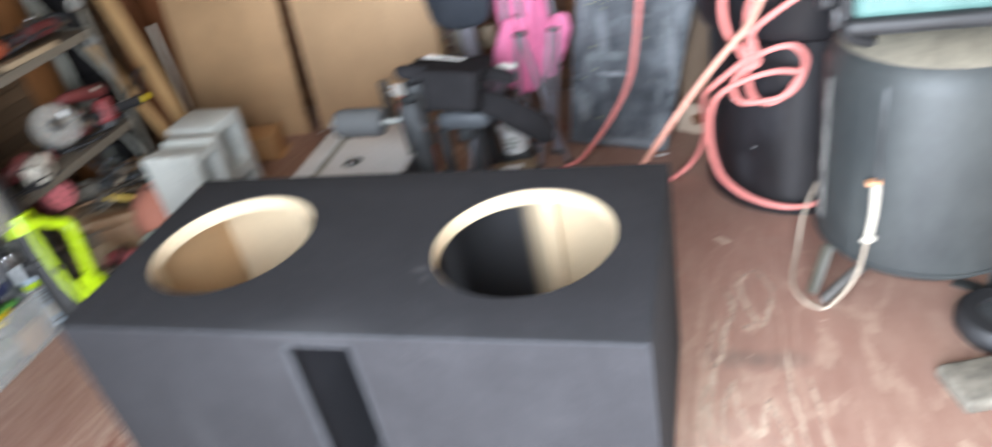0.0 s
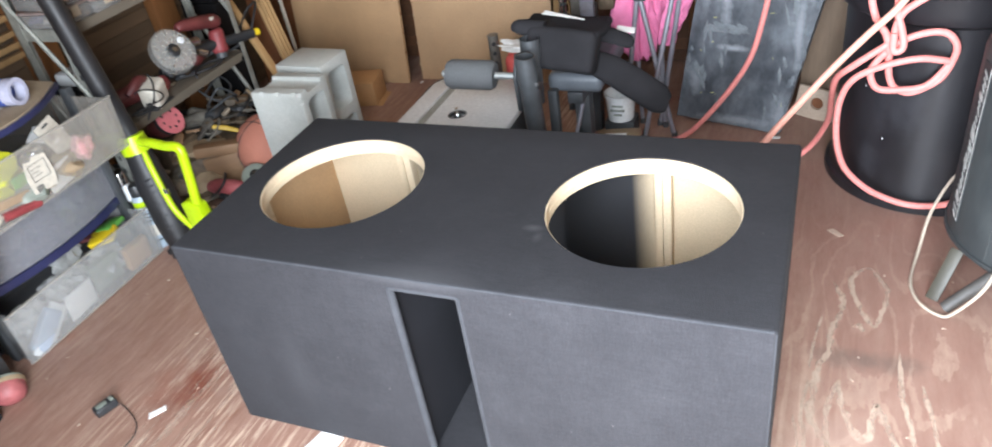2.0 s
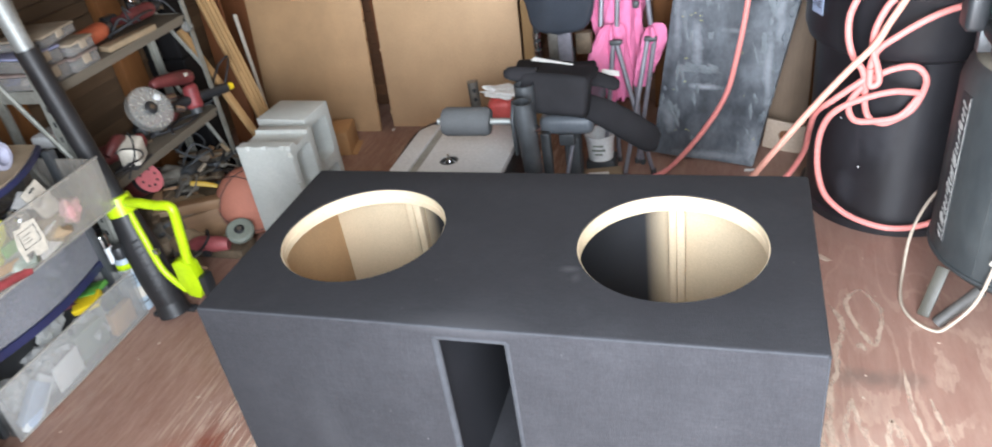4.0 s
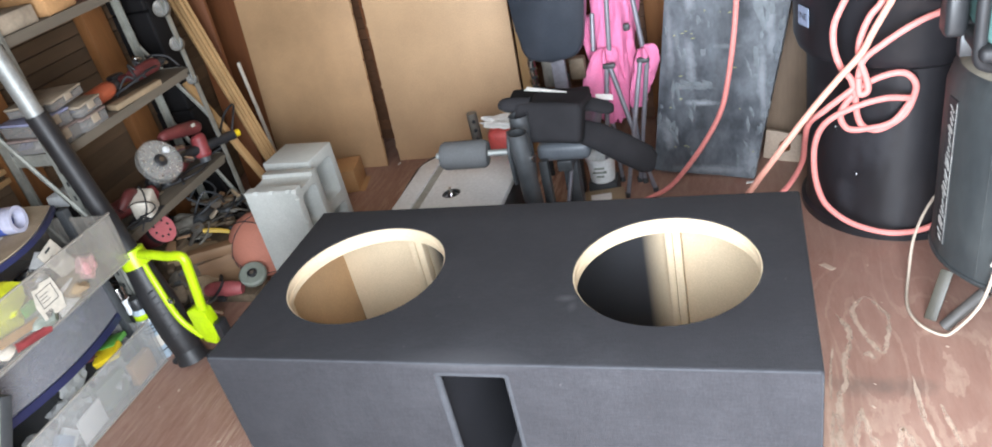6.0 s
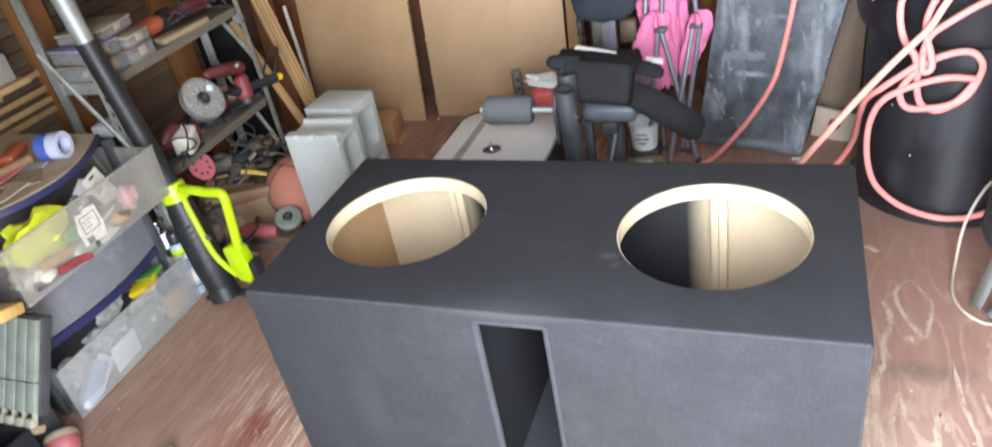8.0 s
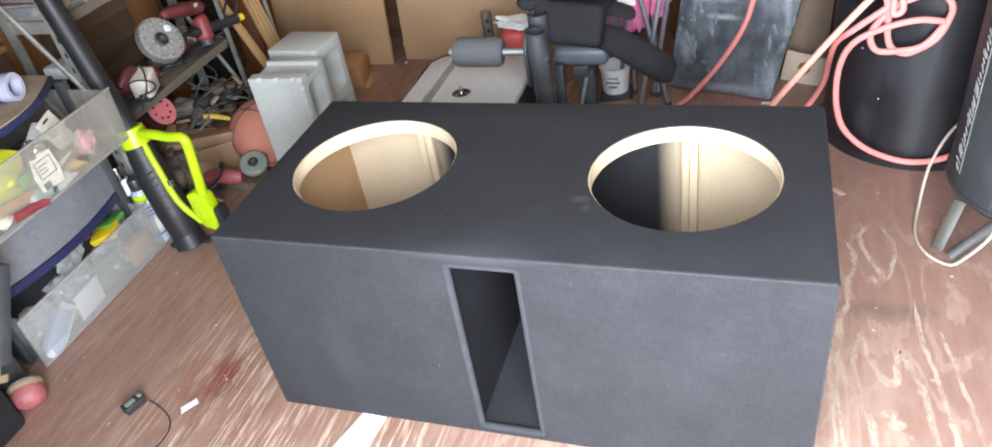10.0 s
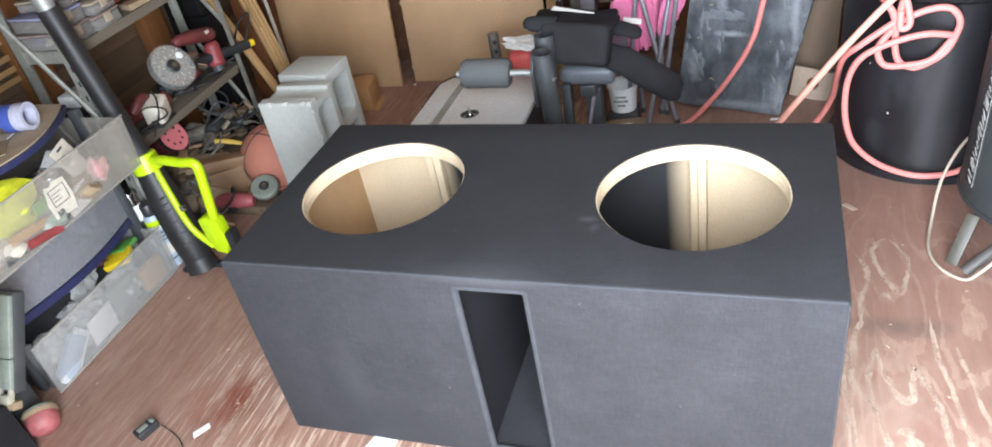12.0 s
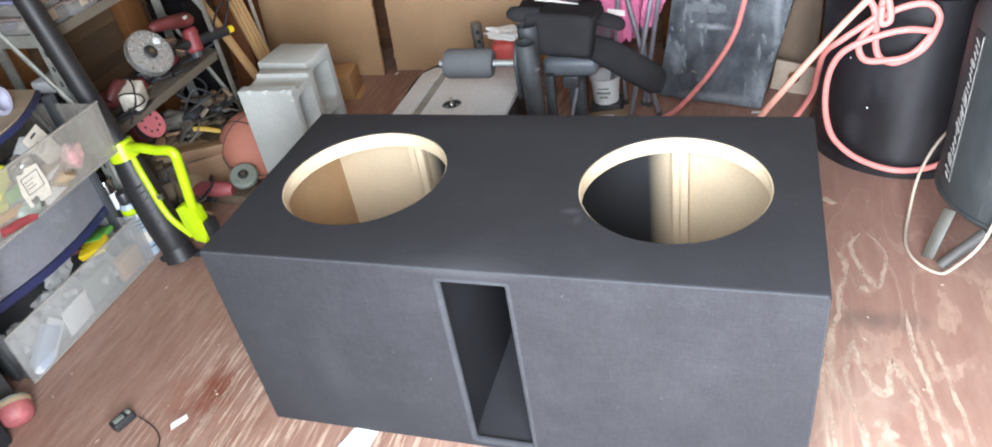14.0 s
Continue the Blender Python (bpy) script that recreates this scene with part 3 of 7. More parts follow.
def prism(bm, outline, lo, hi, m=None, bevel=0.0):
    """An outline in x, y raised from lo to hi."""
    one = bmesh.new()
    a = [one.verts.new((x, y, lo)) for x, y in outline]
    b = [one.verts.new((x, y, hi)) for x, y in outline]
    k = len(outline)
    one.faces.new(a[::-1])
    one.faces.new(b)
    for i in range(k):
        one.faces.new((a[i], a[(i + 1) % k], b[(i + 1) % k], b[i]))
    if bevel:
        bmesh.ops.bevel(one, geom=list(one.edges), offset=bevel, segments=2, affect="EDGES", profile=0.5)
    if m:
        one.transform(m)
    return join(bm, one)


def lump(bm, at, size, seed=0, rough=0.25, sub=3, m=None):
    """An uneven rounded mass."""
    one = bmesh.new()
    bmesh.ops.create_icosphere(one, subdivisions=sub, radius=1.0)
    for v in one.verts:
        d = 1 + rough * noise.noise(v.co * 1.6 + Vector((seed * 3.7, seed * 1.3, 0))) + 0.4 * rough * noise.noise(v.co * 4 + Vector((seed, 0, 0)))
        v.co = Vector((v.co.x * size[0] * d, v.co.y * size[1] * d, v.co.z * size[2] * d))
    one.transform(Matrix.Translation(at) @ (m or Matrix()))
    return join(bm, one)


def cut(bm, *cutters):
    """bm less the cutters, by exact booleans, applied at once."""
    base = new("cut_base", bpy.data.meshes.new("cut_base"))
    bm.to_mesh(base.data)
    bm.free()
    for c in cutters:
        other = new("cut_tool", bpy.data.meshes.new("cut_tool"))
        c.to_mesh(other.data)
        c.free()
        mod = base.modifiers.new("cut", "BOOLEAN")
        mod.object, mod.operation, mod.solver = other, "DIFFERENCE", "EXACT"
        done = bpy.data.meshes.new_from_object(base.evaluated_get(bpy.context.evaluated_depsgraph_get()))
        base.modifiers.clear()
        base.data = done
        bpy.data.objects.remove(other)
    out = bmesh.new()
    out.from_mesh(base.data)
    bpy.data.objects.remove(base)
    return out



# ---- the shed ----
X0, X1, Y0, Y1, TOP = -1.20, 2.55, -1.40, 2.02, 2.35
floor = solo("floor", box(B(), (X0 - 0.1, Y0 - 0.1, -0.05), (X1 + 0.1, Y1 + 0.1, 0.0)), FLOOR, "worn brown-painted plywood floor of a shed", "floor", kind="structure")
solo("ground", box(B(), (-60, -60, -0.30), (60, 60, -0.18)), CONCRETE_OUT, "pale concrete ground outside the shed", "ground", kind="structure")
# the ceiling is never in view; added to bounce the doorway light
solo("ceiling", box(B(), (X0 - 0.1, Y0 - 0.1, TOP), (X1 + 0.1, Y1 + 0.1, TOP + 0.06)), CEIL, "unseen board ceiling of the shed, pale to bounce light", "ceiling", kind="structure")


def wall(name, lo, hi, label, material):
    return solo(name, box(B(), lo, hi), material, label, "wall", kind="structure")


# the slab behind the boards is coloured dark for the shade in the gaps
wall_left = wall("wall_left", (X0 - 0.08, Y0, 0), (X0 - 0.03, Y1 + 0.08, TOP), "shed wall of lapped brown boards on studs", GAPDARK)
wall_back = wall("wall_back", (X0 - 0.03, Y1 + 0.03, 0), (X1, Y1 + 0.08, TOP), "shed back wall of dark brown boards", SIDING_X)
# right and front walls are out of view, added to shape the light
wall("wall_right", (X1, Y0, 0), (X1 + 0.08, Y1 + 0.08, TOP), "unseen plain brown boarded shed side wall", PALEWALL)
front = B()
box(front, (X0 - 0.08, Y0 - 0.08, 0), (DOOR[0], Y0, TOP))
box(front, (DOOR[1], Y0 - 0.08, 0), (X1 + 0.08, Y0, TOP))
box(front, (DOOR[0], Y0 - 0.08, DOOR[2]), (DOOR[1], Y0, TOP))
solo("wall_front", front, SIDING_X, "unseen boarded shed front round a wide open doorway", "wall", kind="structure")

# ---- the speaker box ----
W, D, H = 1.14, 0.55, 0.498
HOLES, R = ((0.237, 0.284), (0.881, 0.283)), 0.178
PX0, PX1, PZ0, PZ1, PY = 0.487, 0.630, 0.016, 0.475, 0.40
speaker_box = thing("speaker_box", (W / 2, D / 2, 0), "black carpeted speaker box with two empty round cutouts and slot port", "speaker box")


def round_cutters(lo, hi, r=R):
    return [rod(B(), (x, y, lo), (x, y, hi), r, n=96) for x, y in HOLES]


skin = box(B(), (0, 0, 0), (W, D, H), bevel=0.0075, segments=4)
hollow = box(B(), (0.0035, 0.0035, 0.0035), (W - 0.0035, D - 0.0035, H - 0.0035), bevel=0.0055, segments=4)
port_cut = box(B(), (PX0, -0.1, PZ0), (PX1, 0.1, PZ1), bevel=0.008, segments=3)
skin = cut(skin, hollow, *round_cutters(H - 0.1, H + 0.1), port_cut)
part("carpet_cover", skin, CARPET, speaker_box, "black needle-felt carpet cover")
T = 0.019
shell = box(B(), (0.004, 0.004, 0.004), (W - 0.004, D - 0.004, H - 0.004), bevel=0.014, segments=3)
inner = box(B(), (T, T, T), (W - T, D - T, H - 0.036))
port_cut = box(B(), (PX0, -0.1, PZ0), (PX1, 0.1, PZ1))
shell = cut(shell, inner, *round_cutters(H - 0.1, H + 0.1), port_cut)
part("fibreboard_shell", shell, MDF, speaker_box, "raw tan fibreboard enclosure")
for x, y in HOLES:
    ring = lathe(B(), [(R + 0.0, H - 0.037), (R - 0.0025, H - 0.037), (R - 0.0025, H - 0.0215), (R - 0.001, H - 0.0205), (R - 0.001, H - 0.0190), (R - 0.0025, H - 0.0180), (R - 0.0025, H - 0.003), (R, H - 0.003)], 96, Matrix.Translation((x, y, 0)), close=True)
    part("cutout_edge", ring, PALE_MDF, speaker_box, "pale sawn edge of the doubled baffle")
# the port duct, lined black, with rolled carpet edges coloured paler as if lit
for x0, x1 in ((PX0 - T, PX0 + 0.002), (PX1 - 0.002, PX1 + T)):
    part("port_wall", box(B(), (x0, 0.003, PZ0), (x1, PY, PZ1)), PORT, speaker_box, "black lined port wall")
part("port_floor", box(B(), (PX0, 0.003, PZ0 - 0.004), (PX1, D - T - 0.001, PZ0 + 0.006)), CARPET, speaker_box, "black carpeted port floor")
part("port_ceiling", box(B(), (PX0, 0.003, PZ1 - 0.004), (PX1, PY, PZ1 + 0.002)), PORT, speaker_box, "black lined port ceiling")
def rounded_loop(x0, x1, z0, z1, r, y):
    pts = []
    for cx, cz, a0 in ((x1 - r, z1 - r, 0), (x0 + r, z1 - r, 90), (x0 + r, z0 + r, 180), (x1 - r, z0 + r, 270)):
        pts += [(cx + r * math.cos(radians(a0 + 15 * k)), y, cz + r * math.sin(radians(a0 + 15 * k))) for k in range(7)]
    return pts
edge = sweep(B(), rounded_loop(PX0 + 0.003, PX1 - 0.003, PZ0 + 0.003, PZ1 - 0.003, 0.010, 0.0075), 0.0082, 12, 1, smooth=False, closed=True)
part("port_edge", edge, CARPETLIT, speaker_box, "rolled carpet edge round the port, coloured paler as if lit")
# the crushed fold of the carpet along the front edges, its highlight put into the colour
part("carpet_fold", sweep(B(), [(0.006, 0.0035, H - 0.0035), (W * 0.3, 0.0035, H - 0.0033), (W * 0.46, 0.0033, H - 0.0030), (W * 0.7, 0.0035, H - 0.0034), (W - 0.006, 0.0035, H - 0.0035)], 0.0027, 8, 12), CARPETLIT, speaker_box, "rubbed carpet fold along the edge, its highlight coloured in")
part("carpet_fold", sweep(B(), [(W - 0.0035, 0.0035, 0.006), (W - 0.0036, 0.0036, H * 0.5), (W - 0.0035, 0.0035, H - 0.006)], 0.0025, 8, 12), CARPETLIT, speaker_box, "rubbed carpet fold along the edge, its highlight coloured in")
# battens inside, on the back panel and in the corners
for x in (0.250, 0.872):
    part("batten", box(B(), (x - 0.014, D - T - 0.030, T), (x + 0.002, D - T - 0.0005, H - 0.0365), 0.001), MDF, speaker_box, "fibreboard brace on the back panel")
    part("batten", box(B(), (x + 0.0028, D - T - 0.027, T), (x + 0.020, D - T - 0.0005, H - 0.0365), 0.001), PALE_MDF, speaker_box, "pale fibreboard brace beside the other")
# thin sheet added over the left side panel, its shade put into the colour
part("side_lining", box(B(), (T + 0.0004, T + 0.001, T + 0.0004), (T + 0.006, D - T - 0.001, H - 0.0368)), SHADED_MDF, speaker_box, "added sheet on the side panel, browner for its shade")
part("batten", box(B(), (T + 0.0065, 0.23, T), (T + 0.03, 0.25, H - 0.0365), 0.001), PALE_MDF, speaker_box, "fibreboard brace on the side panel")

# ---- boards and panels leaning on the back wall ----
def leaning(name, x0, x1, y_foot, height, thick, lean, material, label, category, z0=0.0, rz=0.0, bevel=0.001):
    """A sheet that stands on its lower edge and leans back by so many degrees."""
    bm = box(B(), (-(x1 - x0) / 2, 0, 0), ((x1 - x0) / 2, thick, height), bevel)
    return solo(name, bm, material, label, category, at=((x0 + x1) / 2, y_foot, z0), rot=(-lean, 0, rz))


# the left panel stands in shade, which its darker board colour carries
first_panel = leaning("hardboard_panel", -0.985, -0.458, 1.765, 1.22, 0.018, 8.0, SHADEDBOARD, "tall tan hardboard panel leaning on the back wall", "panel")
second_panel = leaning("hardboard_panel", -0.415, 0.185, 1.812, 1.22, 0.012, 6.0, BOARD, "tall tan hardboard panel leaning beside another", "panel")
fray = random.Random(5)
for k in range(26):
    z = 0.06 + 0.044 * k + fray.uniform(-0.01, 0.01)
    part("frayed_edge", lump(B(), (0.264, 0.010, z + 0.02), (fray.uniform(0.001, 0.004), 0.006, fray.uniform(0.004, 0.012)), k + 40, 0.5, 1), (SHADEDBOARD, DARKPLY)[k % 2], first_panel, "frayed torn edge of the panel", local=True)
    part("frayed_edge", lump(B(), (-0.302, 0.007, z), (fray.uniform(0.002, 0.006), 0.005, fray.uniform(0.004, 0.014)), k, 0.5, 1), (BOARD, DARKPLY, TANBOARD)[k % 3], second_panel, "frayed torn edge of the panel", local=True)
leaning("plywood_strip", 0.20, 0.262, 1.80, 1.3, 0.018, 6.0, PINE, "narrow pale wood strip leaning behind the bench", "board")
for k in range(5):
    leaning("scrap_board", -0.452 + 0.0, -0.418, 1.885 + 0.011 * k, 0.9 - 0.13 * k, 0.009, 3.5, DARKPLY, "dark wood offcut stacked behind the panels", "board", rz=0)
leaning("dark_plywood_sheet", -1.19, -0.80, 1.792, 1.5, 0.015, 7.9, DARKPLY, "dark red-brown plywood piece leaning in the corner", "board")

# ---- pale card and box in the corner behind the blocks ----
carton = thing("carton", (-0.60, 1.60, 0), "small crumpled brown cardboard box on the floor", "box", rz=12)
part("side", box(B(), (-0.09, -0.07, 0.0), (0.09, 0.07, 0.10), 0.003), CARD, carton, local=True)
part("flap", box(B(), (0.09, -0.07, 0.0), (0.16, 0.06, 0.004), 0.001, pose(0, 0, 0.02, 0, 12, 0)), CARD, carton, local=True)

# ---- concrete blocks ----
def concrete_block(at, rz, top_groove):
    ob = thing("concrete_block", at, "grey hollow concrete block standing on end" + (" with chipped edges" if top_groove else ""), "concrete block", "concrete blocks", rz=rz)
    w, d, h = 0.186, 0.152, 0.392
    body = box(B(), (-w / 2, -d / 2, 0), (w / 2, d / 2, h), 0.004)
    tools = [box(B(), (-0.2, -0.048, z0), (0.2, 0.048, z0 + 0.142), 0.018, segments=3) for z0 in (0.034, 0.214)]
    if top_groove:
        tools.append(box(B(), (-0.2, -0.040, h - 0.015), (0.2, 0.045, h + 0.05), 0.010, segments=2))
        for k in range(9):
            cx, cy, cz = ((0.093, -0.076 + 0.017 * k, h - 0.002), (0.094, -0.075, h - 0.03 * k), (-0.09 + 0.020 * k, -0.076, h))[k % 3]
            tools.append(lump(B(), (cx, cy, cz), (0.012 + 0.004 * (k % 2), 0.010, 0.012), k, 0.5, 1))
    body = cut(body, *tools)
    bmesh.ops.triangulate(body, faces=body.faces)
    part("block_body", body, CONCRETE, ob, local=True)
    return ob


concrete_block((-0.393, 0.943, 0), 1, True)
concrete_block((-0.436, 1.142, 0), -3, False)

# ---- basketball ----
ball_at = Vector((-0.60, 1.00, 0.119))
basketball = thing("basketball", (ball_at.x, ball_at.y, 0), "worn orange basketball with black seams on the floor", "ball")
bm = B()
bmesh.ops.create_uvsphere(bm, u_segments=48, v_segments=24, radius=0.119, matrix=Matrix.Translation(ball_at))
part("skin", bm, BALL, basketball)
for k, turn in enumerate((pose(0, 0, 0, 20, 35, 0), pose(0, 0, 0, 110, 20, 0), pose(0, 0, 0, 60, 100, 30))):
    pts = [ball_at + turn.to_3x3() @ Vector((0.1187 * math.cos(a), 0.1187 * math.sin(a), 0)) for a in [2 * math.pi * i / 40 for i in range(40)]]
    part("seam", sweep(B(), pts, 0.0022, 6, 1, smooth=False, closed=True), RUBBER, basketball)

# ---- steel shelf along the left wall ----
SX0, SX1, SY0, SY1 = -1.00, -0.80, 0.585, 1.255
shelf = thing("steel_shelf", ((SX0 + SX1) / 2, (SY0 + SY1) / 2, 0), "galvanised steel shelf rack with dusty wooden shelves, full of tools", "shelf")
for x, y, sx, sy in ((SX1, SY0, -1, 1), (SX1, SY1, -1, -1), (SX0, SY0, 1, 1), (SX0, SY1, 1, -1)):
    leg = 0.034 if sy > 0 else 0.021
    bm = box(B(), (x, y, 0), (x + sx * leg, y + sy * 0.003, 1.85))
    box(bm, (x, y, 0), (x + sx * 0.003, y + sy * leg, 1.85))
    post = part("post", bm, ZINC, shelf)
    if sx > 0 or sy < 0:
        continue
    bm = B()
    for k in range(40):
        z = 0.06 + k * 0.045
        box(bm, (x + sx * 0.012, y - sy * 0.0006, z), (x + sx * 0.02, y + sy * 0.0036, z + 0.016))
        box(bm, (x - sx * 0.0006, y + sy * 0.012, z), (x + sx * 0.0036, y + sy * 0.02, z + 0.016))
    tagged(part("slots", bm, PLASTIC, post), kind="stuff")
LEVELS = (0.06, 0.365, 0.705, 1.03, 1.38)
for z in LEVELS:
    part("shelf_board", box(B(), (SX0 + 0.004, SY0 + 0.004, z - 0.014), (SX1 - 0.004, SY1 - 0.004, z), 0.001), SHELFWOOD, shelf)
    bm = box(B(), (SX1 - 0.006, SY0 + 0.034, z - 0.026), (SX1 - 0.0035, SY1 - 0.034, z + 0.002))
    part("front_rail", bm, SHELFWOOD, shelf, "dusty shelf edge")
    part("end_rail", box(B(), (SX0 + 0.034, SY0 + 0.0035, z - 0.034), (SX1 - 0.034, SY0 + 0.006, z + 0.002)), ZINC, shelf)
    part("end_rail", box(B(), (SX0 + 0.034, SY1 - 0.006, z - 0.034), (SX1 - 0.034, SY1 - 0.0035, z + 0.002)), ZINC, shelf)
for y in (SY0 - 0.002, SY1 + 0.002):
    for a, b in (((SX0 + 0.01, 0.80), (SX1 - 0.01, 0.50)), ((SX0 + 0.01, 0.50), (SX1 - 0.01, 0.12)), ((SX0 + 0.01, 1.30), (SX1 - 0.01, 0.95))):
        part("brace", rod(B(), (a[0], y, a[1]), (b[0], y, b[1]), 0.0075, n=6), ZINC, shelf)

# ---- storage cart with drawers, its front towards the speaker box ----
cart = thing("drawer_cart", (-0.92, 0.255, 0), "navy plastic drawer cart with cloudy drawers, two of them pulled out", "storage cart")
CY0, CY1, CXB, CXF = -0.005, 0.515, -1.16, -0.775
def bowed(front, z0, z1, bevel):
    """A slab of the cart whose front edge bows outwards."""
    edge = [(front - 0.01 + 0.040 * math.sin(math.pi * k / 12), CY0 + 0.005 + (CY1 - CY0 - 0.01) * k / 12) for k in range(13)]
    return prism(B(), [(CXB, CY0 + 0.005)] + edge + [(CXB, CY1 - 0.005)], z0, z1, bevel=bevel)


for z in (0.205, 0.392):
    part("divider", bowed(CXF, z - 0.014, z + 0.010, 0.004), NAVY, cart)
part("divider", box(B(), (CXB, CY0, 0.0), (CXF - 0.08, CY1, 0.003)), NAVY, cart)
for x in (CXB, CXF - 0.03):
    for y in (CY0, CY1 - 0.025):
        part("corner_post", box(B(), (x, y, 0.0), (x + 0.03, y + 0.025, 0.574), 0.004), DARK, cart)
bow = [(CXB, CY0 - 0.01)] + [(CXF - 0.03 + 0.105 * math.sin(math.pi * k / 12), CY0 - 0.01 + (CY1 - CY0 + 0.0) * k / 12) for k in range(13)] + [(CXB, CY1 - 0.01)]
part("cart_top", prism(B(), bow, 0.574, 0.590, bevel=0.005), NAVY, cart)
inset = [(CXB + 0.008, CY0 - 0.002)] + [(CXF - 0.038 + 0.105 * math.sin(math.pi * k / 12), CY0 - 0.002 + (CY1 - CY0 - 0.016) * k / 12) for k in range(13)] + [(CXB + 0.008, CY1 - 0.018)]
part("top_tray", prism(B(), inset, 0.5895, 0.593), LINER, cart, "dusty tan tray liner")


def drawer(x_front, z0, z1, lean=0.012, plastic=CLEAR, bow=False):
    """An open drawer whose front leans out a little at the top."""
    d, t = 0.36, 0.004
    xb = x_front - d
    bm = B()
    box(bm, (xb, CY0 + 0.012, z0), (x_front - lean, CY1 - 0.012, z0 + t))
    for y0, y1 in ((CY0 + 0.012, CY0 + 0.012 + t), (CY1 - 0.012 - t, CY1 - 0.012)):
        box(bm, (xb, y0, z0), (x_front - lean, y1, z1))
    box(bm, (xb, CY0 + 0.012, z0), (xb + t, CY1 - 0.012, z1))
    dr = part("drawer", bm, plastic, cart, "cloudy clear plastic drawer")
    if bow:
        ys = [CY0 + 0.008 + (CY1 - CY0 - 0.016) * k / 14 for k in range(15)]
        arc = [(CXF - 0.013 + 0.040 * math.sin(math.pi * k / 14), y) for k, y in enumerate(ys)]
        part("drawer_front", prism(B(), arc + [(x - 0.005, y) for x, y in reversed(arc)], z0, z1 + 0.004), plastic, dr, "bowed smoky drawer front")
        return dr
    one = box(B(), (x_front - t, CY0, z0), (x_front, CY1, z1), 0.0015)
    for v in one.verts:
        v.co.x -= lean * (z1 - v.co.z) / (z1 - z0)
    part("drawer_front", one, plastic, dr)
    part("drawer_rim", box(B(), (x_front - 0.005, CY0 - 0.002, z1 - 0.003), (x_front + 0.003, CY1 + 0.002, z1 + 0.002), 0.002), RIM, dr)
    part("drawer_foot", box(B(), (x_front - lean - 0.004, CY0, z0 - 0.001), (x_front - lean + 0.002, CY1, z0 + 0.004), 0.001), RIM, dr)
    return dr


upper = drawer(-0.645, 0.392, 0.548)
middle = drawer(-0.790, 0.218, 0.372, plastic=SMOKED, bow=True)
lower = drawer(-0.715, 0.004, 0.165, 0.006, CLEARLOW)

# ---- pole tool: black tube, lime collar and handle, standing on its motor end ----
pole_tool = thing("pole_tool", (-0.64, 0.515, 0), "black pole tool with lime green handle, stood on end", "garden tool")
foot, collar, joint, tip = Vector((-0.625, 0.52, 0.03)), Vector((-0.692, 0.557, 0.375)), Vector((-0.745, 0.545, 0.842)), Vector((-0.806, 0.548, 1.29))
axis = (collar - foot).normalized()
part("motor_body", sweep(B(), [foot + axis * 0.02, foot + axis * 0.09, foot + axis * 0.2, collar - axis * 0.02], [0.042, 0.050, 0.050, 0.036], 24, 6), POLE, pole_tool, "black ribbed body")
part("end_cap", sweep(B(), [foot - axis * 0.02, foot + axis * 0.0, foot + axis * 0.025], [0.048, 0.046, 0.042], 20, 4), POLE, pole_tool)
for dx, dy in ((-0.045, -0.01), (0.04, 0.025)):
    part("rubber_foot", box(B(), (foot.x + dx - 0.02, foot.y + dy - 0.012, 0.0), (foot.x + dx + 0.02, foot.y + dy + 0.012, 0.016), 0.004), RUBBER, pole_tool)
part("collar", lathe(B(), [(0.030, -0.034), (0.041, -0.032), (0.0425, 0.0), (0.040, 0.020), (0.030, 0.023)], 28, Matrix.Translation(collar) @ axis.to_track_quat("Z", "Y").to_matrix().to_4x4(), close=True), LIME, pole_tool)
part("black_tube", rod(B(), collar + axis * 0.01, joint, 0.0295, n=24), POLE, pole_tool)
part("metal_tube", rod(B(), joint - axis * 0.03, tip, 0.0245, n=20), ALU, pole_tool, "bare aluminium tube")
loop = [collar + Vector((0.02, 0, 0.0)), collar + Vector((0.05, -0.01, 0.010)), Vector((-0.59, 0.535, 0.391)), Vector((-0.541, 0.532, 0.387)), Vector((-0.505, 0.53, 0.389)), Vector((-0.490, 0.53, 0.384)), Vector((-0.484, 0.53, 0.370)), Vector((-0.487, 0.529, 0.335)), Vector((-0.493, 0.526, 0.27)), Vector((-0.501, 0.522, 0.19)), Vector((-0.506, 0.522, 0.15))]
part("handle_loop", sweep(B(), loop, 0.0142, 12, 6, flat=0.9), LIME, pole_tool, "lime green loop handle")
inner_rail = [collar + Vector((0.03, -0.005, -0.01)), foot + axis * 0.25 + Vector((0.050, -0.020, 0)), foot + axis * 0.14 + Vector((0.056, -0.016, 0.0)), Vector((-0.535, 0.512, 0.105))]
part("handle_rail", sweep(B(), inner_rail, 0.0098, 10, 6), LIME, pole_tool)
grip = prism(B(), [(-0.548, 0.205), (-0.52, 0.215), (-0.484, 0.20), (-0.474, 0.12), (-0.492, 0.080), (-0.530, 0.088), (-0.546, 0.13)], -0.02, 0.02, pose(0, 0.525, 0, 90, 0, 0), bevel=0.006)
part("battery_grip", grip, LIME, pole_tool, "lime green battery housing")
part("battery", box(B(), (-0.475, 0.505, 0.085), (-0.452, 0.545, 0.16), 0.005), PLASTIC, pole_tool)
part("rail_clip", box(B(), (-0.578, 0.492, 0.245), (-0.560, 0.502, 0.262), 0.002), CHROME, pole_tool)
mark = Vector((0.0285, -0.0375, 0.010))
across = axis.cross(mark).normalized()
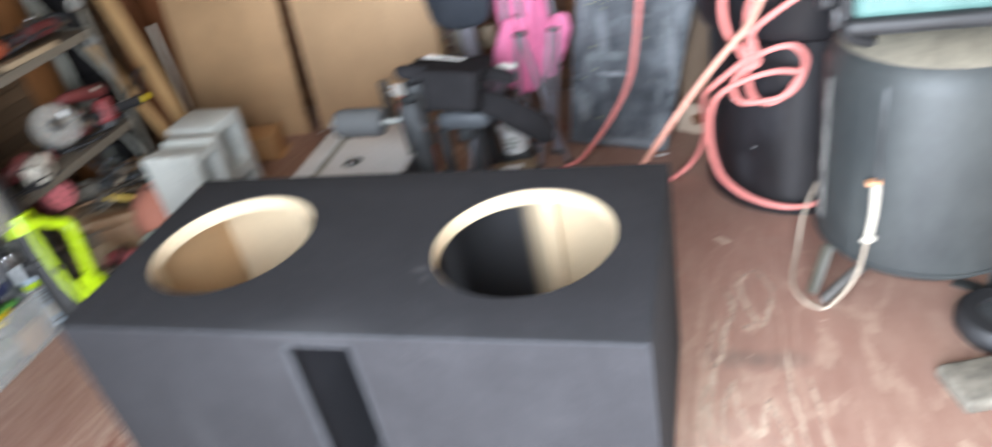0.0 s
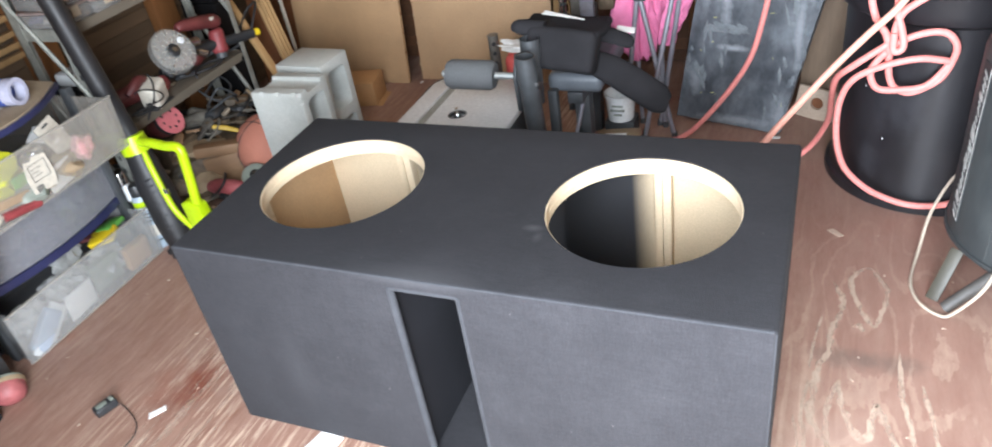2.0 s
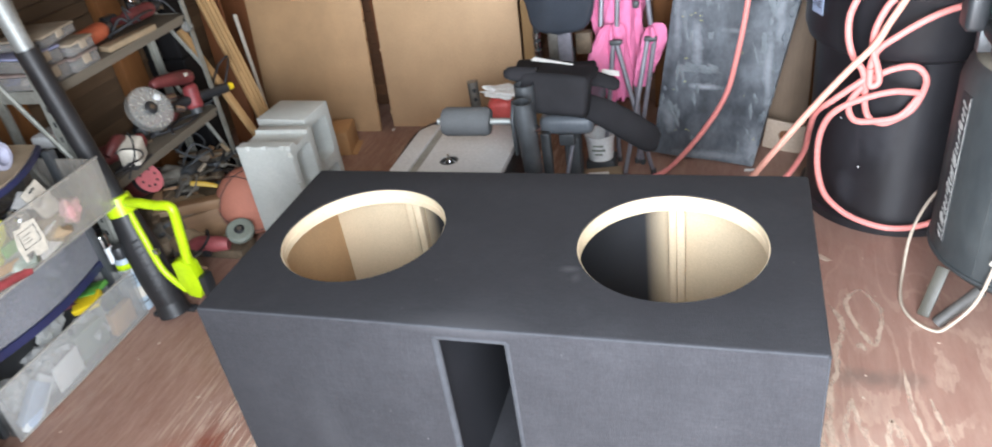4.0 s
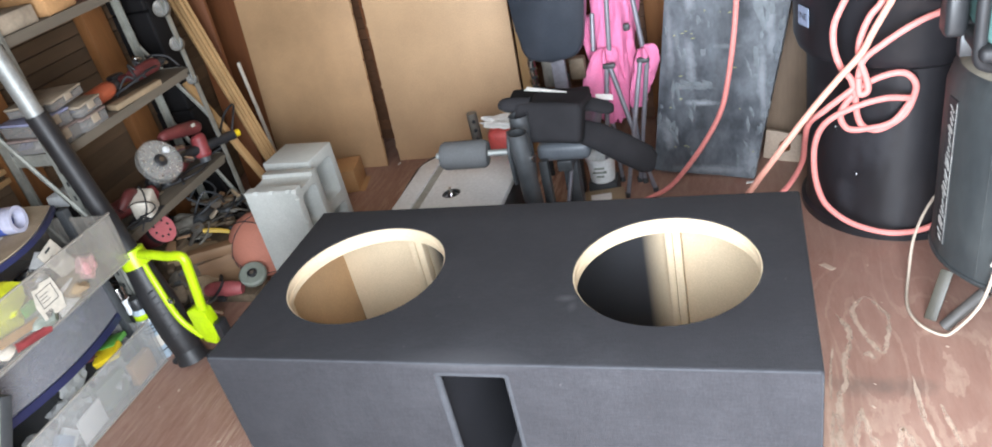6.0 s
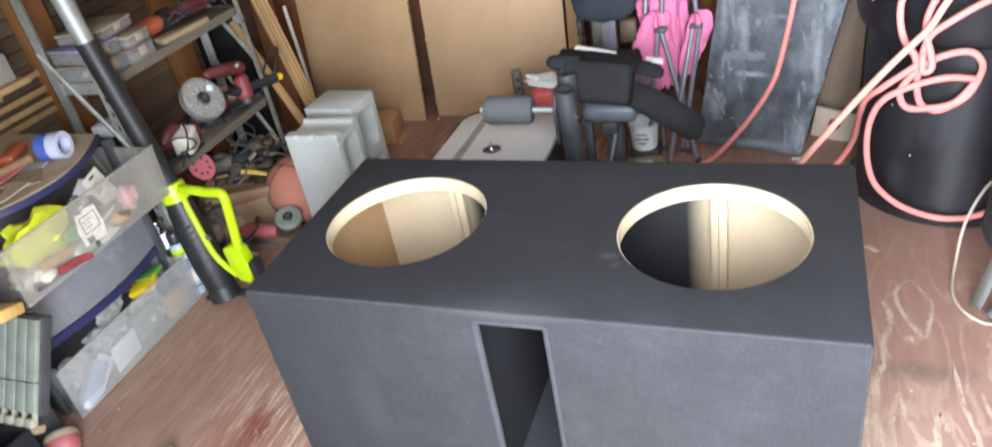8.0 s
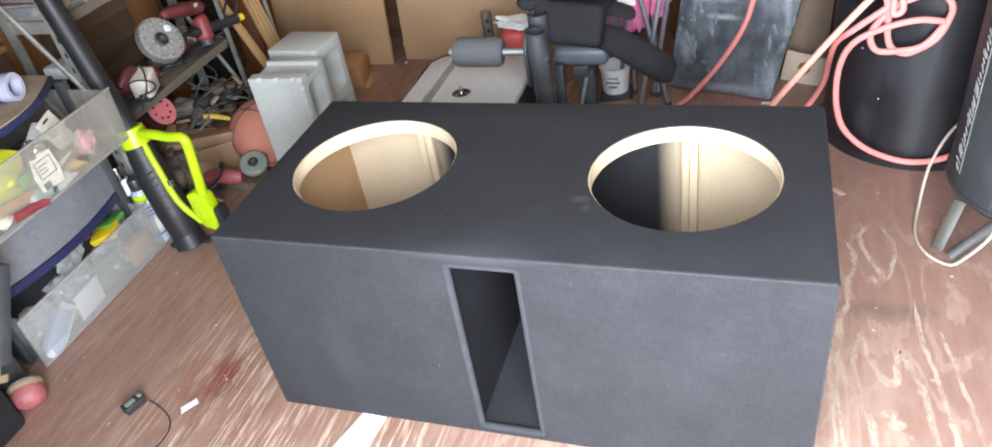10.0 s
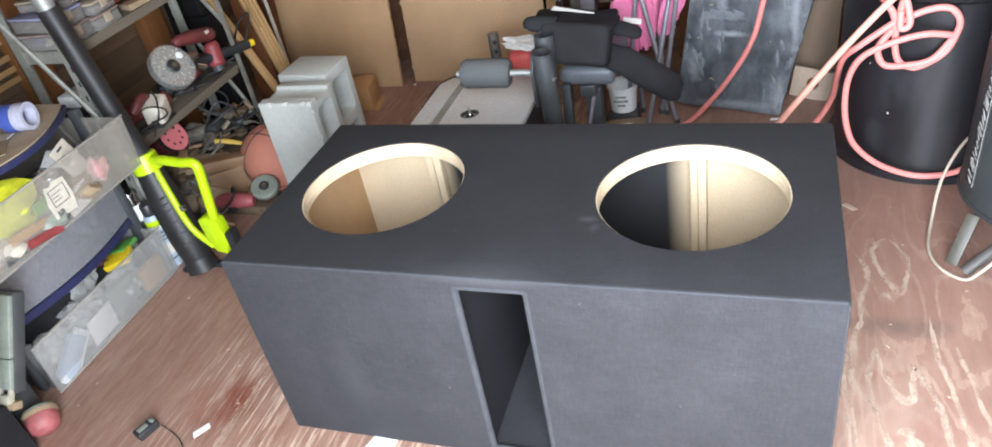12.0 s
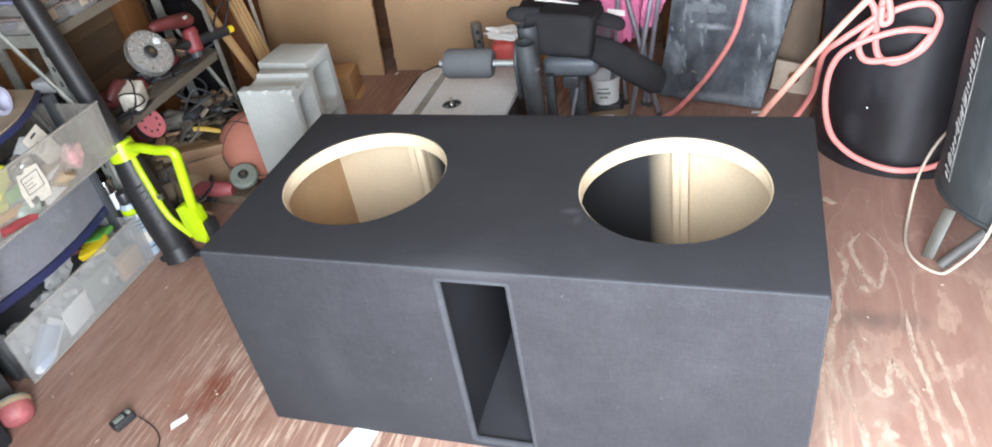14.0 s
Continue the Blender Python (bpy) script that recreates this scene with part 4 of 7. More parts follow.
for k in range(9):
    mid = foot + axis * (0.085 + 0.0195 * k) + mark * 0.995
    part("logo_bar", sweep(B(), [mid - across * 0.010 - axis * 0.003, mid + across * 0.010 + axis * 0.003], (0.0040, 0.0028)[k % 2], 8, 1, smooth=False, flat=0.3), LOGO, pole_tool, "faint grey mark on the body")

# ---- spray can and small bottle beside the cart ----
def can(name, at, r, h, body, cap, label, category, bands=()):
    ob = thing(name, at, label, category)
    part("can_body", lathe(B(), [(0, 0), (r * 0.95, 0), (r, 0.004), (r, h * 0.78), (r * 0.8, h * 0.84), (0, h * 0.84)], 28), body, ob, local=True)
    part("cap", lathe(B(), [(r * 0.78, h * 0.83), (r * 0.8, h * 0.84), (r * 0.8, h * 0.97), (r * 0.7, h), (0, h)], 24), cap, ob, local=True)
    for z0, z1, material in bands:
        part("label_band", lathe(B(), [(r, z0), (r + 0.0006, z0), (r + 0.0006, z1), (r, z1)], 28), material, ob, local=True)
    return ob


CANBLUE = mat("pale_blue_label", C(150, 164, 174), 0.4, var=0.08, scale=14, bump=0.02)
can("spray_can", (-0.755, 0.5425, 0), 0.026, 0.23, CANBLUE, PLASTIC, "pale blue spray can with lime band and black cap", "spray can", ((0.158, 0.177, LIME), (0.145, 0.156, WHITE), (0.130, 0.135, DARK), (0.117, 0.122, DARK), (0.104, 0.109, DARK), (0.05, 0.09, CREAM), (0.03, 0.035, DARK)))
can("spray_can", (-0.812, 0.548, 0), 0.026, 0.265, WHITE, CHROME, "white spray can standing behind the blue one", "spray can", ((0.10, 0.17, PLASTIC),))

# ---- grey router table on the floor behind the box ----
table = thing("router_table", (0.16, 1.08, 0), "low grey bench-top router table with a slot and round insert", "router table")
TZ = 0.288
top = prism(B(), [(-0.01, 0.84), (-0.01, 1.19), (0.02, 1.235), (0.315, 1.235), (0.345, 1.19), (0.345, 0.84)], TZ - 0.02, TZ, bevel=0.003)
slot = box(B(), (0.052, 0.7, TZ - 0.006), (0.084, 1.4, TZ + 0.02))
hole = rod(B(), (0.163, 0.985, TZ - 0.05), (0.163, 0.985, TZ + 0.05), 0.030, n=32)
part("table_top", cut(top, slot, hole), GREYTOP, table, "pale grey laminate top")
part("slot_liner", box(B(), (0.055, 0.845, TZ - 0.0062), (0.081, 1.23, TZ - 0.004)), SLOT, table, "dirty slot in the table top")
part("insert_ring", lathe(B(), [(0.0235, TZ - 0.012), (0.0295, TZ - 0.012), (0.0295, TZ - 0.002), (0.0235, TZ - 0.002)], 32, Matrix.Translation((0.163, 0.985, 0)), close=True), DARK, table)
part("spindle", lathe(B(), [(0.012, TZ - 0.05), (0.012, TZ - 0.002), (0.008, TZ + 0.006), (0.004, TZ + 0.008), (0.004, TZ + 0.02), (0, TZ + 0.02)], 20, Matrix.Translation((0.163, 0.985, 0))), CHROME, table)
part("skirt", box(B(), (0.0, 0.86, 0.02), (0.335, 1.20, TZ - 0.021), 0.01), PLASTIC, table)
for x in (0.01, 0.30):
    for y in (0.87, 1.17):
        part("leg", box(B(), (x, y, 0), (x + 0.03, y + 0.03, 0.08), 0.004), PLASTIC, table)
part("edge_cord", sweep(B(), [(-0.03, 0.9, TZ - 0.05), (-0.035, 1.1, TZ - 0.03), (-0.01, 1.22, TZ - 0.012), (0.08, 1.262, TZ + 0.0), (0.2, 1.265, TZ - 0.01)], 0.006, 8), RUBBER, table)

# ---- weight bench with leg rollers and backrest ----
bench = thing("weight_bench", (0.5, 1.15, 0), "old black weight bench with grey foam leg roller and upright backrest", "weight bench")
part("foam_roller", sweep(B(), [(0.205, 0.897, 0.461), (0.217, 0.898, 0.460), (0.328, 0.912, 0.453), (0.34, 0.913, 0.452)], [0.034, 0.041, 0.041, 0.034], 28, 4, smooth=False), FOAM, bench, "grey foam roller")
part("roller_bar", rod(B(), (0.19, 0.895, 0.462), (0.44, 0.925, 0.446), 0.0095, n=14), ALU, bench)
t0, t1 = Vector((0.452, 0.862, 0.530)), Vector((0.478, 0.862, 0.0))
part("front_tube", rod(B(), t1, t0, 0.0265, n=24, caps=False), STEELBLACK, bench, "open-topped black steel tube")
part("tube_lip", lathe(B(), [(0.0265, -0.004), (0.0265, 0.002), (0.0235, 0.002), (0.0235, -0.06)], 24, Matrix.Translation(t0) @ Matrix.Rotation(radians(3), 4, "Y")), STEELBLACK, bench)
part("rear_tube", rod(B(), (0.435, 0.945, 0.36), (0.437, 0.95, 0.545), 0.027, n=24, caps=False), STEELBLACK, bench)
part("pivot_plate", prism(B(), [(-0.045, 0.0), (0.02, -0.02), (0.03, 0.09), (0.012, 0.15), (-0.03, 0.16), (-0.05, 0.1)], -0.004, 0.004, pose(0.425, 0.91, 0.37, 90, 0, 80), bevel=0.002), STEELBLACK, bench)
part("pivot_bolt", rod(B(), (0.478, 0.86, 0.455), (0.49, 0.855, 0.455), 0.011, n=12), CHROME, bench)
part("seat", box(B(), (0.445, 1.02, 0.352), (0.605, 1.30, 0.408), 0.02, segments=4), SEATVINYL, bench, "grey vinyl seat")
part("seat_frame", box(B(), (0.50, 1.03, 0.315), (0.545, 1.42, 0.350), 0.003), STEELBLACK, bench)
part("leg", box(B(), (0.503, 1.08, 0.0), (0.548, 1.125, 0.316), 0.004), STEELBLACK, bench)
part("leg", box(B(), (0.455, 0.99, 0.0), (0.482, 1.015, 0.372), 0.003), STEELBLACK, bench)
part("floor_bar", box(B(), (0.36, 0.995, 0.0), (0.68, 1.03, 0.035), 0.004), STEELBLACK, bench)
part("adjust_rod", rod(B(), (0.485, 1.02, 0.08), (0.535, 1.075, 0.315), 0.006, n=10), TUBE, bench)
part("leg", box(B(), (0.43, 1.44, 0.0), (0.475, 1.485, 0.45), 0.004), STEELBLACK, bench)
part("back_post", box(B(), (0.432, 1.425, 0.40), (0.477, 1.447, 0.72), 0.003), TUBE, bench, "grey upright post")
half = [(0.0, 0.522), (0.045, 0.523), (0.072, 0.530), (0.092, 0.546), (0.103, 0.572), (0.112, 0.64), (0.122, 0.74), (0.132, 0.90), (0.132, 1.04), (0.115, 1.085), (0.0, 1.10)]
outline = [(0.446 + x + 0.06 * (z - 0.522), z) for x, z in half] + [(0.446 - x + 0.06 * (z - 0.522), z) for x, z in half[-2:0:-1]]
bm = prism(B(), outline, -0.026, 0.026, pose(0, 1.425, 0, 90, 0, 0), bevel=0.016)
part("backrest", bm, VINYL, bench, "black padded backrest", angle=50)
part("back_bracket", box(B(), (0.395, 1.44, 0.42), (0.432, 1.50, 0.56), 0.006), WORNSTEEL, bench, "worn steel bracket behind the backrest")
part("back_bracket", box(B(), (0.482, 1.46, 0.43), (0.535, 1.50, 0.505), 0.008), GRIME, bench, "dark clamp behind the backrest")
for k in range(4):
    part("spring_coil", rod(B(), (0.318, 1.60, 0.345 + 0.033 * k), (0.318, 1.60, 0.368 + 0.033 * k), 0.017, n=16), CHROME, bench)
part("spring_post", rod(B(), (0.318, 1.60, 0.0), (0.318, 1.60, 0.50), 0.012, n=12), STEELBLACK, bench)
post = part("drilled_post", rod(B(), (0.120, 1.415, 0.0), (0.118, 1.42, 0.362), 0.0185, n=20), WORNSTEEL, bench, "black upright tube with drilled holes")
for k in range(5):
    part("post_hole", rod(B(), (0.1255, 1.4045, 0.20 + 0.034 * k), (0.1285, 1.398, 0.20 + 0.034 * k), 0.0065, n=10), RUBBER, post)

# ---- black cloth bundle thrown over the bench ----
bundle = thing("cloth_bundle", (0.53, 1.02, 0.40), "rolled black carpet offcut thrown over the bench seat", "cloth")
def folded(size, m, seed, bevel=0.024):
    """A flat wad of thick cloth with rounded folds and a slight buckle."""
    bm = box(B(), [-c / 2 for c in size], [c / 2 for c in size], bevel, segments=4)
    bmesh.ops.subdivide_edges(bm, edges=[e for e in bm.edges if e.calc_length() > 0.05], cuts=6, use_grid_fill=True)
    for v in bm.verts:
        q = v.co
        v.co = q + Vector((0, 0.5, 1)) * 0.006 * noise.noise(Vector((q.x * 16 + seed, q.y * 10, q.z * 6)))
    bm.transform(m)
    return bm
part("wad", folded((0.195, 0.085, 0.115), pose(0.510, 0.995, 0.494, -26, 5, -2), 3, 0.02), CLOTH, bundle)
part("top_fold", folded((0.16, 0.13, 0.022), pose(0.535, 1.06, 0.532, -4, 8, -4), 8, 0.009), CLOTH, bundle)
part("hanging_end", sweep(B(), [(0.55, 1.04, 0.455), (0.63, 1.03, 0.425), (0.70, 1.025, 0.385), (0.765, 1.02, 0.345), (0.79, 1.02, 0.335)], [0.03, 0.040, 0.043, 0.041, 0.022], 20, 5, flat=0.5), CLOTH, bundle)
part("left_end", sweep(B(), [(0.46, 1.0, 0.545), (0.42, 1.0, 0.553), (0.385, 1.0, 0.556), (0.372, 1.0, 0.549)], [0.03, 0.024, 0.020, 0.009], 16, 5, flat=0.7), CLOTH, bundle)
part("right_end", sweep(B(), [(0.54, 1.10, 0.505), (0.60, 1.14, 0.478), (0.65, 1.16, 0.452), (0.665, 1.165, 0.446)], [0.03, 0.024, 0.022, 0.010], 16, 5, flat=0.5), CLOTH, bundle)
part("back_fold", folded((0.24, 0.14, 0.028), pose(0.48, 1.15, 0.505, -8, 4, 6), 15, 0.012), CLOTH, bundle)
solo("paper_sheet", prism(B(), [(-0.04, -0.008), (0.085, -0.008), (0.085, -0.004), (-0.01, 0.008), (-0.035, 0.012)], 0, 0.0015), PAPER, "white paper slip tucked under the black cloth", "paper", at=(0.466, 1.098, 0.5535), rot=(10, 7, -2))
solo("paper_sheet", box(B(), (-0.026, -0.014, 0), (0.026, 0.014, 0.0015)), PAPER, "white paper slip on the bench", "paper", at=(0.635, 1.20, 0.470), rot=(10, 12, 10))

# ---- red and white thing lying behind the roller ----
pouch = thing("red_jug", (0.243, 1.34, 0), "red plastic jug behind the router table, under folded paper", "jug")
part("jug_body", box(B(), (-0.046, -0.035, 0.0), (0.040, 0.035, 0.335), 0.024, pose(0.240, 1.34, 0, 0, 0, 8), 4), RED, pouch)
part("jug_neck", rod(B(), (0.222, 1.34, 0.325), (0.222, 1.34, 0.348), 0.016, n=18), RED, pouch)
solo("folded_paper", lump(B(), (0, 0, 0.010), (0.056, 0.034, 0.013), 27, 0.9, 3), PAPER, "crumpled white paper lying on the red jug", "paper", at=(0.243, 1.34, 0.346), rot=(4, 10, 8), angle=15)

# ---- white tub, board scrap behind the bench ----
tub = thing("paint_tub", (0.545, 1.43, 0), "small white plastic tub with a printed label", "tub")
part("tub_body", lathe(B(), [(0, 0), (0.043, 0), (0.050, 0.088), (0.047, 0.088), (0.041, 0.005), (0, 0.005)], 32, Matrix.Translation((0.548, 1.43, 0.066))), WHITE, tub)
part("rim", lathe(B(), [(0.050, 0.084), (0.054, 0.084), (0.054, 0.094), (0.050, 0.094)], 32, Matrix.Translation((0.548, 1.43, 0.066)), close=True), WHITE, tub)
part("base_block", box(B(), (0.50, 1.39, 0), (0.60, 1.47, 0.066), 0.003), DARK, tub)
for z, w in ((0.126, 0.018), (0.110, 0.024), (0.094, 0.014)):
    part("label_bar", box(B(), (0.548 - w, 1.3795, z), (0.548 + w, 1.3870, z + 0.006), 0.001), PADGREY, tub, "dark printed bar")
solo("wood_offcut", box(B(), (-0.07, -0.05, 0), (0.07, 0.05, 0.05), 0.003), KHAKI, "dusty tan wood offcut on the floor", "offcut", at=(0.565, 1.33, 0), rot=(0, 0, 12))
solo("paper_sheet", box(B(), (-0.035, -0.022, 0), (0.035, 0.022, 0.001)), PAPER, "white label lying on a wood offcut", "paper", at=(0.555, 1.32, 0.0505), rot=(0, 0, 10))

# ---- folded pink camp chair ----
chair = thing("camp_chair", (0.64, 1.55, 0), "folded pink canvas camp chair with grey tubes leaning on the wall", "chair")
def cloth_fall(points, radii, seed, flat=0.6):
    """Hanging canvas: a closed bag of cloth with long vertical pleats and a ragged hem."""
    bm = sweep(B(), points, radii, 72, 14, flat=flat)
    low = min(v.co.z for v in bm.verts)
    mid = sum((v.co for v in bm.verts), Vector()) / len(bm.verts)
    for v in bm.verts:
        a = math.atan2(v.co.y - mid.y, v.co.x - mid.x)
        out = Vector((v.co.x - mid.x, v.co.y - mid.y, 0)).normalized()
        pleat = noise.noise(Vector((a * 1.7 + seed, v.co.z * 5.0, seed))) + 0.35 * noise.noise(Vector((a * 4.0, v.co.z * 9.0, seed + 4)))
        v.co += out * 0.024 * (pleat + 0.3 * noise.noise(Vector((a * 7.0, v.co.z * 22.0, seed + 9)))) + Vector((0, 0, 1)) * 0.020 * noise.noise(Vector((a * 4, seed, 2.0))) * max(0.0, 1 - (v.co.z - low) / 0.15)
    return bm
part("canvas_seat", cloth_fall([(0.675, 1.66, 1.05), (0.655, 1.65, 0.80), (0.635, 1.63, 0.60), (0.63, 1.62, 0.46), (0.63, 1.61, 0.36), (0.63, 1.60, 0.30)], [0.08, 0.09, 0.085, 0.075, 0.06, 0.04], 1), PINK, chair, "gathered pink canvas")
part("canvas_fold", cloth_fall([(0.604, 1.525, 0.508), (0.602, 1.523, 0.490), (0.592, 1.52, 0.44), (0.580, 1.52, 0.375), (0.598, 1.52, 0.30), (0.610, 1.52, 0.245)], [0.016, 0.046, 0.066, 0.084, 0.066, 0.026], 5, 0.42), PINK, chair)
part("canvas_fold", cloth_fall([(0.735, 1.530, 0.504), (0.735, 1.528, 0.488), (0.732, 1.525, 0.45), (0.716, 1.525, 0.39), (0.695, 1.525, 0.33), (0.68, 1.525, 0.285)], [0.012, 0.036, 0.050, 0.046, 0.032, 0.010], 9, 0.42), PINK, chair)
part("canvas_fold", cloth_fall([(0.555, 1.60, 0.60), (0.545, 1.60, 0.55), (0.54, 1.60, 0.49), (0.54, 1.60, 0.44)], [0.022, 0.034, 0.034, 0.018], 12, 0.5), PINK, chair)
hub_a, hub_b = (0.614, 1.476, 0.463), (0.724, 1.490, 0.466)
for a, b in (((0.640, 1.545, 0.95), (0.612, 1.52, 0.50)), ((0.690, 1.55, 0.80), (0.706, 1.53, 0.654)), ((0.706, 1.53, 0.654), (0.722, 1.525, 0.495)), ((0.565, 1.555, 0.62), (0.557, 1.53, 0.50)),
             (hub_a, (0.728, 1.43, 0.0)), ((0.604, 1.478, 0.46), (0.556, 1.43, 0.0)), ((0.714, 1.488, 0.463), (0.632, 1.40, 0.0)), ((0.736, 1.492, 0.463), (0.664, 1.51, 0.0)), ((0.575, 1.57, 0.42), (0.60, 1.52, 0.0)), ((0.66, 1.56, 0.30), (0.685, 1.50, 0.0))):
    part("tube", rod(B(), a, b, 0.0080, n=12), TUBE, chair)
for at in ((0.728, 1.43, 0.008), (0.556, 1.43, 0.008), (0.632, 1.40, 0.008), (0.664, 1.51, 0.008), (0.60, 1.52, 0.008), (0.685, 1.50, 0.008)):
    part("foot_cap", lathe(B(), [(0, -0.008), (0.0095, -0.008), (0.0095, 0.010), (0.0, 0.010)], 12, Matrix.Translation(at)), DARK, chair)
for at in (hub_a, hub_b):
    part("joint", box(B(), (at[0] - 0.022, at[1] - 0.010, at[2] - 0.010), (at[0] + 0.020, at[1] + 0.012, at[2] + 0.008), 0.006), DARK, chair, "dark grey plastic leg joint")
part("joint", box(B(), (0.660, 1.555, 0.545), (0.682, 1.575, 0.57), 0.006), DARK, chair)

# ---- smeared dark sheet leaning on the wall ----
sheet = thing("rubber_sheet", (0.885, 1.51, 0), "thick dark rubber sheet smeared with grey adhesive, leaning", "sheet")
SHM = pose(0.872, 1.518, 0.012, -11, 1.5, -14)
def skewed(bm):
    """The sheet spreads to one side as it rises."""
    for v in bm.verts:
        v.co.x += v.co.z * (0.105 + 0.04 * v.co.x / 0.165)
        v.co.y += 0.006 * noise.noise(Vector((v.co.x * 7, v.co.z * 5, 0)))
    bm.transform(SHM)
    return bm
slab = box(B(), (-0.165, 0, 0), (0.188, 0.028, 0.95))
bmesh.ops.subdivide_edges(slab, edges=slab.edges[:], cuts=14, use_grid_fill=True)
part("slab", skewed(slab), SHEET, sheet)

r3 = random.Random(21)
def on_sheet(x, z):
    x += z * (0.105 + 0.04 * x / 0.165)
    return SHM @ Vector((x, 0.006 * noise.noise(Vector((x * 7, z * 5, 0))) - 0.001, z))
for k in range(24):
    x, z = r3.uniform(-0.15, 0.17), r3.choice([0.26, 0.47, 0.66, 0.10, 0.55, 0.36]) + r3.gauss(0, 0.02)
    part("foam_crumb", lump(B(), on_sheet(x, z), (r3.uniform(0.002, 0.008), 0.0015, r3.uniform(0.001, 0.002)), k, 0.4, 1), FOAMBIT, sheet)
for k in range(34):
    x, z = (r3.uniform(0.172, 0.186) if k % 3 else r3.uniform(-0.162, -0.15)), r3.uniform(0.02, 0.72)
    part("torn_edge", lump(B(), on_sheet(x, z), (r3.uniform(0.003, 0.009), 0.003, r3.uniform(0.004, 0.018)), k + 200, 0.9, 2), (SMEAR, SHEETEDGE)[k % 2], sheet, "frayed edge of the sheet")
for k in range(40):
    x, z = r3.choice([-0.12, -0.10, 0.12, 0.14, 0.13, -0.05]) + r3.gauss(0, 0.012), r3.uniform(0.06, 0.75)
    bm = lump(B(), (0, 0, 0), (r3.uniform(0.003, 0.009), 0.0009, r3.uniform(0.008, 0.035)), k, 0.9, 2, pose(0, 0, 0, 0, r3.gauss(-8, 9), 0))
    bm.transform(Matrix.Translation(on_sheet(x, z)) @ SHM.to_3x3().to_4x4())
    part("smear", bm, SMEAR, sheet, "pale adhesive smear")
for k in range(22):
    bm = lump(B(), (0, 0, 0), (r3.uniform(0.010, 0.026), 0.0009, r3.uniform(0.003, 0.007)), k + 70, 0.9, 2, pose(0, 0, 0, 0, 12 + r3.gauss(0, 8), 0))
    bm.transform(Matrix.Translation(on_sheet(-0.055 + r3.gauss(0, 0.03), 0.315 + r3.gauss(0, 0.008))) @ SHM.to_3x3().to_4x4())
    part("smear", bm, SMEAR, sheet, "pale adhesive smear")

# ---- brown board and the short piece with a hole, between sheet and drum ----
leaning("brown_board", 1.10, 1.235, 1.68, 1.3, 0.018, 4, BROWNBOARD, "tan board leaning on the wall beside the drum", "board", rz=-8)
piece = thing("drilled_board", (1.155, 1.60, 0), "short pale board with a round hole against the wall", "board")
pb = box(B(), (-0.068, 0, 0), (0.068, 0.016, 0.105), 0.001)
pm = pose(1.152, 1.60, 0.0, -8, 6, -18)
pb = cut(pb, rod(B(), (0.0, -0.05, 0.055), (0.0, 0.05, 0.055), 0.021, n=24))
pb.transform(pm)
part("board_body", pb, TANBOARD, piece)
part("hole_back", box(B(), (-0.03, 0.0165, 0.02), (0.03, 0.019, 0.09), 0, pm), DARKPLY, piece)

# ---- black drum ----
DX, DY = 1.46, 1.34
drum = thing("black_drum", (DX, DY, 0), "large black plastic drum with an upper collar and a white label", "drum")
part("drum_body", lathe(B(), [(0, 0), (0.235, 0), (0.25, 0.015), (0.25, 0.03), (0.246, 0.05), (0.249, 0.49), (0.252, 0.515)], 72, Matrix.Translation((DX, DY, 0))), DRUM, drum)
part("drum_collar", lathe(B(), [(0.252, 0.515), (0.275, 0.53), (0.285, 0.56), (0.287, 0.88), (0.292, 0.89), (0.292, 0.91), (0.28, 0.92), (0, 0.93)], 72, Matrix.Translation((DX, DY, 0))), DRUM, drum)
part("base_ring", lathe(B(), [(0.25, 0.0), (0.262, 0.0), (0.262, 0.022), (0.25, 0.028)], 72, Matrix.Translation((DX, DY, 0))), DRUM, drum)
def on_drum(angle, z, r=0.2875):
    a = radians(angle)
    return pose(DX + r * math.cos(a), DY + r * math.sin(a), z, 0, 0, angle + 90)
lab = part("label", box(B(), (-0.027, -0.001, -0.026), (0.027, 0.001, 0.026), 0, on_drum(203, 0.64, 0.289)), mat("grey_blue_paper", C(136, 148, 170), 0.6), drum, "pale bluish paper label")
ink = bpy.data.curves.new("label_text", "FONT")
ink.body, ink.size, ink.align_x, ink.align_y = "INE", 0.026, "CENTER", "CENTER"
words = bpy.data.objects.new("label_text", ink)
text_mesh = bpy.data.meshes.new_from_object(words)
bpy.data.objects.remove(words)
text_mesh.materials.clear()
text_mesh.materials.append(PLASTIC)
lettering = new("label_text", text_mesh)
lettering.parent = lab
lettering.matrix_local = POSE[lab].inverted() @ on_drum(203, 0.64, 0.2915) @ pose(0, 0, 0, 90, 0, 0)
for ang, z in ((238, 0.20), (222, 0.33)):
    part("paint_fleck", lump(B(), (0, 0, 0), (0.0022, 0.0008, 0.003), int(z * 100), 0.3, 1, on_drum(ang, z, 0.250)), WHITE, drum)

# ---- coral air hose hung over the drum ----
hose = thing("air_hose", (1.40, 1.10, 0), "coral pink rubber air hose looped over the drum and the floor", "hose")
HR = 0.0083
part("floor_loop", sweep(B(), [(1.444, 1.072, 0.445), (1.377, 1.05, 0.461), (1.303, 1.042, 0.446), (1.238, 1.05, 0.405), (1.213, 1.068, 0.335), (1.213, 1.075, 0.242), (1.232, 1.075, 0.160), (1.266, 1.075, 0.108), (1.325, 1.072, 0.064), (1.412, 1.07, 0.036), (1.494, 1.075, 0.042), (1.56, 1.09, 0.075), (1.64, 1.12, 0.16), (1.70, 1.15, 0.4)], HR, 12, 10), HOSE, hose)
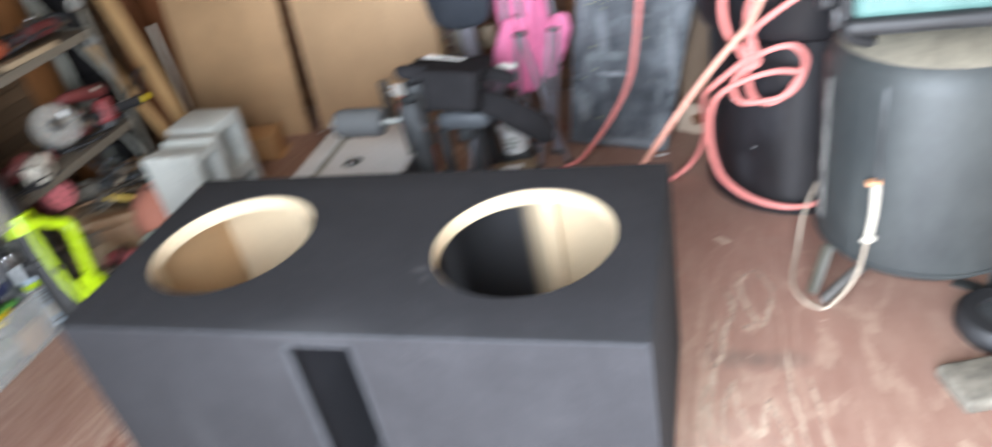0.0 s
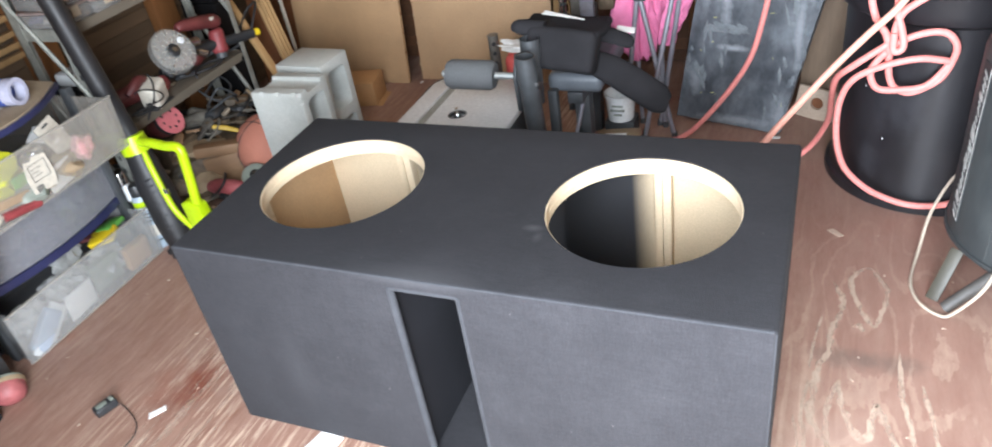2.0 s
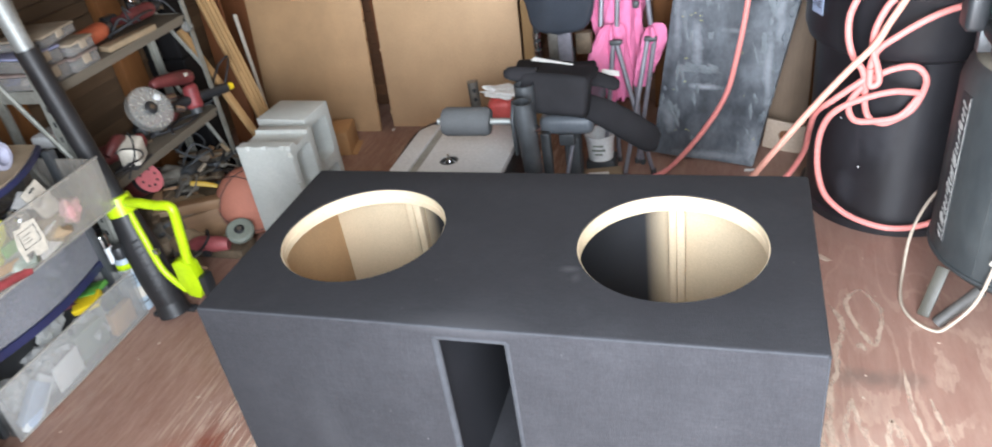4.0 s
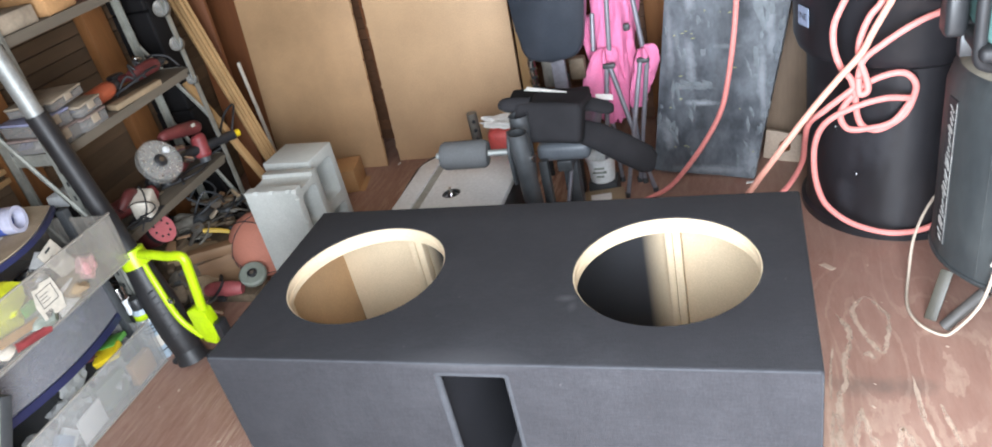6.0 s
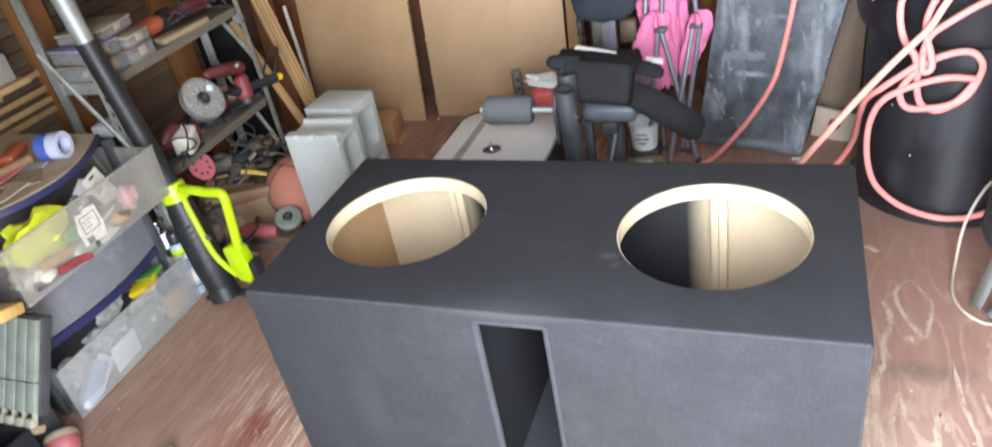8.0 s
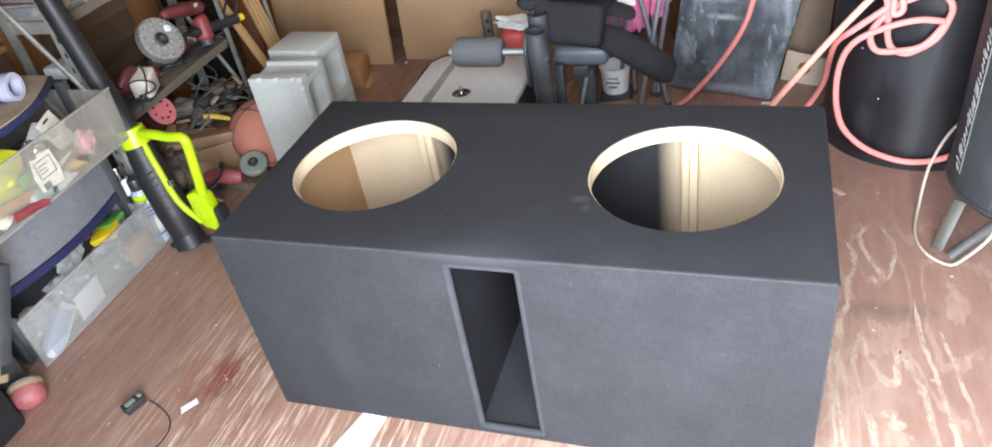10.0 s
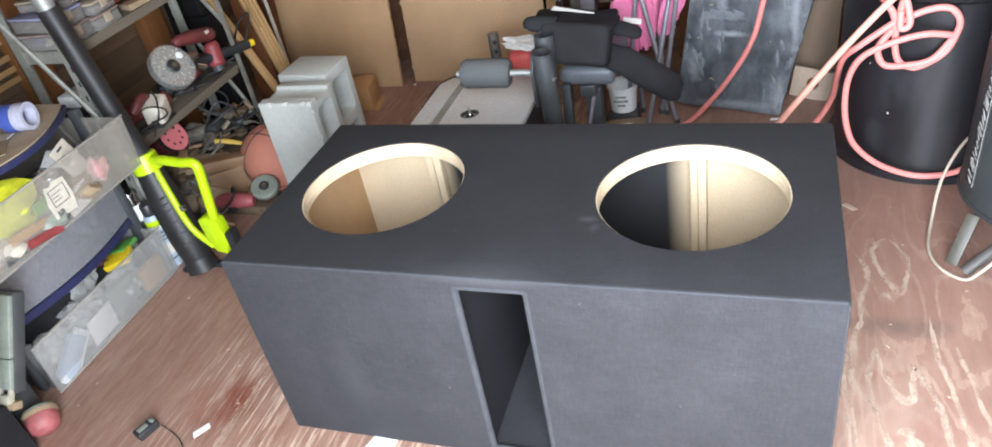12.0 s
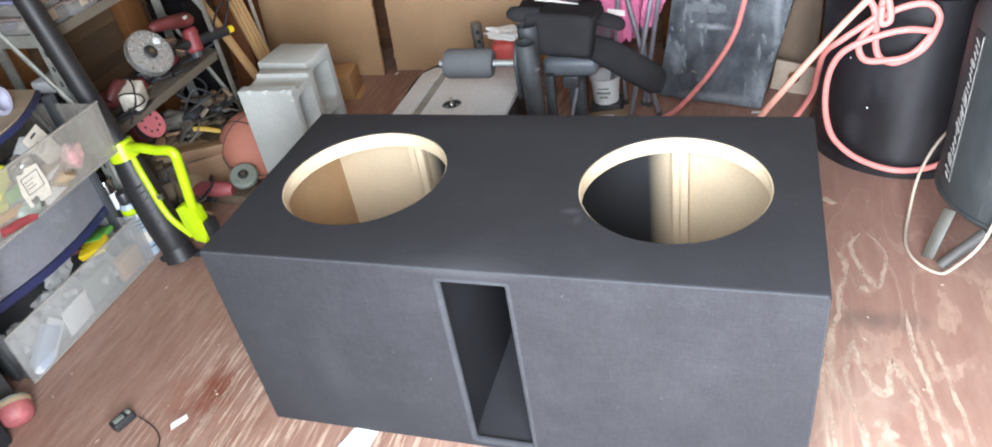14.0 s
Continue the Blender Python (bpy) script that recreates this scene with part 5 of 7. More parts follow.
part("floor_tail", sweep(B(), [(1.30, 1.04, 0.50), (1.23, 1.045, 0.44), (1.198, 1.09, 0.385), (1.195, 1.18, 0.283), (1.194, 1.26, 0.178), (1.162, 1.32, 0.068), (1.11, 1.31, 0.014), (1.03, 1.22, 0.009), (0.96, 1.10, 0.009)], HR, 12, 10), HOSE, hose)
part("big_loop", sweep(B(), [(1.60, 1.06, 0.69), (1.485, 1.05, 0.672), (1.419, 1.03, 0.653), (1.358, 1.02, 0.617), (1.319, 1.03, 0.577), (1.309, 1.045, 0.513), (1.309, 1.06, 0.445), (1.324, 1.07, 0.385), (1.355, 1.07, 0.364), (1.385, 1.07, 0.37), (1.427, 1.07, 0.403), (1.446, 1.07, 0.454), (1.445, 1.065, 0.491), (1.419, 1.06, 0.521), (1.375, 1.055, 0.522), (1.325, 1.05, 0.501), (1.282, 1.05, 0.452), (1.273, 1.055, 0.415), (1.293, 1.06, 0.377), (1.339, 1.062, 0.373), (1.40, 1.068, 0.385), (1.44, 1.072, 0.44)], HR, 12, 6), HOSE, hose)
part("straight_run", sweep(B(), [(1.42, 1.02, 0.90), (1.375, 1.0, 0.75), (1.358, 1.0, 0.709), (1.333, 1.0, 0.659), (1.308, 1.0, 0.606), (1.25, 0.98, 0.546), (1.176, 0.96, 0.459), (1.074, 0.95, 0.315), (0.96, 0.94, 0.15), (0.86, 0.92, 0.06), (0.78, 0.95, 0.012), (0.72, 1.1, 0.009)], HR, 12, 8), HOSEPALE, hose, "paler straight run of the hose")
part("upper_bight", sweep(B(), [(1.33, 1.04, 0.86), (1.273, 1.04, 0.73), (1.251, 1.04, 0.671), (1.252, 1.04, 0.614), (1.268, 1.04, 0.562), (1.293, 1.04, 0.525), (1.305, 1.045, 0.481), (1.30, 1.04, 0.50)], HR, 12, 8), HOSE, hose)
part("twin_bight", sweep(B(), [(1.40, 1.03, 0.82), (1.355, 1.03, 0.723), (1.329, 1.03, 0.688), (1.31, 1.03, 0.635), (1.309, 1.03, 0.586), (1.325, 1.03, 0.535), (1.332, 1.03, 0.5), (1.324, 1.03, 0.487), (1.312, 1.032, 0.49), (1.31, 1.035, 0.53)], HR, 12, 8), HOSE, hose)
part("hanging_run", sweep(B(), [(1.045, 1.40, 0.98), (1.02, 1.40, 0.62), (0.985, 1.40, 0.39), (0.956, 1.395, 0.29), (0.90, 1.39, 0.19), (0.835, 1.39, 0.10), (0.775, 1.39, 0.035), (0.71, 1.37, 0.010), (0.62, 1.28, 0.009)], HR, 12, 10), HOSE, hose)
part("hose_coupler", rod(B(), (1.595, 1.06, 0.689), (1.65, 1.065, 0.70), 0.011, n=14), CHROME, hose)

# ---- vertical air compressor ----
CX, CY, CR = 1.69, 0.83, 0.226
comp = thing("air_compressor", (CX, CY, 0), "dusty grey upright air compressor tank with a teal pump on top", "air compressor")
at = Matrix.Translation((CX, CY, 0))
part("tank", lathe(B(), [(0, 0.10), (0.15, 0.105), (0.205, 0.125), (CR, 0.15), (CR, 0.575), (0.217, 0.61), (0.19, 0.645), (0.13, 0.67), (0, 0.68)], 64, at), TANK, comp)
part("bottom_weld", lathe(B(), [(CR - 0.004, 0.148), (CR + 0.004, 0.150), (CR + 0.004, 0.158), (CR - 0.004, 0.160)], 64, at, close=True), TANK, comp)
part("dust_cap", lathe(B(), [(0.205, 0.629), (0.192, 0.6475), (0.132, 0.6725), (0, 0.683)], 64, at), DUST, comp, "thick dust on the tank's domed top")
for a in (330, 90):
    c, s = math.cos(radians(a)), math.sin(radians(a))
    f = B()
    prism(f, [(0.10, -0.018), (0.235, -0.018), (0.235, 0.018), (0.10, 0.018)], 0, 0.004, at @ Matrix.Rotation(radians(a), 4, "Z"), 0.001)
    box(f, (0.17, -0.003, 0), (0.205, 0.003, 0.16), 0, at @ Matrix.Rotation(radians(a), 4, "Z"))
    part("foot", f, TANK, comp, "bent steel foot")
STRIP = 191
def on_tank(z, off, turn=0):
    a = radians(STRIP)
    return pose(CX + (CR + off) * math.cos(a), CY + (CR + off) * math.sin(a), z, 0, turn, STRIP + 90)
part("name_strip", box(B(), (-0.021, -0.001, 0.0), (0.021, 0.001, 0.37), 0, on_tank(0.198, 0.0008)), RUBBER, comp, "black name strip")
r5 = random.Random(3)
for dx in (0.0185,):
    part("border_line", box(B(), (dx - 0.0006, -0.0006, 0.004), (dx + 0.0006, 0.0006, 0.366), 0, on_tank(0.198, 0.0022)), NAMEMARK, comp, "thin white border line")
for k in range(22):
    m = on_tank(0.208 + k * 0.0158 + r5.uniform(0, 0.004), 0.0026, 34 + r5.uniform(-16, 16))
    w, dx = r5.uniform(0.007, 0.014), r5.uniform(-0.003, 0.003)
    part("letter_bar", box(B(), (dx - w, -0.0006, 0), (dx + w, 0.0006, r5.uniform(0.0022, 0.0046)), 0, m), NAMEMARK, comp, "pale mark on the name strip")
    if k % 5 == 3:
        part("letter_bar", lump(B(), (0, 0, 0), (0.014, 0.0008, 0.0065), k, 0.6, 2, m), NAMEMARK, comp, "pale mark on the name strip")
part("saddle", box(B(), (CX - 0.19, CY - 0.12, 0.672), (CX + 0.22, CY + 0.13, 0.70), 0.006), STEELBLACK, comp)
pump = box(B(), (CX - 0.20, CY - 0.15, 0.715), (CX + 0.26, CY + 0.15, 0.88), 0.02, segments=3)
part("pump_cover", pump, TEAL, comp, "teal pump cover")
part("cover_base", box(B(), (CX - 0.215, CY - 0.165, 0.69), (CX + 0.275, CY + 0.165, 0.722), 0.012, segments=3), RUBBER, comp)
part("carry_handle", sweep(B(), [(CX - 0.17, CY - 0.02, 0.70), (CX - 0.225, CY + 0.02, 0.74), (CX - 0.235, CY + 0.06, 0.86), (CX - 0.20, CY + 0.10, 0.98)], 0.016, 12), RUBBER, comp)
part("lift_handle", sweep(B(), [(1.485, 0.72, 0.90), (1.479, 0.70, 0.81), (1.480, 0.70, 0.733), (1.486, 0.705, 0.68), (1.535, 0.73, 0.652)], 0.0125, 12), RUBBER, comp, "black rubber lift handle")
part("pressure_switch", box(B(), (1.438, 0.795, 0.700), (1.482, 0.86, 0.83), 0.012, segments=3), PLASTIC, comp, "black pressure switch box")
part("switch_bracket", box(B(), (1.470, 0.80, 0.655), (1.56, 0.83, 0.705), 0.004), STEELBLACK, comp)
part("pressure_pipe", sweep(B(), [(CX - 0.125, CY - 0.16, 0.61), (CX - 0.135, CY - 0.186, 0.55), (CX - 0.135, CY - 0.188, 0.38)], 0.0045, 8), STEELBLACK, comp)
part("wire_clip", box(B(), (CX - 0.155, CY - 0.200, 0.372), (CX - 0.128, CY - 0.180, 0.382), 0.003), mat("faded_orange_clip", C(206, 150, 110), 0.6), comp)
part("cord_sleeve", sweep(B(), [(CX - 0.136, CY - 0.190, 0.38), (CX - 0.136, CY - 0.193, 0.30), (CX - 0.142, CY - 0.195, 0.24)], 0.008, 10), CREAM, comp)
part("drain_cord", sweep(B(), [(CX - 0.142, CY - 0.195, 0.24), (CX - 0.16, CY - 0.19, 0.12), (CX - 0.20, CY - 0.175, 0.03), (1.465, 0.665, 0.007), (1.425, 0.705, 0.006), (1.41, 0.78, 0.006), (1.430, 0.89, 0.02), (1.455, 0.97, 0.10), (1.51, 1.02, 0.19), (1.60, 1.05, 0.24)], 0.0040, 10, 8), TANCORD, comp, "pale looped cord")
part("foot_strap", box(B(), (-0.014, -0.003, 0.0), (0.014, 0.003, 0.13), 0.001, pose(1.452, 0.728, 0.001, -30, 4, -30)), OLIVE, comp, "olive grey bent steel foot")
part("weld_seam", rod(B(), (CX + (CR + 0.0004) * math.cos(radians(222)), CY + (CR + 0.0004) * math.sin(radians(222)), 0.16), (CX + (CR + 0.0004) * math.cos(radians(222)), CY + (CR + 0.0004) * math.sin(radians(222)), 0.57), 0.0016, n=6), TANK, comp)
part("cord_knot", lump(B(), (CX - 0.142, CY - 0.197, 0.235), (0.014, 0.010, 0.009), 6, 0.35), CREAM, comp, "pale knotted tape on the cord")
part("drain_valve", rod(B(), (1.555, 0.70, 0.11), (1.475, 0.69, 0.012), 0.0145, n=14), DARKROD, comp)
shoe = thing("weight_plate", (1.81, 0.60, 0), "black weight plate lying beside the compressor", "weight")
part("rim", lathe(B(), [(0.05, 0.0), (0.085, 0.004), (0.095, 0.02), (0.095, 0.045), (0.085, 0.06), (0.05, 0.062)], 32, Matrix.Translation((1.83, 0.60, 0)), close=True), RUBBER, shoe)
part("hub", lathe(B(), [(0, 0.01), (0.05, 0.01), (0.05, 0.05), (0.02, 0.056), (0, 0.056)], 24, Matrix.Translation((1.83, 0.60, 0))), DARK, shoe)
solo("grey_pad", box(B(), (-0.12, -0.06, 0), (0.12, 0.06, 0.035), 0.012, segments=3), DUSTGREY, "dusty grey foam pad on the floor", "pad", at=(1.80, 0.44, 0), rot=(0, 0, 18))

# ---- small things on the floor by the box ----
scrap = prism(B(), [(0.168, -0.115), (0.204, 0.003), (0.262, -0.0005), (0.246, -0.118)], 0.0005, 0.0035)
solo("white_card_scrap", scrap, PAPER, "white card scrap poking out beside the speaker box", "paper")
gadget = thing("tape_gauge", (-0.378, -0.076, 0), "small black digital meter with a thin cord on the floor", "meter", rz=72)
part("case", box(B(), (-0.027, -0.015, 0), (0.027, 0.015, 0.022), 0.004, segments=3), PLASTIC, gadget, local=True)
part("face", box(B(), (-0.020, -0.008, 0.0215), (0.006, 0.008, 0.0230), 0.001), PADGREY, gadget, "pale grey display", local=True)
part("button", box(B(), (0.014, -0.008, 0.0215), (0.024, 0.008, 0.024), 0.001), PADGREY, gadget, local=True)
part("cord", sweep(B(), [(-0.352, -0.055, 0.005), (-0.32, -0.065, 0.003), (-0.28, -0.083, 0.0025), (-0.25, -0.11, 0.0025), (-0.24, -0.15, 0.0025), (-0.25, -0.22, 0.0025)], 0.0016, 6), RUBBER, gadget)
def chip(at, rz, s, material, label):
    solo("wood_chip", prism(B(), [(-s, -s * 0.32), (s * 0.8, -s * 0.4), (s, s * 0.25), (-s * 0.7, s * 0.42)], 0, 0.0015), material, label, "wood chip", "wood chips on the floor", at=at, rot=(0, 0, rz))
chip((-0.239, -0.05, 0.0004), 60, 0.024, PAPER, "pale wood chip on the floor")
chip((1.24, 0.96, 0.0004), -40, 0.022, TANBOARD, "tan wood chip on the floor")
chip((1.045, 1.46, 0.0004), 10, 0.018, PAPER, "white paper scrap on the floor")
chip((-0.05, 1.62, 0.0004), 70, 0.02, PAPER, "white paper scrap on the floor")
chip((-0.405, 1.78, 0.0), 88, 0.012, PAPER, "white paper scrap on the floor")
r6 = random.Random(8)
for k in range(34):
    x, y = (r6.uniform(1.2, 2.0), r6.uniform(-0.2, 1.0)) if k % 2 else (r6.uniform(-0.65, -0.05), r6.uniform(-0.3, 0.7))
    chip((x, y, 0.0003), r6.uniform(0, 360), r6.uniform(0.002, 0.005), TANBOARD, "tiny pale wood splinter on the floor")

# ---- things in and on the cart ----
def blob(name, at, size, material, label, category, seed=1, rough=0.3):
    return solo(name, lump(B(), (0, 0, size[2]), size, seed, rough), material, label, category, at=at)


def crumpled(name, at, size, material, label, seed, rot=(0, 0, 0)):
    """Thin film crushed into sharp facets."""
    bm = lump(B(), (0, 0, 0), (1, 1, 1), seed, 0.0, 3)
    for v in bm.verts:
        q = v.co.copy()
        d = 0.75 + 0.5 * abs(noise.noise(q * 2.3 + Vector((seed * 5.1, 0, 0)))) + 0.35 * noise.noise(q * 5.5 + Vector((0, seed * 2.7, 0)))
        v.co = Vector((q.x * size[0] * d, q.y * size[1] * d, max(0.0, size[2] * (1 + q.z * d))))
    return solo(name, bm, material, label, "bag", at=at, rot=rot, angle=12)


# lower drawer: bags and bright plastic
for k, (x, y, sx, sy, sz) in enumerate(((-0.80, 0.10, 0.055, 0.06, 0.055), (-0.80, 0.24, 0.055, 0.07, 0.06), (-0.79, 0.37, 0.05, 0.06, 0.05), (-0.77, 0.17, 0.035, 0.06, 0.050))):
    crumpled("plastic_bag", (x, y, 0.010), (sx, sy, sz), BAG, "crumpled clear plastic bag in a drawer", k + 2)
crumpled("plastic_bag", (-0.815, 0.285, 0.09), (0.016, 0.07, 0.055), BAG, "clear plastic bag sticking up out of a drawer", 31, (0, -12, 12))
crumpled("plastic_bag", (-0.79, 0.20, 0.07), (0.05, 0.05, 0.030), BAG, "crumpled clear plastic bag in a drawer", 37)
solo("yellow_box", box(B(), (-0.04, -0.03, 0), (0.04, 0.03, 0.02), 0.003), YELLOW, "yellow plastic case in the lower drawer", "case", at=(-0.785, 0.395, 0.125), rot=(8, -14, 25))
solo("green_box", box(B(), (-0.03, -0.035, 0), (0.03, 0.035, 0.015), 0.003), GREEN, "green packet in the lower drawer", "packet", at=(-0.80, 0.44, 0.135), rot=(0, -12, 10))
solo("brown_card", box(B(), (-0.04, -0.05, 0), (0.04, 0.05, 0.01), 0.002), mat("maroon_card", C(96, 50, 50), 0.7), "maroon cardboard packet in the lower drawer", "packet", at=(-0.845, 0.42, 0.125), rot=(0, -10, 20))
solo("blue_strip", box(B(), (-0.012, -0.06, 0), (0.012, 0.06, 0.05), 0.003), mat("pale_blue_plastic", C(166, 180, 198), 0.5), "pale blue plastic strip in the lower drawer", "strip", at=(-0.736, 0.095, 0.030), rot=(38, 0, 0))
solo("white_strip", box(B(), (-0.006, -0.075, 0), (0.006, 0.075, 0.055), 0.003), WHITE, "white plastic strip in the lower drawer", "strip", at=(-0.735, 0.105, 0.020), rot=(35, 0, 4))
solo("white_card", box(B(), (-0.002, -0.05, 0), (0.002, 0.05, 0.085), 0.0008), PAPER, "white printed card standing in the lower drawer", "card", at=(-0.742, 0.21, 0.009), rot=(0, 8, 4))
solo("grey_packet", box(B(), (-0.012, -0.055, 0), (0.012, 0.055, 0.09), 0.006), PADGREY, "grey-green packet standing in the lower drawer", "packet", at=(-0.770, 0.33, 0.009), rot=(0, 6, -3))
solo("brown_packet", box(B(), (-0.012, -0.045, 0), (0.012, 0.045, 0.075), 0.003), CARD, "brown cardboard packet standing in the lower drawer", "packet", at=(-0.748, 0.44, 0.009), rot=(0, 6, 2))
# middle drawer: dark shapes
for k in range(4):
    blob("dark_bundle", (-0.90 + 0.02 * (k % 2), 0.08 + 0.11 * k, 0.224), (0.06, 0.055, 0.045), (PADGREY, DUSTYPACK, DARK, LILACWHITE)[k], "dusty bundle inside a closed drawer", "bundle", k + 11, 0.4)
# upper drawer: lime cloth, packets, tools
blob("lime_glove", (-0.712, 0.135, 0.43), (0.052, 0.090, 0.064), GLOVE, "bright yellow work glove in the open drawer", "glove", 4, 0.5)
solo("packet", box(B(), (-0.04, -0.03, 0), (0.04, 0.03, 0.004), 0.001), PAPER, "white hardware packet in the open drawer", "packet", at=(-0.735, 0.35, 0.508), rot=(18, 10, 24))
card_pack = thing("hang_card", (-0.70, 0.35, 0.515), "white hardware hang card with black print in the open drawer", "packet", rz=4)
part("card", box(B(), (-0.002, -0.036, -0.10), (0.002, 0.030, 0.042), 0.0008, pose(0, 0, 0, 12, -14, 0)), CREAM, card_pack, local=True)
part("hang_slot", box(B(), (0.0015, -0.014, 0.028), (0.0030, 0.008, 0.034), 0.0006, pose(0, 0, 0, 12, -14, 0)), DARK, card_pack, "dark hanging slot", local=True)
for k in range(4):
    part("print_bar", box(B(), (0.0015, -0.028, 0.012 - 0.007 * k), (0.0028, -0.006 + 0.006 * (k % 3), 0.014 - 0.007 * k), 0, pose(0, 0, 0, 12, -14, 0)), DARK, card_pack, "dark printed line", local=True)
solo("packet", box(B(), (-0.03, -0.03, 0), (0.03, 0.03, 0.006), 0.001), BAG, "clear plastic packet in the open drawer", "packet", at=(-0.72, 0.28, 0.48), rot=(26, -14, 50))
for k, (x, y, z, material) in enumerate(((-0.74, 0.24, 0.40, DARK), (-0.74, 0.40, 0.40, PINKTOOL), (-0.80, 0.32, 0.40, PLASTIC), (-0.70, 0.07, 0.40, CREAM), (-0.78, 0.15, 0.40, DARK), (-0.69, 0.33, 0.40, KHAKI), (-0.69, 0.20, 0.397, PADGREY))):
    blob("drawer_clutter", (x, y, z), (0.045, 0.06, 0.034), material, "loose hardware in the open drawer", "hardware", k + 20, 0.5)
crumpled("silver_packet", (-0.75, 0.285, 0.47), (0.04, 0.05, 0.022), CHROME, "crumpled silver foil packet in the open drawer", 41)
solo("tan_strip", box(B(), (-0.004, -0.10, 0), (0.004, 0.10, 0.022), 0.002), PINE, "tan wooden strip lying in the open drawer", "strip", at=(-0.660, 0.165, 0.428), rot=(-9, 0, 2))
solo("dark_bar", box(B(), (-0.006, -0.07, 0), (0.006, 0.07, 0.020), 0.003), DARK, "dark grey file lying in the open drawer", "file", at=(-0.664, 0.10, 0.400), rot=(-6, 0, 3))
solo("pink_packet", lump(B(), (0, 0, 0.032), (0.012, 0.034, 0.034), 63, 0.5, 3), DULLPINK, "dull pink crumpled packet in the open drawer", "packet", at=(-0.662, 0.385, 0.43))
solo("green_packet", box(B(), (-0.004, -0.022, 0), (0.004, 0.022, 0.03), 0.003), GREEN, "small green packet in the open drawer", "packet", at=(-0.662, 0.185, 0.46), rot=(0, 0, 3))
solo("folded_leaflet", box(B(), (-0.003, -0.05, 0), (0.003, 0.05, 0.060), 0.001), PAPER, "white folded leaflet in the open drawer", "leaflet", at=(-0.667, 0.30, 0.398), rot=(5, 0, 3))
solo("red_tool", rod(B(), (-0.660, 0.10, 0.42), (-0.660, 0.20, 0.402), 0.013, n=12), TOOLRED, "red-handled tool in the open drawer", "tool")
price = thing("price_tag", (-0.640, 0.225, 0.42), "torn white price label stuck on the drawer front", "label")
part("tag_paper", prism(B(), [(0.195, 0.428), (0.262, 0.422), (0.270, 0.46), (0.266, 0.512), (0.232, 0.518), (0.222, 0.509), (0.204, 0.514), (0.192, 0.47)], -0.6475, -0.6448, pose(0, 0, 0, 90, 0, 90)), CREAM, price)
for y0, y1, z0, z1 in ((0.206, 0.258, 0.500, 0.5015), (0.206, 0.258, 0.456, 0.4575), (0.206, 0.2075, 0.456, 0.5015), (0.2565, 0.258, 0.456, 0.5015), (0.212, 0.240, 0.487, 0.4885), (0.212, 0.232, 0.478, 0.4795), (0.212, 0.238, 0.469, 0.4705)):
    part("print_bar", box(B(), (-0.6448, y0, z0), (-0.6438, y1, z1)), DARK, price, "dark printed line")
for k in range(6):
    part("print_bar", box(B(), (-0.6448, 0.204 + 0.0036 * k, 0.428), (-0.6438, 0.2056 + 0.0036 * k, 0.446)), DARK, price)
# on top of the cart
TOPZ = 0.5935
tape = thing("tape_roll", (-0.80, 0.355, TOPZ), "blue masking tape roll lying against a white roll", "tape")
along = Vector((0.95, 0.26, 0.0)).normalized()
for off, material, w in ((-0.017, BLUE, 0.030), (0.016, LILACWHITE, 0.032)):
    m = Matrix.Translation(Vector((-0.80, 0.355, TOPZ + 0.0365)) + along * off) @ along.to_track_quat("Z", "Y").to_matrix().to_4x4()
    part("roll", lathe(B(), [(0.025, -w / 2), (0.036, -w / 2), (0.036, w / 2), (0.025, w / 2)], 36, m, close=True), material, tape)
for k, (x, y, material, rz) in enumerate(((-0.86, 0.27, CREAM, 20), (-0.81, 0.22, KHAKI, 50), (-0.80, 0.16, TANBOARD, 10), (-0.87, 0.15, KHAKI, 70), (-0.82, 0.10, BROWNBIT, 35), (-0.88, 0.22, DISC, 15))):
    solo("sandpaper_sheet", prism(B(), [(-0.06, -0.045), (0.055, -0.05), (0.065, 0.04), (0.0, 0.055), (-0.06, 0.04)], 0, 0.003), material, "worn sandpaper sheet on the cart top", "sandpaper", "sandpaper on the cart", at=(x, y, TOPZ + 0.004 * k), rot=(r6.uniform(-2, 2), r6.uniform(-3, 3), rz))
solo("wooden_stick", rod(B(), (-0.90, 0.02, TOPZ + 0.035), (-0.83, 0.3, TOPZ + 0.03), 0.012, n=12), BROWNBIT, "brown wooden handle on the cart top", "handle")
solo("sanding_block", box(B(), (-0.02, -0.055, 0), (0.02, 0.055, 0.03), 0.008, segments=3), ORANGE, "orange sanding block on the cart top", "sanding block", at=(-0.90, 0.31, TOPZ + 0.02), rot=(0, 0, 30))

# ---- grey organiser, black tote and jar beside the cart ----
org = thing("parts_organizer", (-0.80, -0.14, 0), "grey-green plastic parts organiser stood on edge", "organizer")
OM = pose(-0.62, -0.141, 0.185, -33.4, 0, 0)
part("back_plate", box(B(), (-0.20, 0.0, -0.01), (0.002, 0.03, 0.228), 0.004, OM), DARK, org)
for k in range(6):
    x = -0.0335 * k
    part("ridge", box(B(), (x - 0.031, -0.012, 0.0), (x, 0.001, 0.072), 0.003, OM), PADGREY, org)
    part("ridge", box(B(), (x - 0.031, -0.012, 0.0735), (x, 0.001, 0.222), 0.003, OM), PADGREY, org)
    part("clasp", box(B(), (x - 0.027, -0.016, -0.034), (x - 0.002, 0.004, -0.012), 0.004, OM), CLASP, org)
    part("clasp_neck", box(B(), (x - 0.010, -0.010, -0.014), (x - 0.002, 0.002, 0.002), 0.001, OM), CLASP, org)
part("base_strip", box(B(), (-0.20, -0.006, -0.050), (0.002, 0.02, -0.030), 0.003, OM), KHAKI, org)
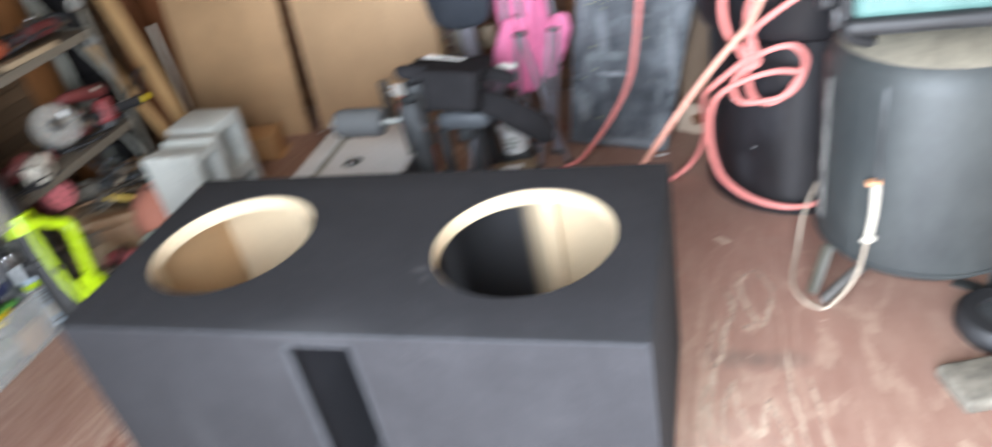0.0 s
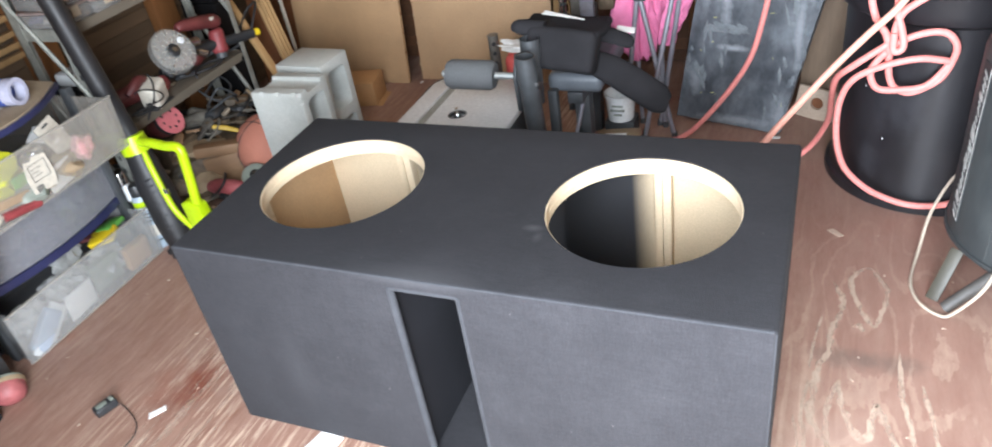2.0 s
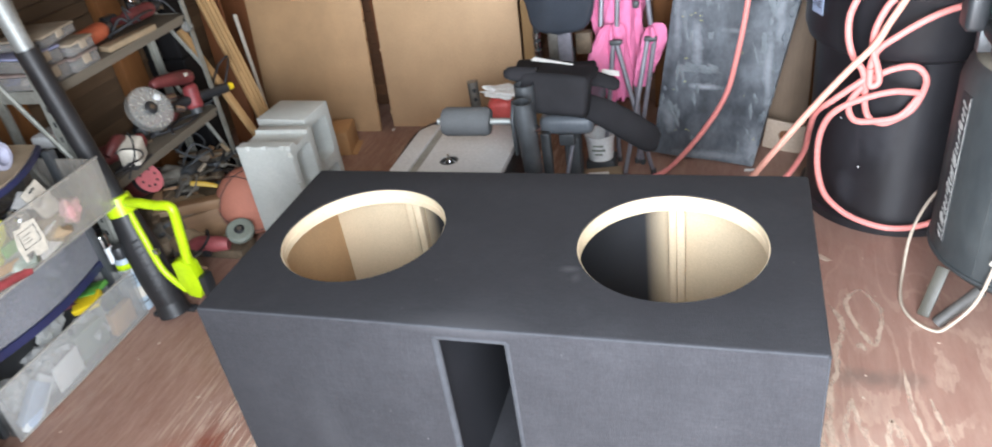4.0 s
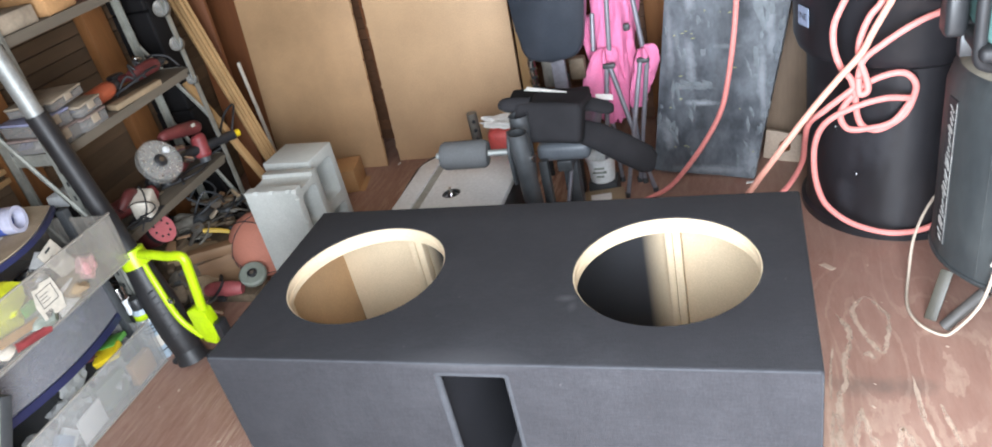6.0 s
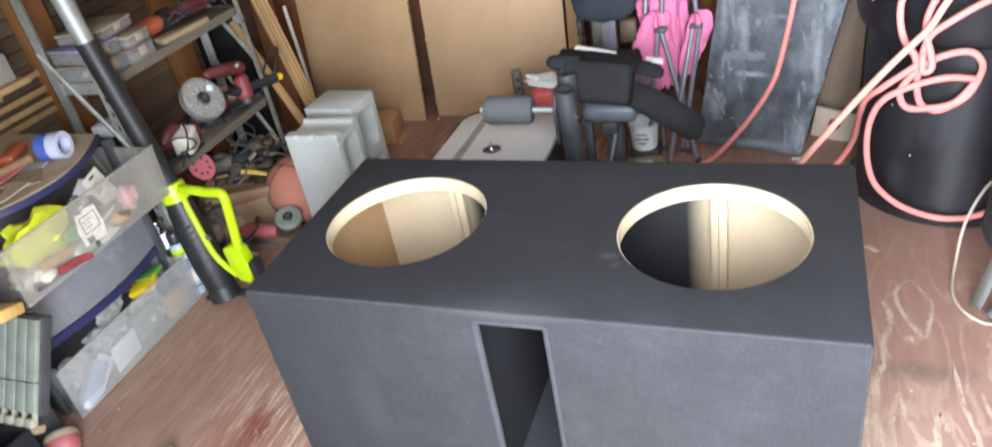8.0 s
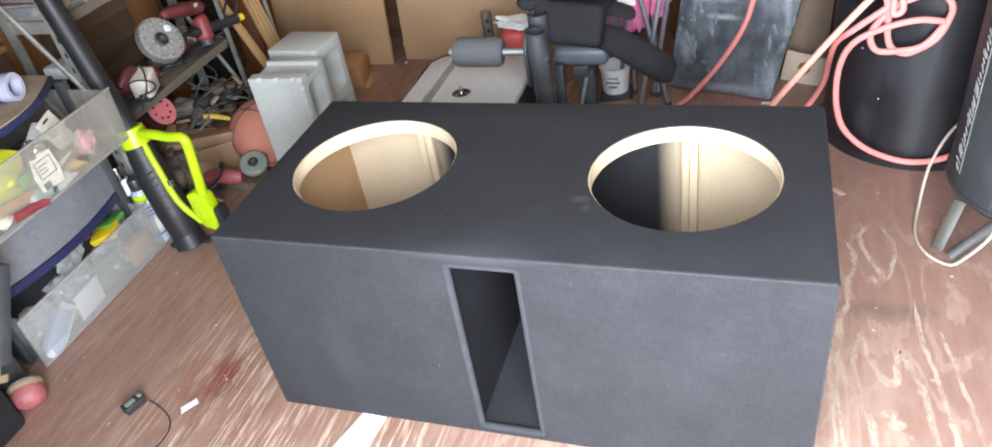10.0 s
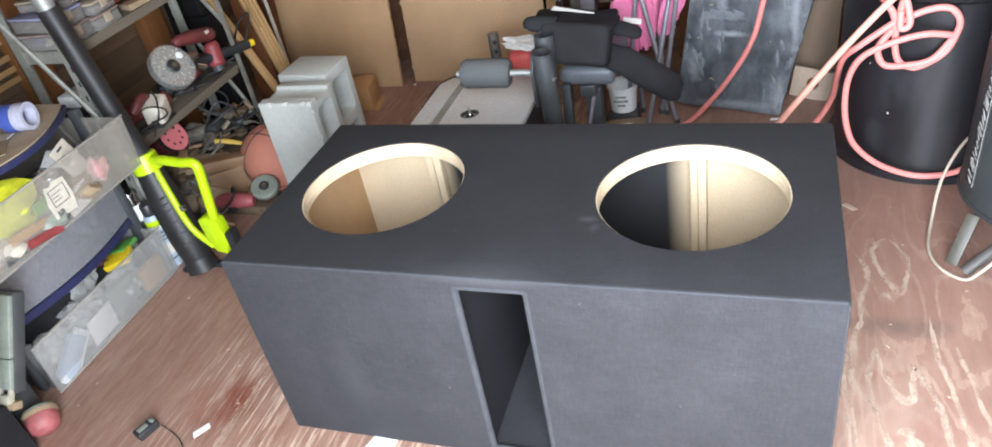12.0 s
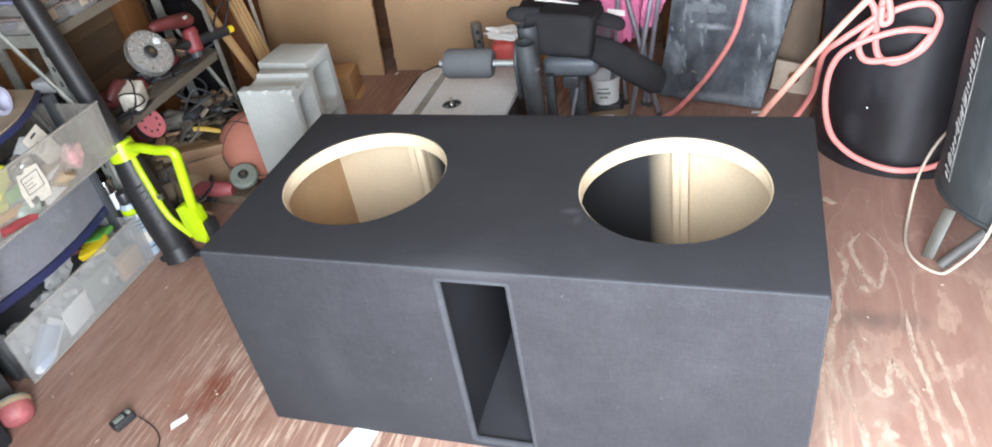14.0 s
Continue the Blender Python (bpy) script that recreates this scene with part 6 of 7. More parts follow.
part("stand", box(B(), (-0.86, -0.155, 0.0), (-0.71, -0.06, 0.150), 0.006), DARK, org)
solo("yellow_pad", box(B(), (-0.04, -0.04, 0), (0.04, 0.04, 0.03), 0.006), mat("tan_sponge", C(206, 164, 96), 0.9), "tan sponge on top of the organiser", "sponge", at=(-0.70, -0.055, 0.392), rot=(-20, 0, 15))
jar = thing("plastic_jar", (-0.660, -0.112, 0), "round grey jar with a pink base, lying tilted", "jar")
JM = Matrix.Translation((-0.660, -0.112, 0.043)) @ Matrix.Scale(0.74, 4) @ Vector((-0.42, 0.36, 0.40)).to_track_quat("Z", "Y").to_matrix().to_4x4()
part("jar_filling", lathe(B(), [(0, -0.058), (0.025, -0.056), (0.044, -0.045), (0.054, -0.024), (0.055, 0.005), (0.054, 0.008)], 32, JM), JARPINK, jar, "pink rounded base")
part("jar_body", lathe(B(), [(0.054, 0.008), (0.053, 0.02), (0.050, 0.032), (0.03, 0.04), (0, 0.042)], 32, JM), PADGREY, jar)
part("jar_rim", lathe(B(), [(0.050, 0.006), (0.057, 0.006), (0.057, 0.022), (0.050, 0.022)], 32, JM, close=True), KHAKI, jar)
tote = thing("tool_tote", (-0.78, -0.27, 0), "open black tool tote with yellow handled tools", "tool bag")
bm = box(B(), (-0.93, -0.42, 0.0), (-0.63, -0.168, 0.165), 0.01)
bm = cut(bm, box(B(), (-0.92, -0.41, 0.02), (-0.64, -0.178, 0.3)))
part("tote_body", bm, CLOTH, tote)
part("tool_handle", rod(B(), (-0.86, -0.24, 0.03), (-0.75, -0.20, 0.19), 0.012, n=12), YELLOW, tote)
part("tool_handle", rod(B(), (-0.80, -0.30, 0.03), (-0.72, -0.22, 0.17), 0.012, n=12), CREAM, tote)

# ---- clear bin on a narrow wall shelf over the cart ----
ledge = thing("wall_shelf", (-1.10, 0.44, 0.73), "narrow bare wood shelf fixed to the wall boards", "shelf")
part("shelf_board", box(B(), (X0 + 0.023, 0.33, 0.73), (-1.03, 0.56, 0.748), 0.002), PINE, ledge)
for y in (0.36, 0.53):
    part("bracket", box(B(), (X0 + 0.023, y - 0.008, 0.68), (X0 + 0.045, y + 0.008, 0.7295), 0.002), PINE, ledge)
bin_ = thing("clear_bin", (-1.10, 0.45, 0.7485), "clear plastic bin with reddish packets in it", "bin")
part("bin_wall", cut(box(B(), (-1.165, 0.37, 0.7485), (-1.04, 0.53, 0.83), 0.008), box(B(), (-1.161, 0.374, 0.7525), (-1.044, 0.526, 0.9))), CLEAR, bin_)
for k, (y, material) in enumerate(((0.40, TOOLRED), (0.45, CREAM), (0.50, KHAKI))):
    part("packet", box(B(), (-1.15, y - 0.018, 0.7535), (-1.055, y + 0.018, 0.835 + 0.008 * k), 0.004), material, bin_)

# ---- wooden strips leaning at the end of the shelf ----
def strip(name, a, b, w, t, material, label, group="leaning strips"):
    a, b = Vector(a), Vector(b)
    turn = (b - a).to_track_quat("Z", "Y").to_matrix().to_4x4()
    solo(name, box(B(), (-w / 2, -t / 2, 0), (w / 2, t / 2, (b - a).length), 0.0015), material, label, "wood strip", group, at=(0, 0, 0)).matrix_world = Matrix.Translation(a) @ turn
for k in range(4):
    strip("wood_strip", (-0.712 + 0.012 * k, 1.40 + 0.004 * k, 0.0), (-1.055 + 0.020 * k, 1.495 + 0.006 * (k % 2), 1.25), 0.011, 0.014, PINE, "thin pale pine strip leaning against the shelf")
strip("wood_strip", (-0.712, 1.425, 0.0), (-0.806, 1.445, 0.42), 0.040, 0.014, PINE, "short wide pine strip leaning beside thin ones")
strip("wood_strip", (-0.665, 1.33, 0.0), (-0.93, 1.34, 0.62), 0.028, 0.018, PINE, "short pine strip leaning against the shelf post")
strip("thin_dowel", (-0.90, 1.655, 0.0), (-0.912, 1.652, 0.572), 0.012, 0.012, CREAM, "thin whitewashed dowel leaning by the panel")
leaning("brown_plank", -1.02, -0.93, 1.56, 1.4, 0.02, 4, DARKPLY, "dark brown plank standing behind the strips", "board", rz=8)
solo("lilac_tin", box(B(), (-0.035, -0.05, 0), (0.035, 0.05, 0.16), 0.006), mat("lilac_card", C(164, 158, 190), 0.6), "pale lilac carton behind the blocks", "carton", at=(-0.60, 1.27, 0.13), rot=(0, 0, 8))
solo("wooden_crate", box(B(), (-0.05, -0.07, 0), (0.05, 0.07, 0.13), 0.003), BROWNBIT, "small wooden crate under the carton", "crate", at=(-0.60, 1.27, 0.0), rot=(0, 0, 8))

# ---- tools on the shelf ----
def grinder(at, rz, tilt, guard=True, material=PINKTOOL, label="faded red angle grinder with a clear round dust guard"):
    g = thing("angle_grinder", at, label, "power tool", rz=rz)
    M = pose(0, 0, 0.125, tilt, 0, 0) @ Matrix.Scale(0.86, 4)
    part("guard_rim", lathe(B(), [(0.080, -0.008), (0.088, -0.008), (0.088, 0.020), (0.080, 0.020)], 48, M, close=True), CLEARER, g, "clear plastic guard rim", local=True)
    part("guard_face", lathe(B(), [(0.022, 0.018), (0.084, 0.018), (0.084, 0.022), (0.022, 0.022)], 48, M, close=True), CLEARER, g, "clear plastic guard face", local=True)
    part("disc", lathe(B(), [(0.016, 0.006), (0.078, 0.006), (0.078, 0.011), (0.016, 0.011)], 40, M, close=True), SPECK, g, "scratched cloudy inner disc", local=True)
    part("hub_ring", lathe(B(), [(0, 0.0), (0.026, 0.0), (0.026, 0.022), (0.019, 0.027), (0.0, 0.027)], 24, M), PLASTIC, g, local=True)
    part("spindle", rod(B(), M @ Vector((0, 0, -0.04)), M @ Vector((0, 0, 0.031)), 0.009, n=6), GRIME, g, local=True)
    for k in range(10):
        a = 2 * math.pi * k / 10 + 0.2
        part("rim_screw", rod(B(), M @ Vector((0.071 * math.cos(a), 0.071 * math.sin(a), 0.021)), M @ Vector((0.071 * math.cos(a), 0.071 * math.sin(a), 0.026)), 0.0026, n=8), CHROME, g, local=True)
    for k in range(30):
        a = 2 * math.pi * k / 30
        r0, r1 = ((0.068, 0.082), (0.058, 0.080), (0.034, 0.050))[k % 3]
        part("guard_rib", rod(B(), M @ Vector((r0 * math.cos(a), r0 * math.sin(a), 0.0225)), M @ Vector((r1 * math.cos(a), r1 * math.sin(a), 0.0225)), 0.0008, n=6), CREAM, g, local=True)
    part("guard_patch", lump(B(), (0, 0, 0), (0.016, 0.013, 0.002), 4, 0.4, 2, M @ Matrix.Translation((0.052, 0.022, 0.0235))), WHITE, g, "worn white patch on the guard", local=True)
    part("gear_case", sweep(B(), [M @ Vector((0.0, 0, -0.02)), M @ Vector((0.0, 0.0, -0.06))], [0.03, 0.026], 18, 4), WORNSTEEL, g, local=True)
    part("motor_body", sweep(B(), [(-0.865, 1.035, 0.530), (-0.862, 1.060, 0.532), (-0.858, 1.13, 0.516), (-0.855, 1.20, 0.496), (-0.853, 1.222, 0.488)], [0.012, 0.019, 0.024, 0.026, 0.015], 18, 5), material, g, "dark red motor body")
    part("rating_plate", box(B(), (-0.835, 1.165, 0.510), (-0.829, 1.182, 0.521), 0.001), CREAM, g, "small white label")
    part("gear_head", sweep(B(), [(-0.848, 1.185, 0.472), (-0.845, 1.183, 0.460), (-0.838, 1.172, 0.425), (-0.834, 1.166, 0.402), (-0.832, 1.163, 0.392)], [0.018, 0.027, 0.028, 0.029, 0.022], 20, 5), TOOLRED, g, "pinkish red gear head")
    part("head_cap", rod(B(), (-0.832, 1.163, 0.396), (-0.829, 1.158, 0.376), 0.021, n=18), DARK, g)
    part("nose", sweep(B(), [(-0.86, 0.90, 0.40), (-0.85, 0.87, 0.395), (-0.84, 0.845, 0.385)], [0.018, 0.022, 0.016], 16, 4), TOOLRED, g, "pinkish red handle end")
    part("dust_port", rod(B(), M @ Vector((0.085, 0.0, 0.005)), M @ Vector((0.125, -0.01, 0.005)), 0.017, n=18), CHROME, g, "bright metal spout", local=True)
    part("spout_tip", rod(B(), M @ Vector((0.09, -0.045, 0.01)), M @ Vector((0.118, -0.068, 0.01)), 0.012, n=14), CHROME, g, local=True)
    return g


def cord(points, r=0.004, label="black power cord hanging in loops", material=RUBBER):
    return solo("extension_cord", sweep(B(), points, r, 8, 6), material, label, "cord", "cords")


# the guard faces the camera: its axis points out of the shelf and up
g = grinder((-0.835, 0.953, 0.358), 84, 58)


def drill(at, rz, material, label, s=1.0, rx=0, ry=0):
    d = thing("power_drill", at, label, "power tool", "tools on the shelf", rz=rz, rx=rx, ry=ry)
    part("body", sweep(B(), [(-0.09 * s, 0, 0.05 * s), (-0.06 * s, 0, 0.05 * s), (0.05 * s, 0, 0.05 * s), (0.08 * s, 0, 0.05 * s)], [0.022 * s, 0.034 * s, 0.034 * s, 0.024 * s], 16, 5), material, d, local=True)
    part("chuck", sweep(B(), [(0.08 * s, 0, 0.05 * s), (0.11 * s, 0, 0.05 * s), (0.13 * s, 0, 0.05 * s)], [0.022 * s, 0.02 * s, 0.01 * s], 14, 4), PLASTIC, d, local=True)
    part("grip", sweep(B(), [(-0.04 * s, 0, 0.045 * s), (-0.05 * s, 0.06 * s, 0.035 * s), (-0.065 * s, 0.11 * s, 0.03 * s)], 0.02 * s, 12, 5), material, d, local=True)
    part("base", box(B(), (-0.105 * s, 0.10 * s, 0.005), (-0.03 * s, 0.15 * s, 0.06 * s), 0.008), PLASTIC, d, local=True)
    return d


drill((-0.90, 1.13, 0.366), 110, PINKTOOL, "faded red power drill lying on the shelf", 0.8)
drill((-0.90, 0.76, 0.366), 70, PINKTOOL, "faded red power sander lying on the shelf", 0.9)
drill((-0.88, 1.12, 0.716), 82, PINKTOOL, "faded red rotary tool on the upper shelf", 0.72)
drill((-0.88, 0.895, 0.716), 96, ORANGE, "orange drill on the upper shelf", 0.8)
sander_b = thing("palm_sander", (-0.83, 0.80, 0.366), "dirty white and red palm sander lying on the shelf", "power tool", "tools on the shelf", rz=10)
part("shell", box(B(), (-0.030, -0.038, 0.0), (0.032, 0.042, 0.078), 0.011, pose(0, 0.012, 0.004, 14, 10, 8), 4), CREAM, sander_b, "dirty white shell", local=True)
part("top_grip", sweep(B(), [(-0.02, -0.075, 0.070), (-0.01, -0.045, 0.088), (-0.008, -0.015, 0.096), (-0.008, 0.015, 0.088)], [0.012, 0.017, 0.017, 0.010], 14, 5), PINKTOOL, sander_b, "faded red grip", local=True)
part("side_knob", sweep(B(), [(0.0, 0.05, 0.050), (0.0, 0.078, 0.055), (0.0, 0.092, 0.048)], [0.012, 0.016, 0.010], 14, 4), TOOLRED, sander_b, local=True)
part("base_plate", box(B(), (-0.04, -0.045, 0.0), (0.04, 0.055, 0.006), 0.002), RUBBER, sander_b, local=True)
cord([(-0.782, 0.778, 0.488), (-0.782, 0.785, 0.463), (-0.782, 0.78, 0.438), (-0.782, 0.766, 0.408), (-0.782, 0.735, 0.382), (-0.782, 0.714, 0.361)], 0.0028)
cord([(-0.778, 0.7, 0.457), (-0.778, 0.729, 0.456), (-0.778, 0.766, 0.439), (-0.778, 0.795, 0.417), (-0.778, 0.798, 0.398), (-0.778, 0.768, 0.396), (-0.778, 0.726, 0.408)], 0.0026)
solo("torch_tool", rod(B(), (-0.87, 1.08, 0.435), (-0.785, 1.30, 0.412), 0.018, n=16), PLASTIC, "long black tool lying across the shelf end", "tool")
solo("yellow_grip", rod(B(), (-0.785, 1.302, 0.4118), (-0.778, 1.322, 0.4098), 0.013, n=16), YELLOW, "yellow tool grip at the end of the shelf", "tool grip")


cord([(-0.86, 1.22, 0.37), (-0.80, 1.28, 0.40), (-0.78, 1.33, 0.47), (-0.80, 1.38, 0.50), (-0.84, 1.36, 0.47), (-0.83, 1.28, 0.42)])
cord([(-0.84, 0.70, 0.375), (-0.82, 0.76, 0.38), (-0.81, 0.80, 0.376), (-0.805, 0.75, 0.374), (-0.82, 0.71, 0.374)])
cord([(-0.90, 1.0, 0.08), (-0.82, 1.08, 0.15), (-0.80, 1.18, 0.2), (-0.86, 1.24, 0.18), (-0.90, 1.14, 0.12), (-0.82, 1.05, 0.07)])
cord([(-0.94, 0.95, 0.712), (-0.86, 1.0, 0.74), (-0.83, 1.08, 0.76), (-0.86, 1.16, 0.745), (-0.93, 1.2, 0.712)])

# upper shelf: boxes and packs
r7 = random.Random(12)
for k, (x, y, z, sx, sy, sz, material, label) in enumerate((
        (-0.90, 0.70, 1.031, 0.08, 0.07, 0.05, DUSTYPACK, "dusty pale box on a high shelf"),
        (-0.90, 0.86, 1.031, 0.08, 0.06, 0.07, CARD, "cardboard box on a high shelf"),
        (-0.90, 1.05, 1.031, 0.08, 0.08, 0.05, ORANGE, "orange tool case on a high shelf"))):
    solo("pack", box(B(), (-sx, -sy, 0), (sx, sy, sz), 0.004), material, label, "pack", "packs on the shelf", at=(x, y, z), rot=(0, 0, r7.uniform(-14, 14)))
def parts_case(at, size, rz, lid, label, fill):
    """A flat clear case with a lid, cells and small hardware showing through."""
    c = thing("parts_case", at, label, "case", "cases on the shelf", rz=rz)
    w, d, h = size
    body = cut(box(B(), (-w / 2, -d / 2, 0), (w / 2, d / 2, h), 0.004), box(B(), (-w / 2 + 0.003, -d / 2 + 0.003, 0.003), (w / 2 - 0.003, d / 2 - 0.003, h - 0.003)))
    part("case_body", body, DUSTYCLEAR, c, "cloudy clear plastic body", local=True)
    part("lid", box(B(), (-w / 2 - 0.002, -d / 2 - 0.002, h + 0.0005), (w / 2 + 0.002, d / 2 + 0.002, h + 0.008), 0.003), lid, c, local=True)
    for k in range(3):
        x = -w / 2 + w * (k + 0.5) / 3
        part("filling", lump(B(), (x, 0, h * 0.42), (w * 0.14, d * 0.36, h * 0.34), k + fill * 7, 0.5, 2), (DARK, BLUE, CREAM, ORANGE, PADGREY, GRIME)[(k + fill) % 6], c, "small hardware inside", local=True)
    part("latch", box(B(), (w / 2 - 0.001, -0.015, h * 0.4), (w / 2 + 0.004, 0.015, h + 0.006), 0.002), DUSTYPACK, c, local=True)
    return c


parts_case((-0.89, 0.650, 0.706), (0.165, 0.115, 0.040), 4, GRIMYLID, "clear plastic parts case with a dusty lid on the shelf", 1)
parts_case((-0.89, 0.652, 0.7555), (0.160, 0.110, 0.036), -3, LILAC, "clear plastic parts case with a lilac lid, stacked", 4)
parts_case((-0.885, 0.768, 0.706), (0.165, 0.105, 0.034), 2, GRIMYLID, "clear parts case with a grimy lid on the shelf", 2)
parts_case((-0.885, 0.772, 0.7495), (0.160, 0.100, 0.028), 6, DUSTYPACK, "clear parts case with a whitish lid, stacked", 0)
parts_case((-0.89, 0.715, 0.8025), (0.150, 0.150, 0.024), 10, DUSTYPACK, "flat clear case with a dusty brown lid, on two others", 3)
solo("wood_offcut", prism(B(), [(-0.11, -0.022), (0.10, -0.030), (0.11, 0.0), (-0.10, 0.030)], 0, 0.018, bevel=0.002), KHAKI, "dusty wood offcut at the shelf edge", "offcut", at=(-0.832, 0.985, 0.7065), rot=(0, 0, 88))
cord([(-0.90, 0.98, 0.716), (-0.87, 1.02, 0.765), (-0.85, 1.04, 0.74), (-0.88, 1.06, 0.79), (-0.86, 1.09, 0.735), (-0.89, 1.10, 0.79), (-0.86, 1.14, 0.74), (-0.90, 1.18, 0.775), (-0.86, 1.22, 0.76), (-0.84, 1.24, 0.715)], 0.0038)
for x, y, z, r in ((-0.90, 1.125, 0.790, 0.011), (-0.88, 1.205, 0.742, 0.013)):
    lamp_bulb = thing("light_bulb", (x, y, z - r), "small clear light bulb lying on the upper shelf", "bulb", "bulbs on the shelf")
    bm = B()
    bmesh.ops.create_uvsphere(bm, u_segments=20, v_segments=12, radius=r, matrix=Matrix.Translation((x, y, z)))
    part("glass", bm, CHROME, lamp_bulb)
    part("screw_base", rod(B(), (x, y + r * 0.8, z - 0.002), (x, y + r * 2.2, z - 0.008), r * 0.5, n=12), GRIME, lamp_bulb)
# black tool case with a white tray, at the near end of the middle shelf
tool_case = thing("tool_case", (-0.93, 0.66, 0.366), "black tool case with a white tray on its lid", "case")
part("case_body", box(B(), (-0.985, 0.600, 0.366), (-0.885, 0.720, 0.520), 0.012, segments=3), CASE, tool_case)
part("handle", sweep(B(), [(-0.883, 0.625, 0.47), (-0.868, 0.635, 0.475), (-0.866, 0.66, 0.476), (-0.868, 0.685, 0.475), (-0.883, 0.695, 0.47)], 0.006, 10, 5), RUBBER, tool_case)
part("green_line", box(B(), (-0.8845, 0.615, 0.43), (-0.8835, 0.705, 0.434)), GREEN, tool_case, "thin green line")
part("tray", prism(B(), [(-0.960, 0.604), (-0.884, 0.606), (-0.882, 0.712), (-0.958, 0.714)], 0.5205, 0.560, bevel=0.010), WHITE, tool_case, "white plastic tray")

for z, r in ((0.915, 0.031), (0.79, 0.026), (0.66, 0.020)):
    lens = thing("work_light", (SX1 - 0.01, SY1, z), "small round clear work light clipped to the rack post", "lamp", "lights on the post")
    m = pose(SX1 - 0.012, SY1 - 0.012, z) @ pose(0, 0, 0, 62, 0, 12)
    part("bowl", lathe(B(), [(r * 0.35, -0.03), (r * 0.9, -0.01), (r, 0.006), (r * 0.85, 0.004), (r * 0.3, -0.02)], 28, m, close=True), WORNSTEEL, lens)
    part("glass", lathe(B(), [(0, 0.008), (r * 0.9, 0.006), (r * 0.9, 0.003), (0, 0.004)], 28, m), CLEARER, lens)
    part("clip", rod(B(), m @ Vector((0, 0, -0.03)), (SX1 - 0.006, SY1 - 0.004, z), 0.006, n=8), PLASTIC, lens)

for k in range(12):
    x, y, s = r7.uniform(-0.97, -0.86), r7.uniform(0.66, 1.23), r7.uniform(0.008, 0.015)
    solo("small_part", lump(B(), (0, 0, s * 0.7), (s * r7.uniform(1.0, 2.2), s, s * 0.8), k + 300, 0.3, 2), (GRIME, PLASTIC, DARK, RUBBER, PINKTOOL, GRIME)[k % 6], "small loose tool part on the shelf", "tool part", "small parts on the shelf", at=(x, y, 0.366), rot=(0, 0, r7.uniform(0, 180)), angle=80)
cord([(-0.90, 0.98, 0.37), (-0.84, 1.04, 0.373), (-0.815, 1.10, 0.374), (-0.83, 1.16, 0.373), (-0.87, 1.12, 0.372), (-0.86, 1.05, 0.376), (-0.82, 1.0, 0.373)])

# black case behind the far post
for z, h, w in ((0.0, 0.50, 0.085), (0.5005, 0.62, 0.082)):
    case = thing("black_case", (-1.065, 1.41, z), "tall black plastic case at the end of the rack" if z == 0 else "black plastic case stacked on another", "case")
    part("case_body", box(B(), (-w, -0.05, 0), (w, 0.05, h * 0.62), 0.010, segments=3), CASE, case, local=True)
    part("lid", box(B(), (-w, -0.05, h * 0.625), (w, 0.05, h), 0.010, segments=3), CASE, case, local=True)
    for y in (-0.025, 0.025):
        part("latch", box(B(), (w - 0.002, y - 0.010, h * 0.57), (w + 0.004, y + 0.010, h * 0.67), 0.002), CASE, case, local=True)

# ---- clutter on the floor under and before the rack ----
sander = thing("orbital_sander", (-0.87, 0.855, 0.06), "random orbital sander with a pink sanding disc", "power tool")
m = Matrix.Translation((-0.835, 0.828, 0.295)) @ Matrix.Scale(0.82, 4) @ pose(0, 0, 0, 0, 62, 0) @ pose(0, 0, 0, 0, 0, 0)
part("sanding_disc", lathe(B(), [(0, 0.0), (0.060, 0.0), (0.062, 0.004), (0, 0.004)], 40, m @ Matrix.Translation((0, 0, 0.012))), DISC, sander, "pink sanding disc with dust holes")
for k in range(8):
    a = 2 * math.pi * k / 8
    part("dust_hole", rod(B(), m @ Vector((0.036 * math.cos(a), 0.036 * math.sin(a), 0.0162)), m @ Vector((0.036 * math.cos(a), 0.036 * math.sin(a), 0.0172)), 0.0048, n=10), RUBBER, sander)
part("pad", lathe(B(), [(0, -0.016), (0.055, -0.016), (0.06, 0.011), (0, 0.011)], 36, m), RUBBER, sander)
part("body", sweep(B(), [m @ Vector((0, 0, -0.015)), m @ Vector((0, 0, -0.06)), m @ Vector((0, 0, -0.11))], [0.045, 0.042, 0.03], 20, 5), PINKTOOL, sander)
part("rest", box(B(), (-0.98, 0.78, 0.061), (-0.84, 0.93, 0.20), 0.01), GRIME, sander)
red_saw = thing("circular_saw", (-0.66, 0.86, 0), "red power tool with a grey round wheel on the floor", "power tool")
part("body", sweep(B(), [(-0.735, 0.80, 0.06), (-0.70, 0.80, 0.065), (-0.64, 0.805, 0.065), (-0.60, 0.815, 0.06)], [0.018, 0.027, 0.027, 0.02], 18, 6), mat("faded_pink_red_tool", C(150, 76, 78), 0.5, var=0.25, scale=14), red_saw)
m = Matrix.Translation((-0.560, 0.842, 0.095)) @ Vector((0.25, -0.40, 0.88)).to_track_quat("Z", "Y").to_matrix().to_4x4() @ Matrix.Scale(0.92, 4)
part("wheel", lathe(B(), [(0, -0.015), (0.045, -0.015), (0.05, -0.008), (0.05, 0.008), (0.044, 0.014), (0.02, 0.014), (0.018, 0.006), (0, 0.006)], 36, m), PADGREY, red_saw, "grey buffing wheel")
part("arbor", rod(B(), m @ Vector((0, 0, 0.0)), m @ Vector((0, 0, 0.02)), 0.009, n=6), CHROME, red_saw)
part("wheel_boss", lathe(B(), [(0, 0.008), (0.016, 0.008), (0.018, 0.015), (0.010, 0.019), (0, 0.019)], 20, m), RUBBER, red_saw)
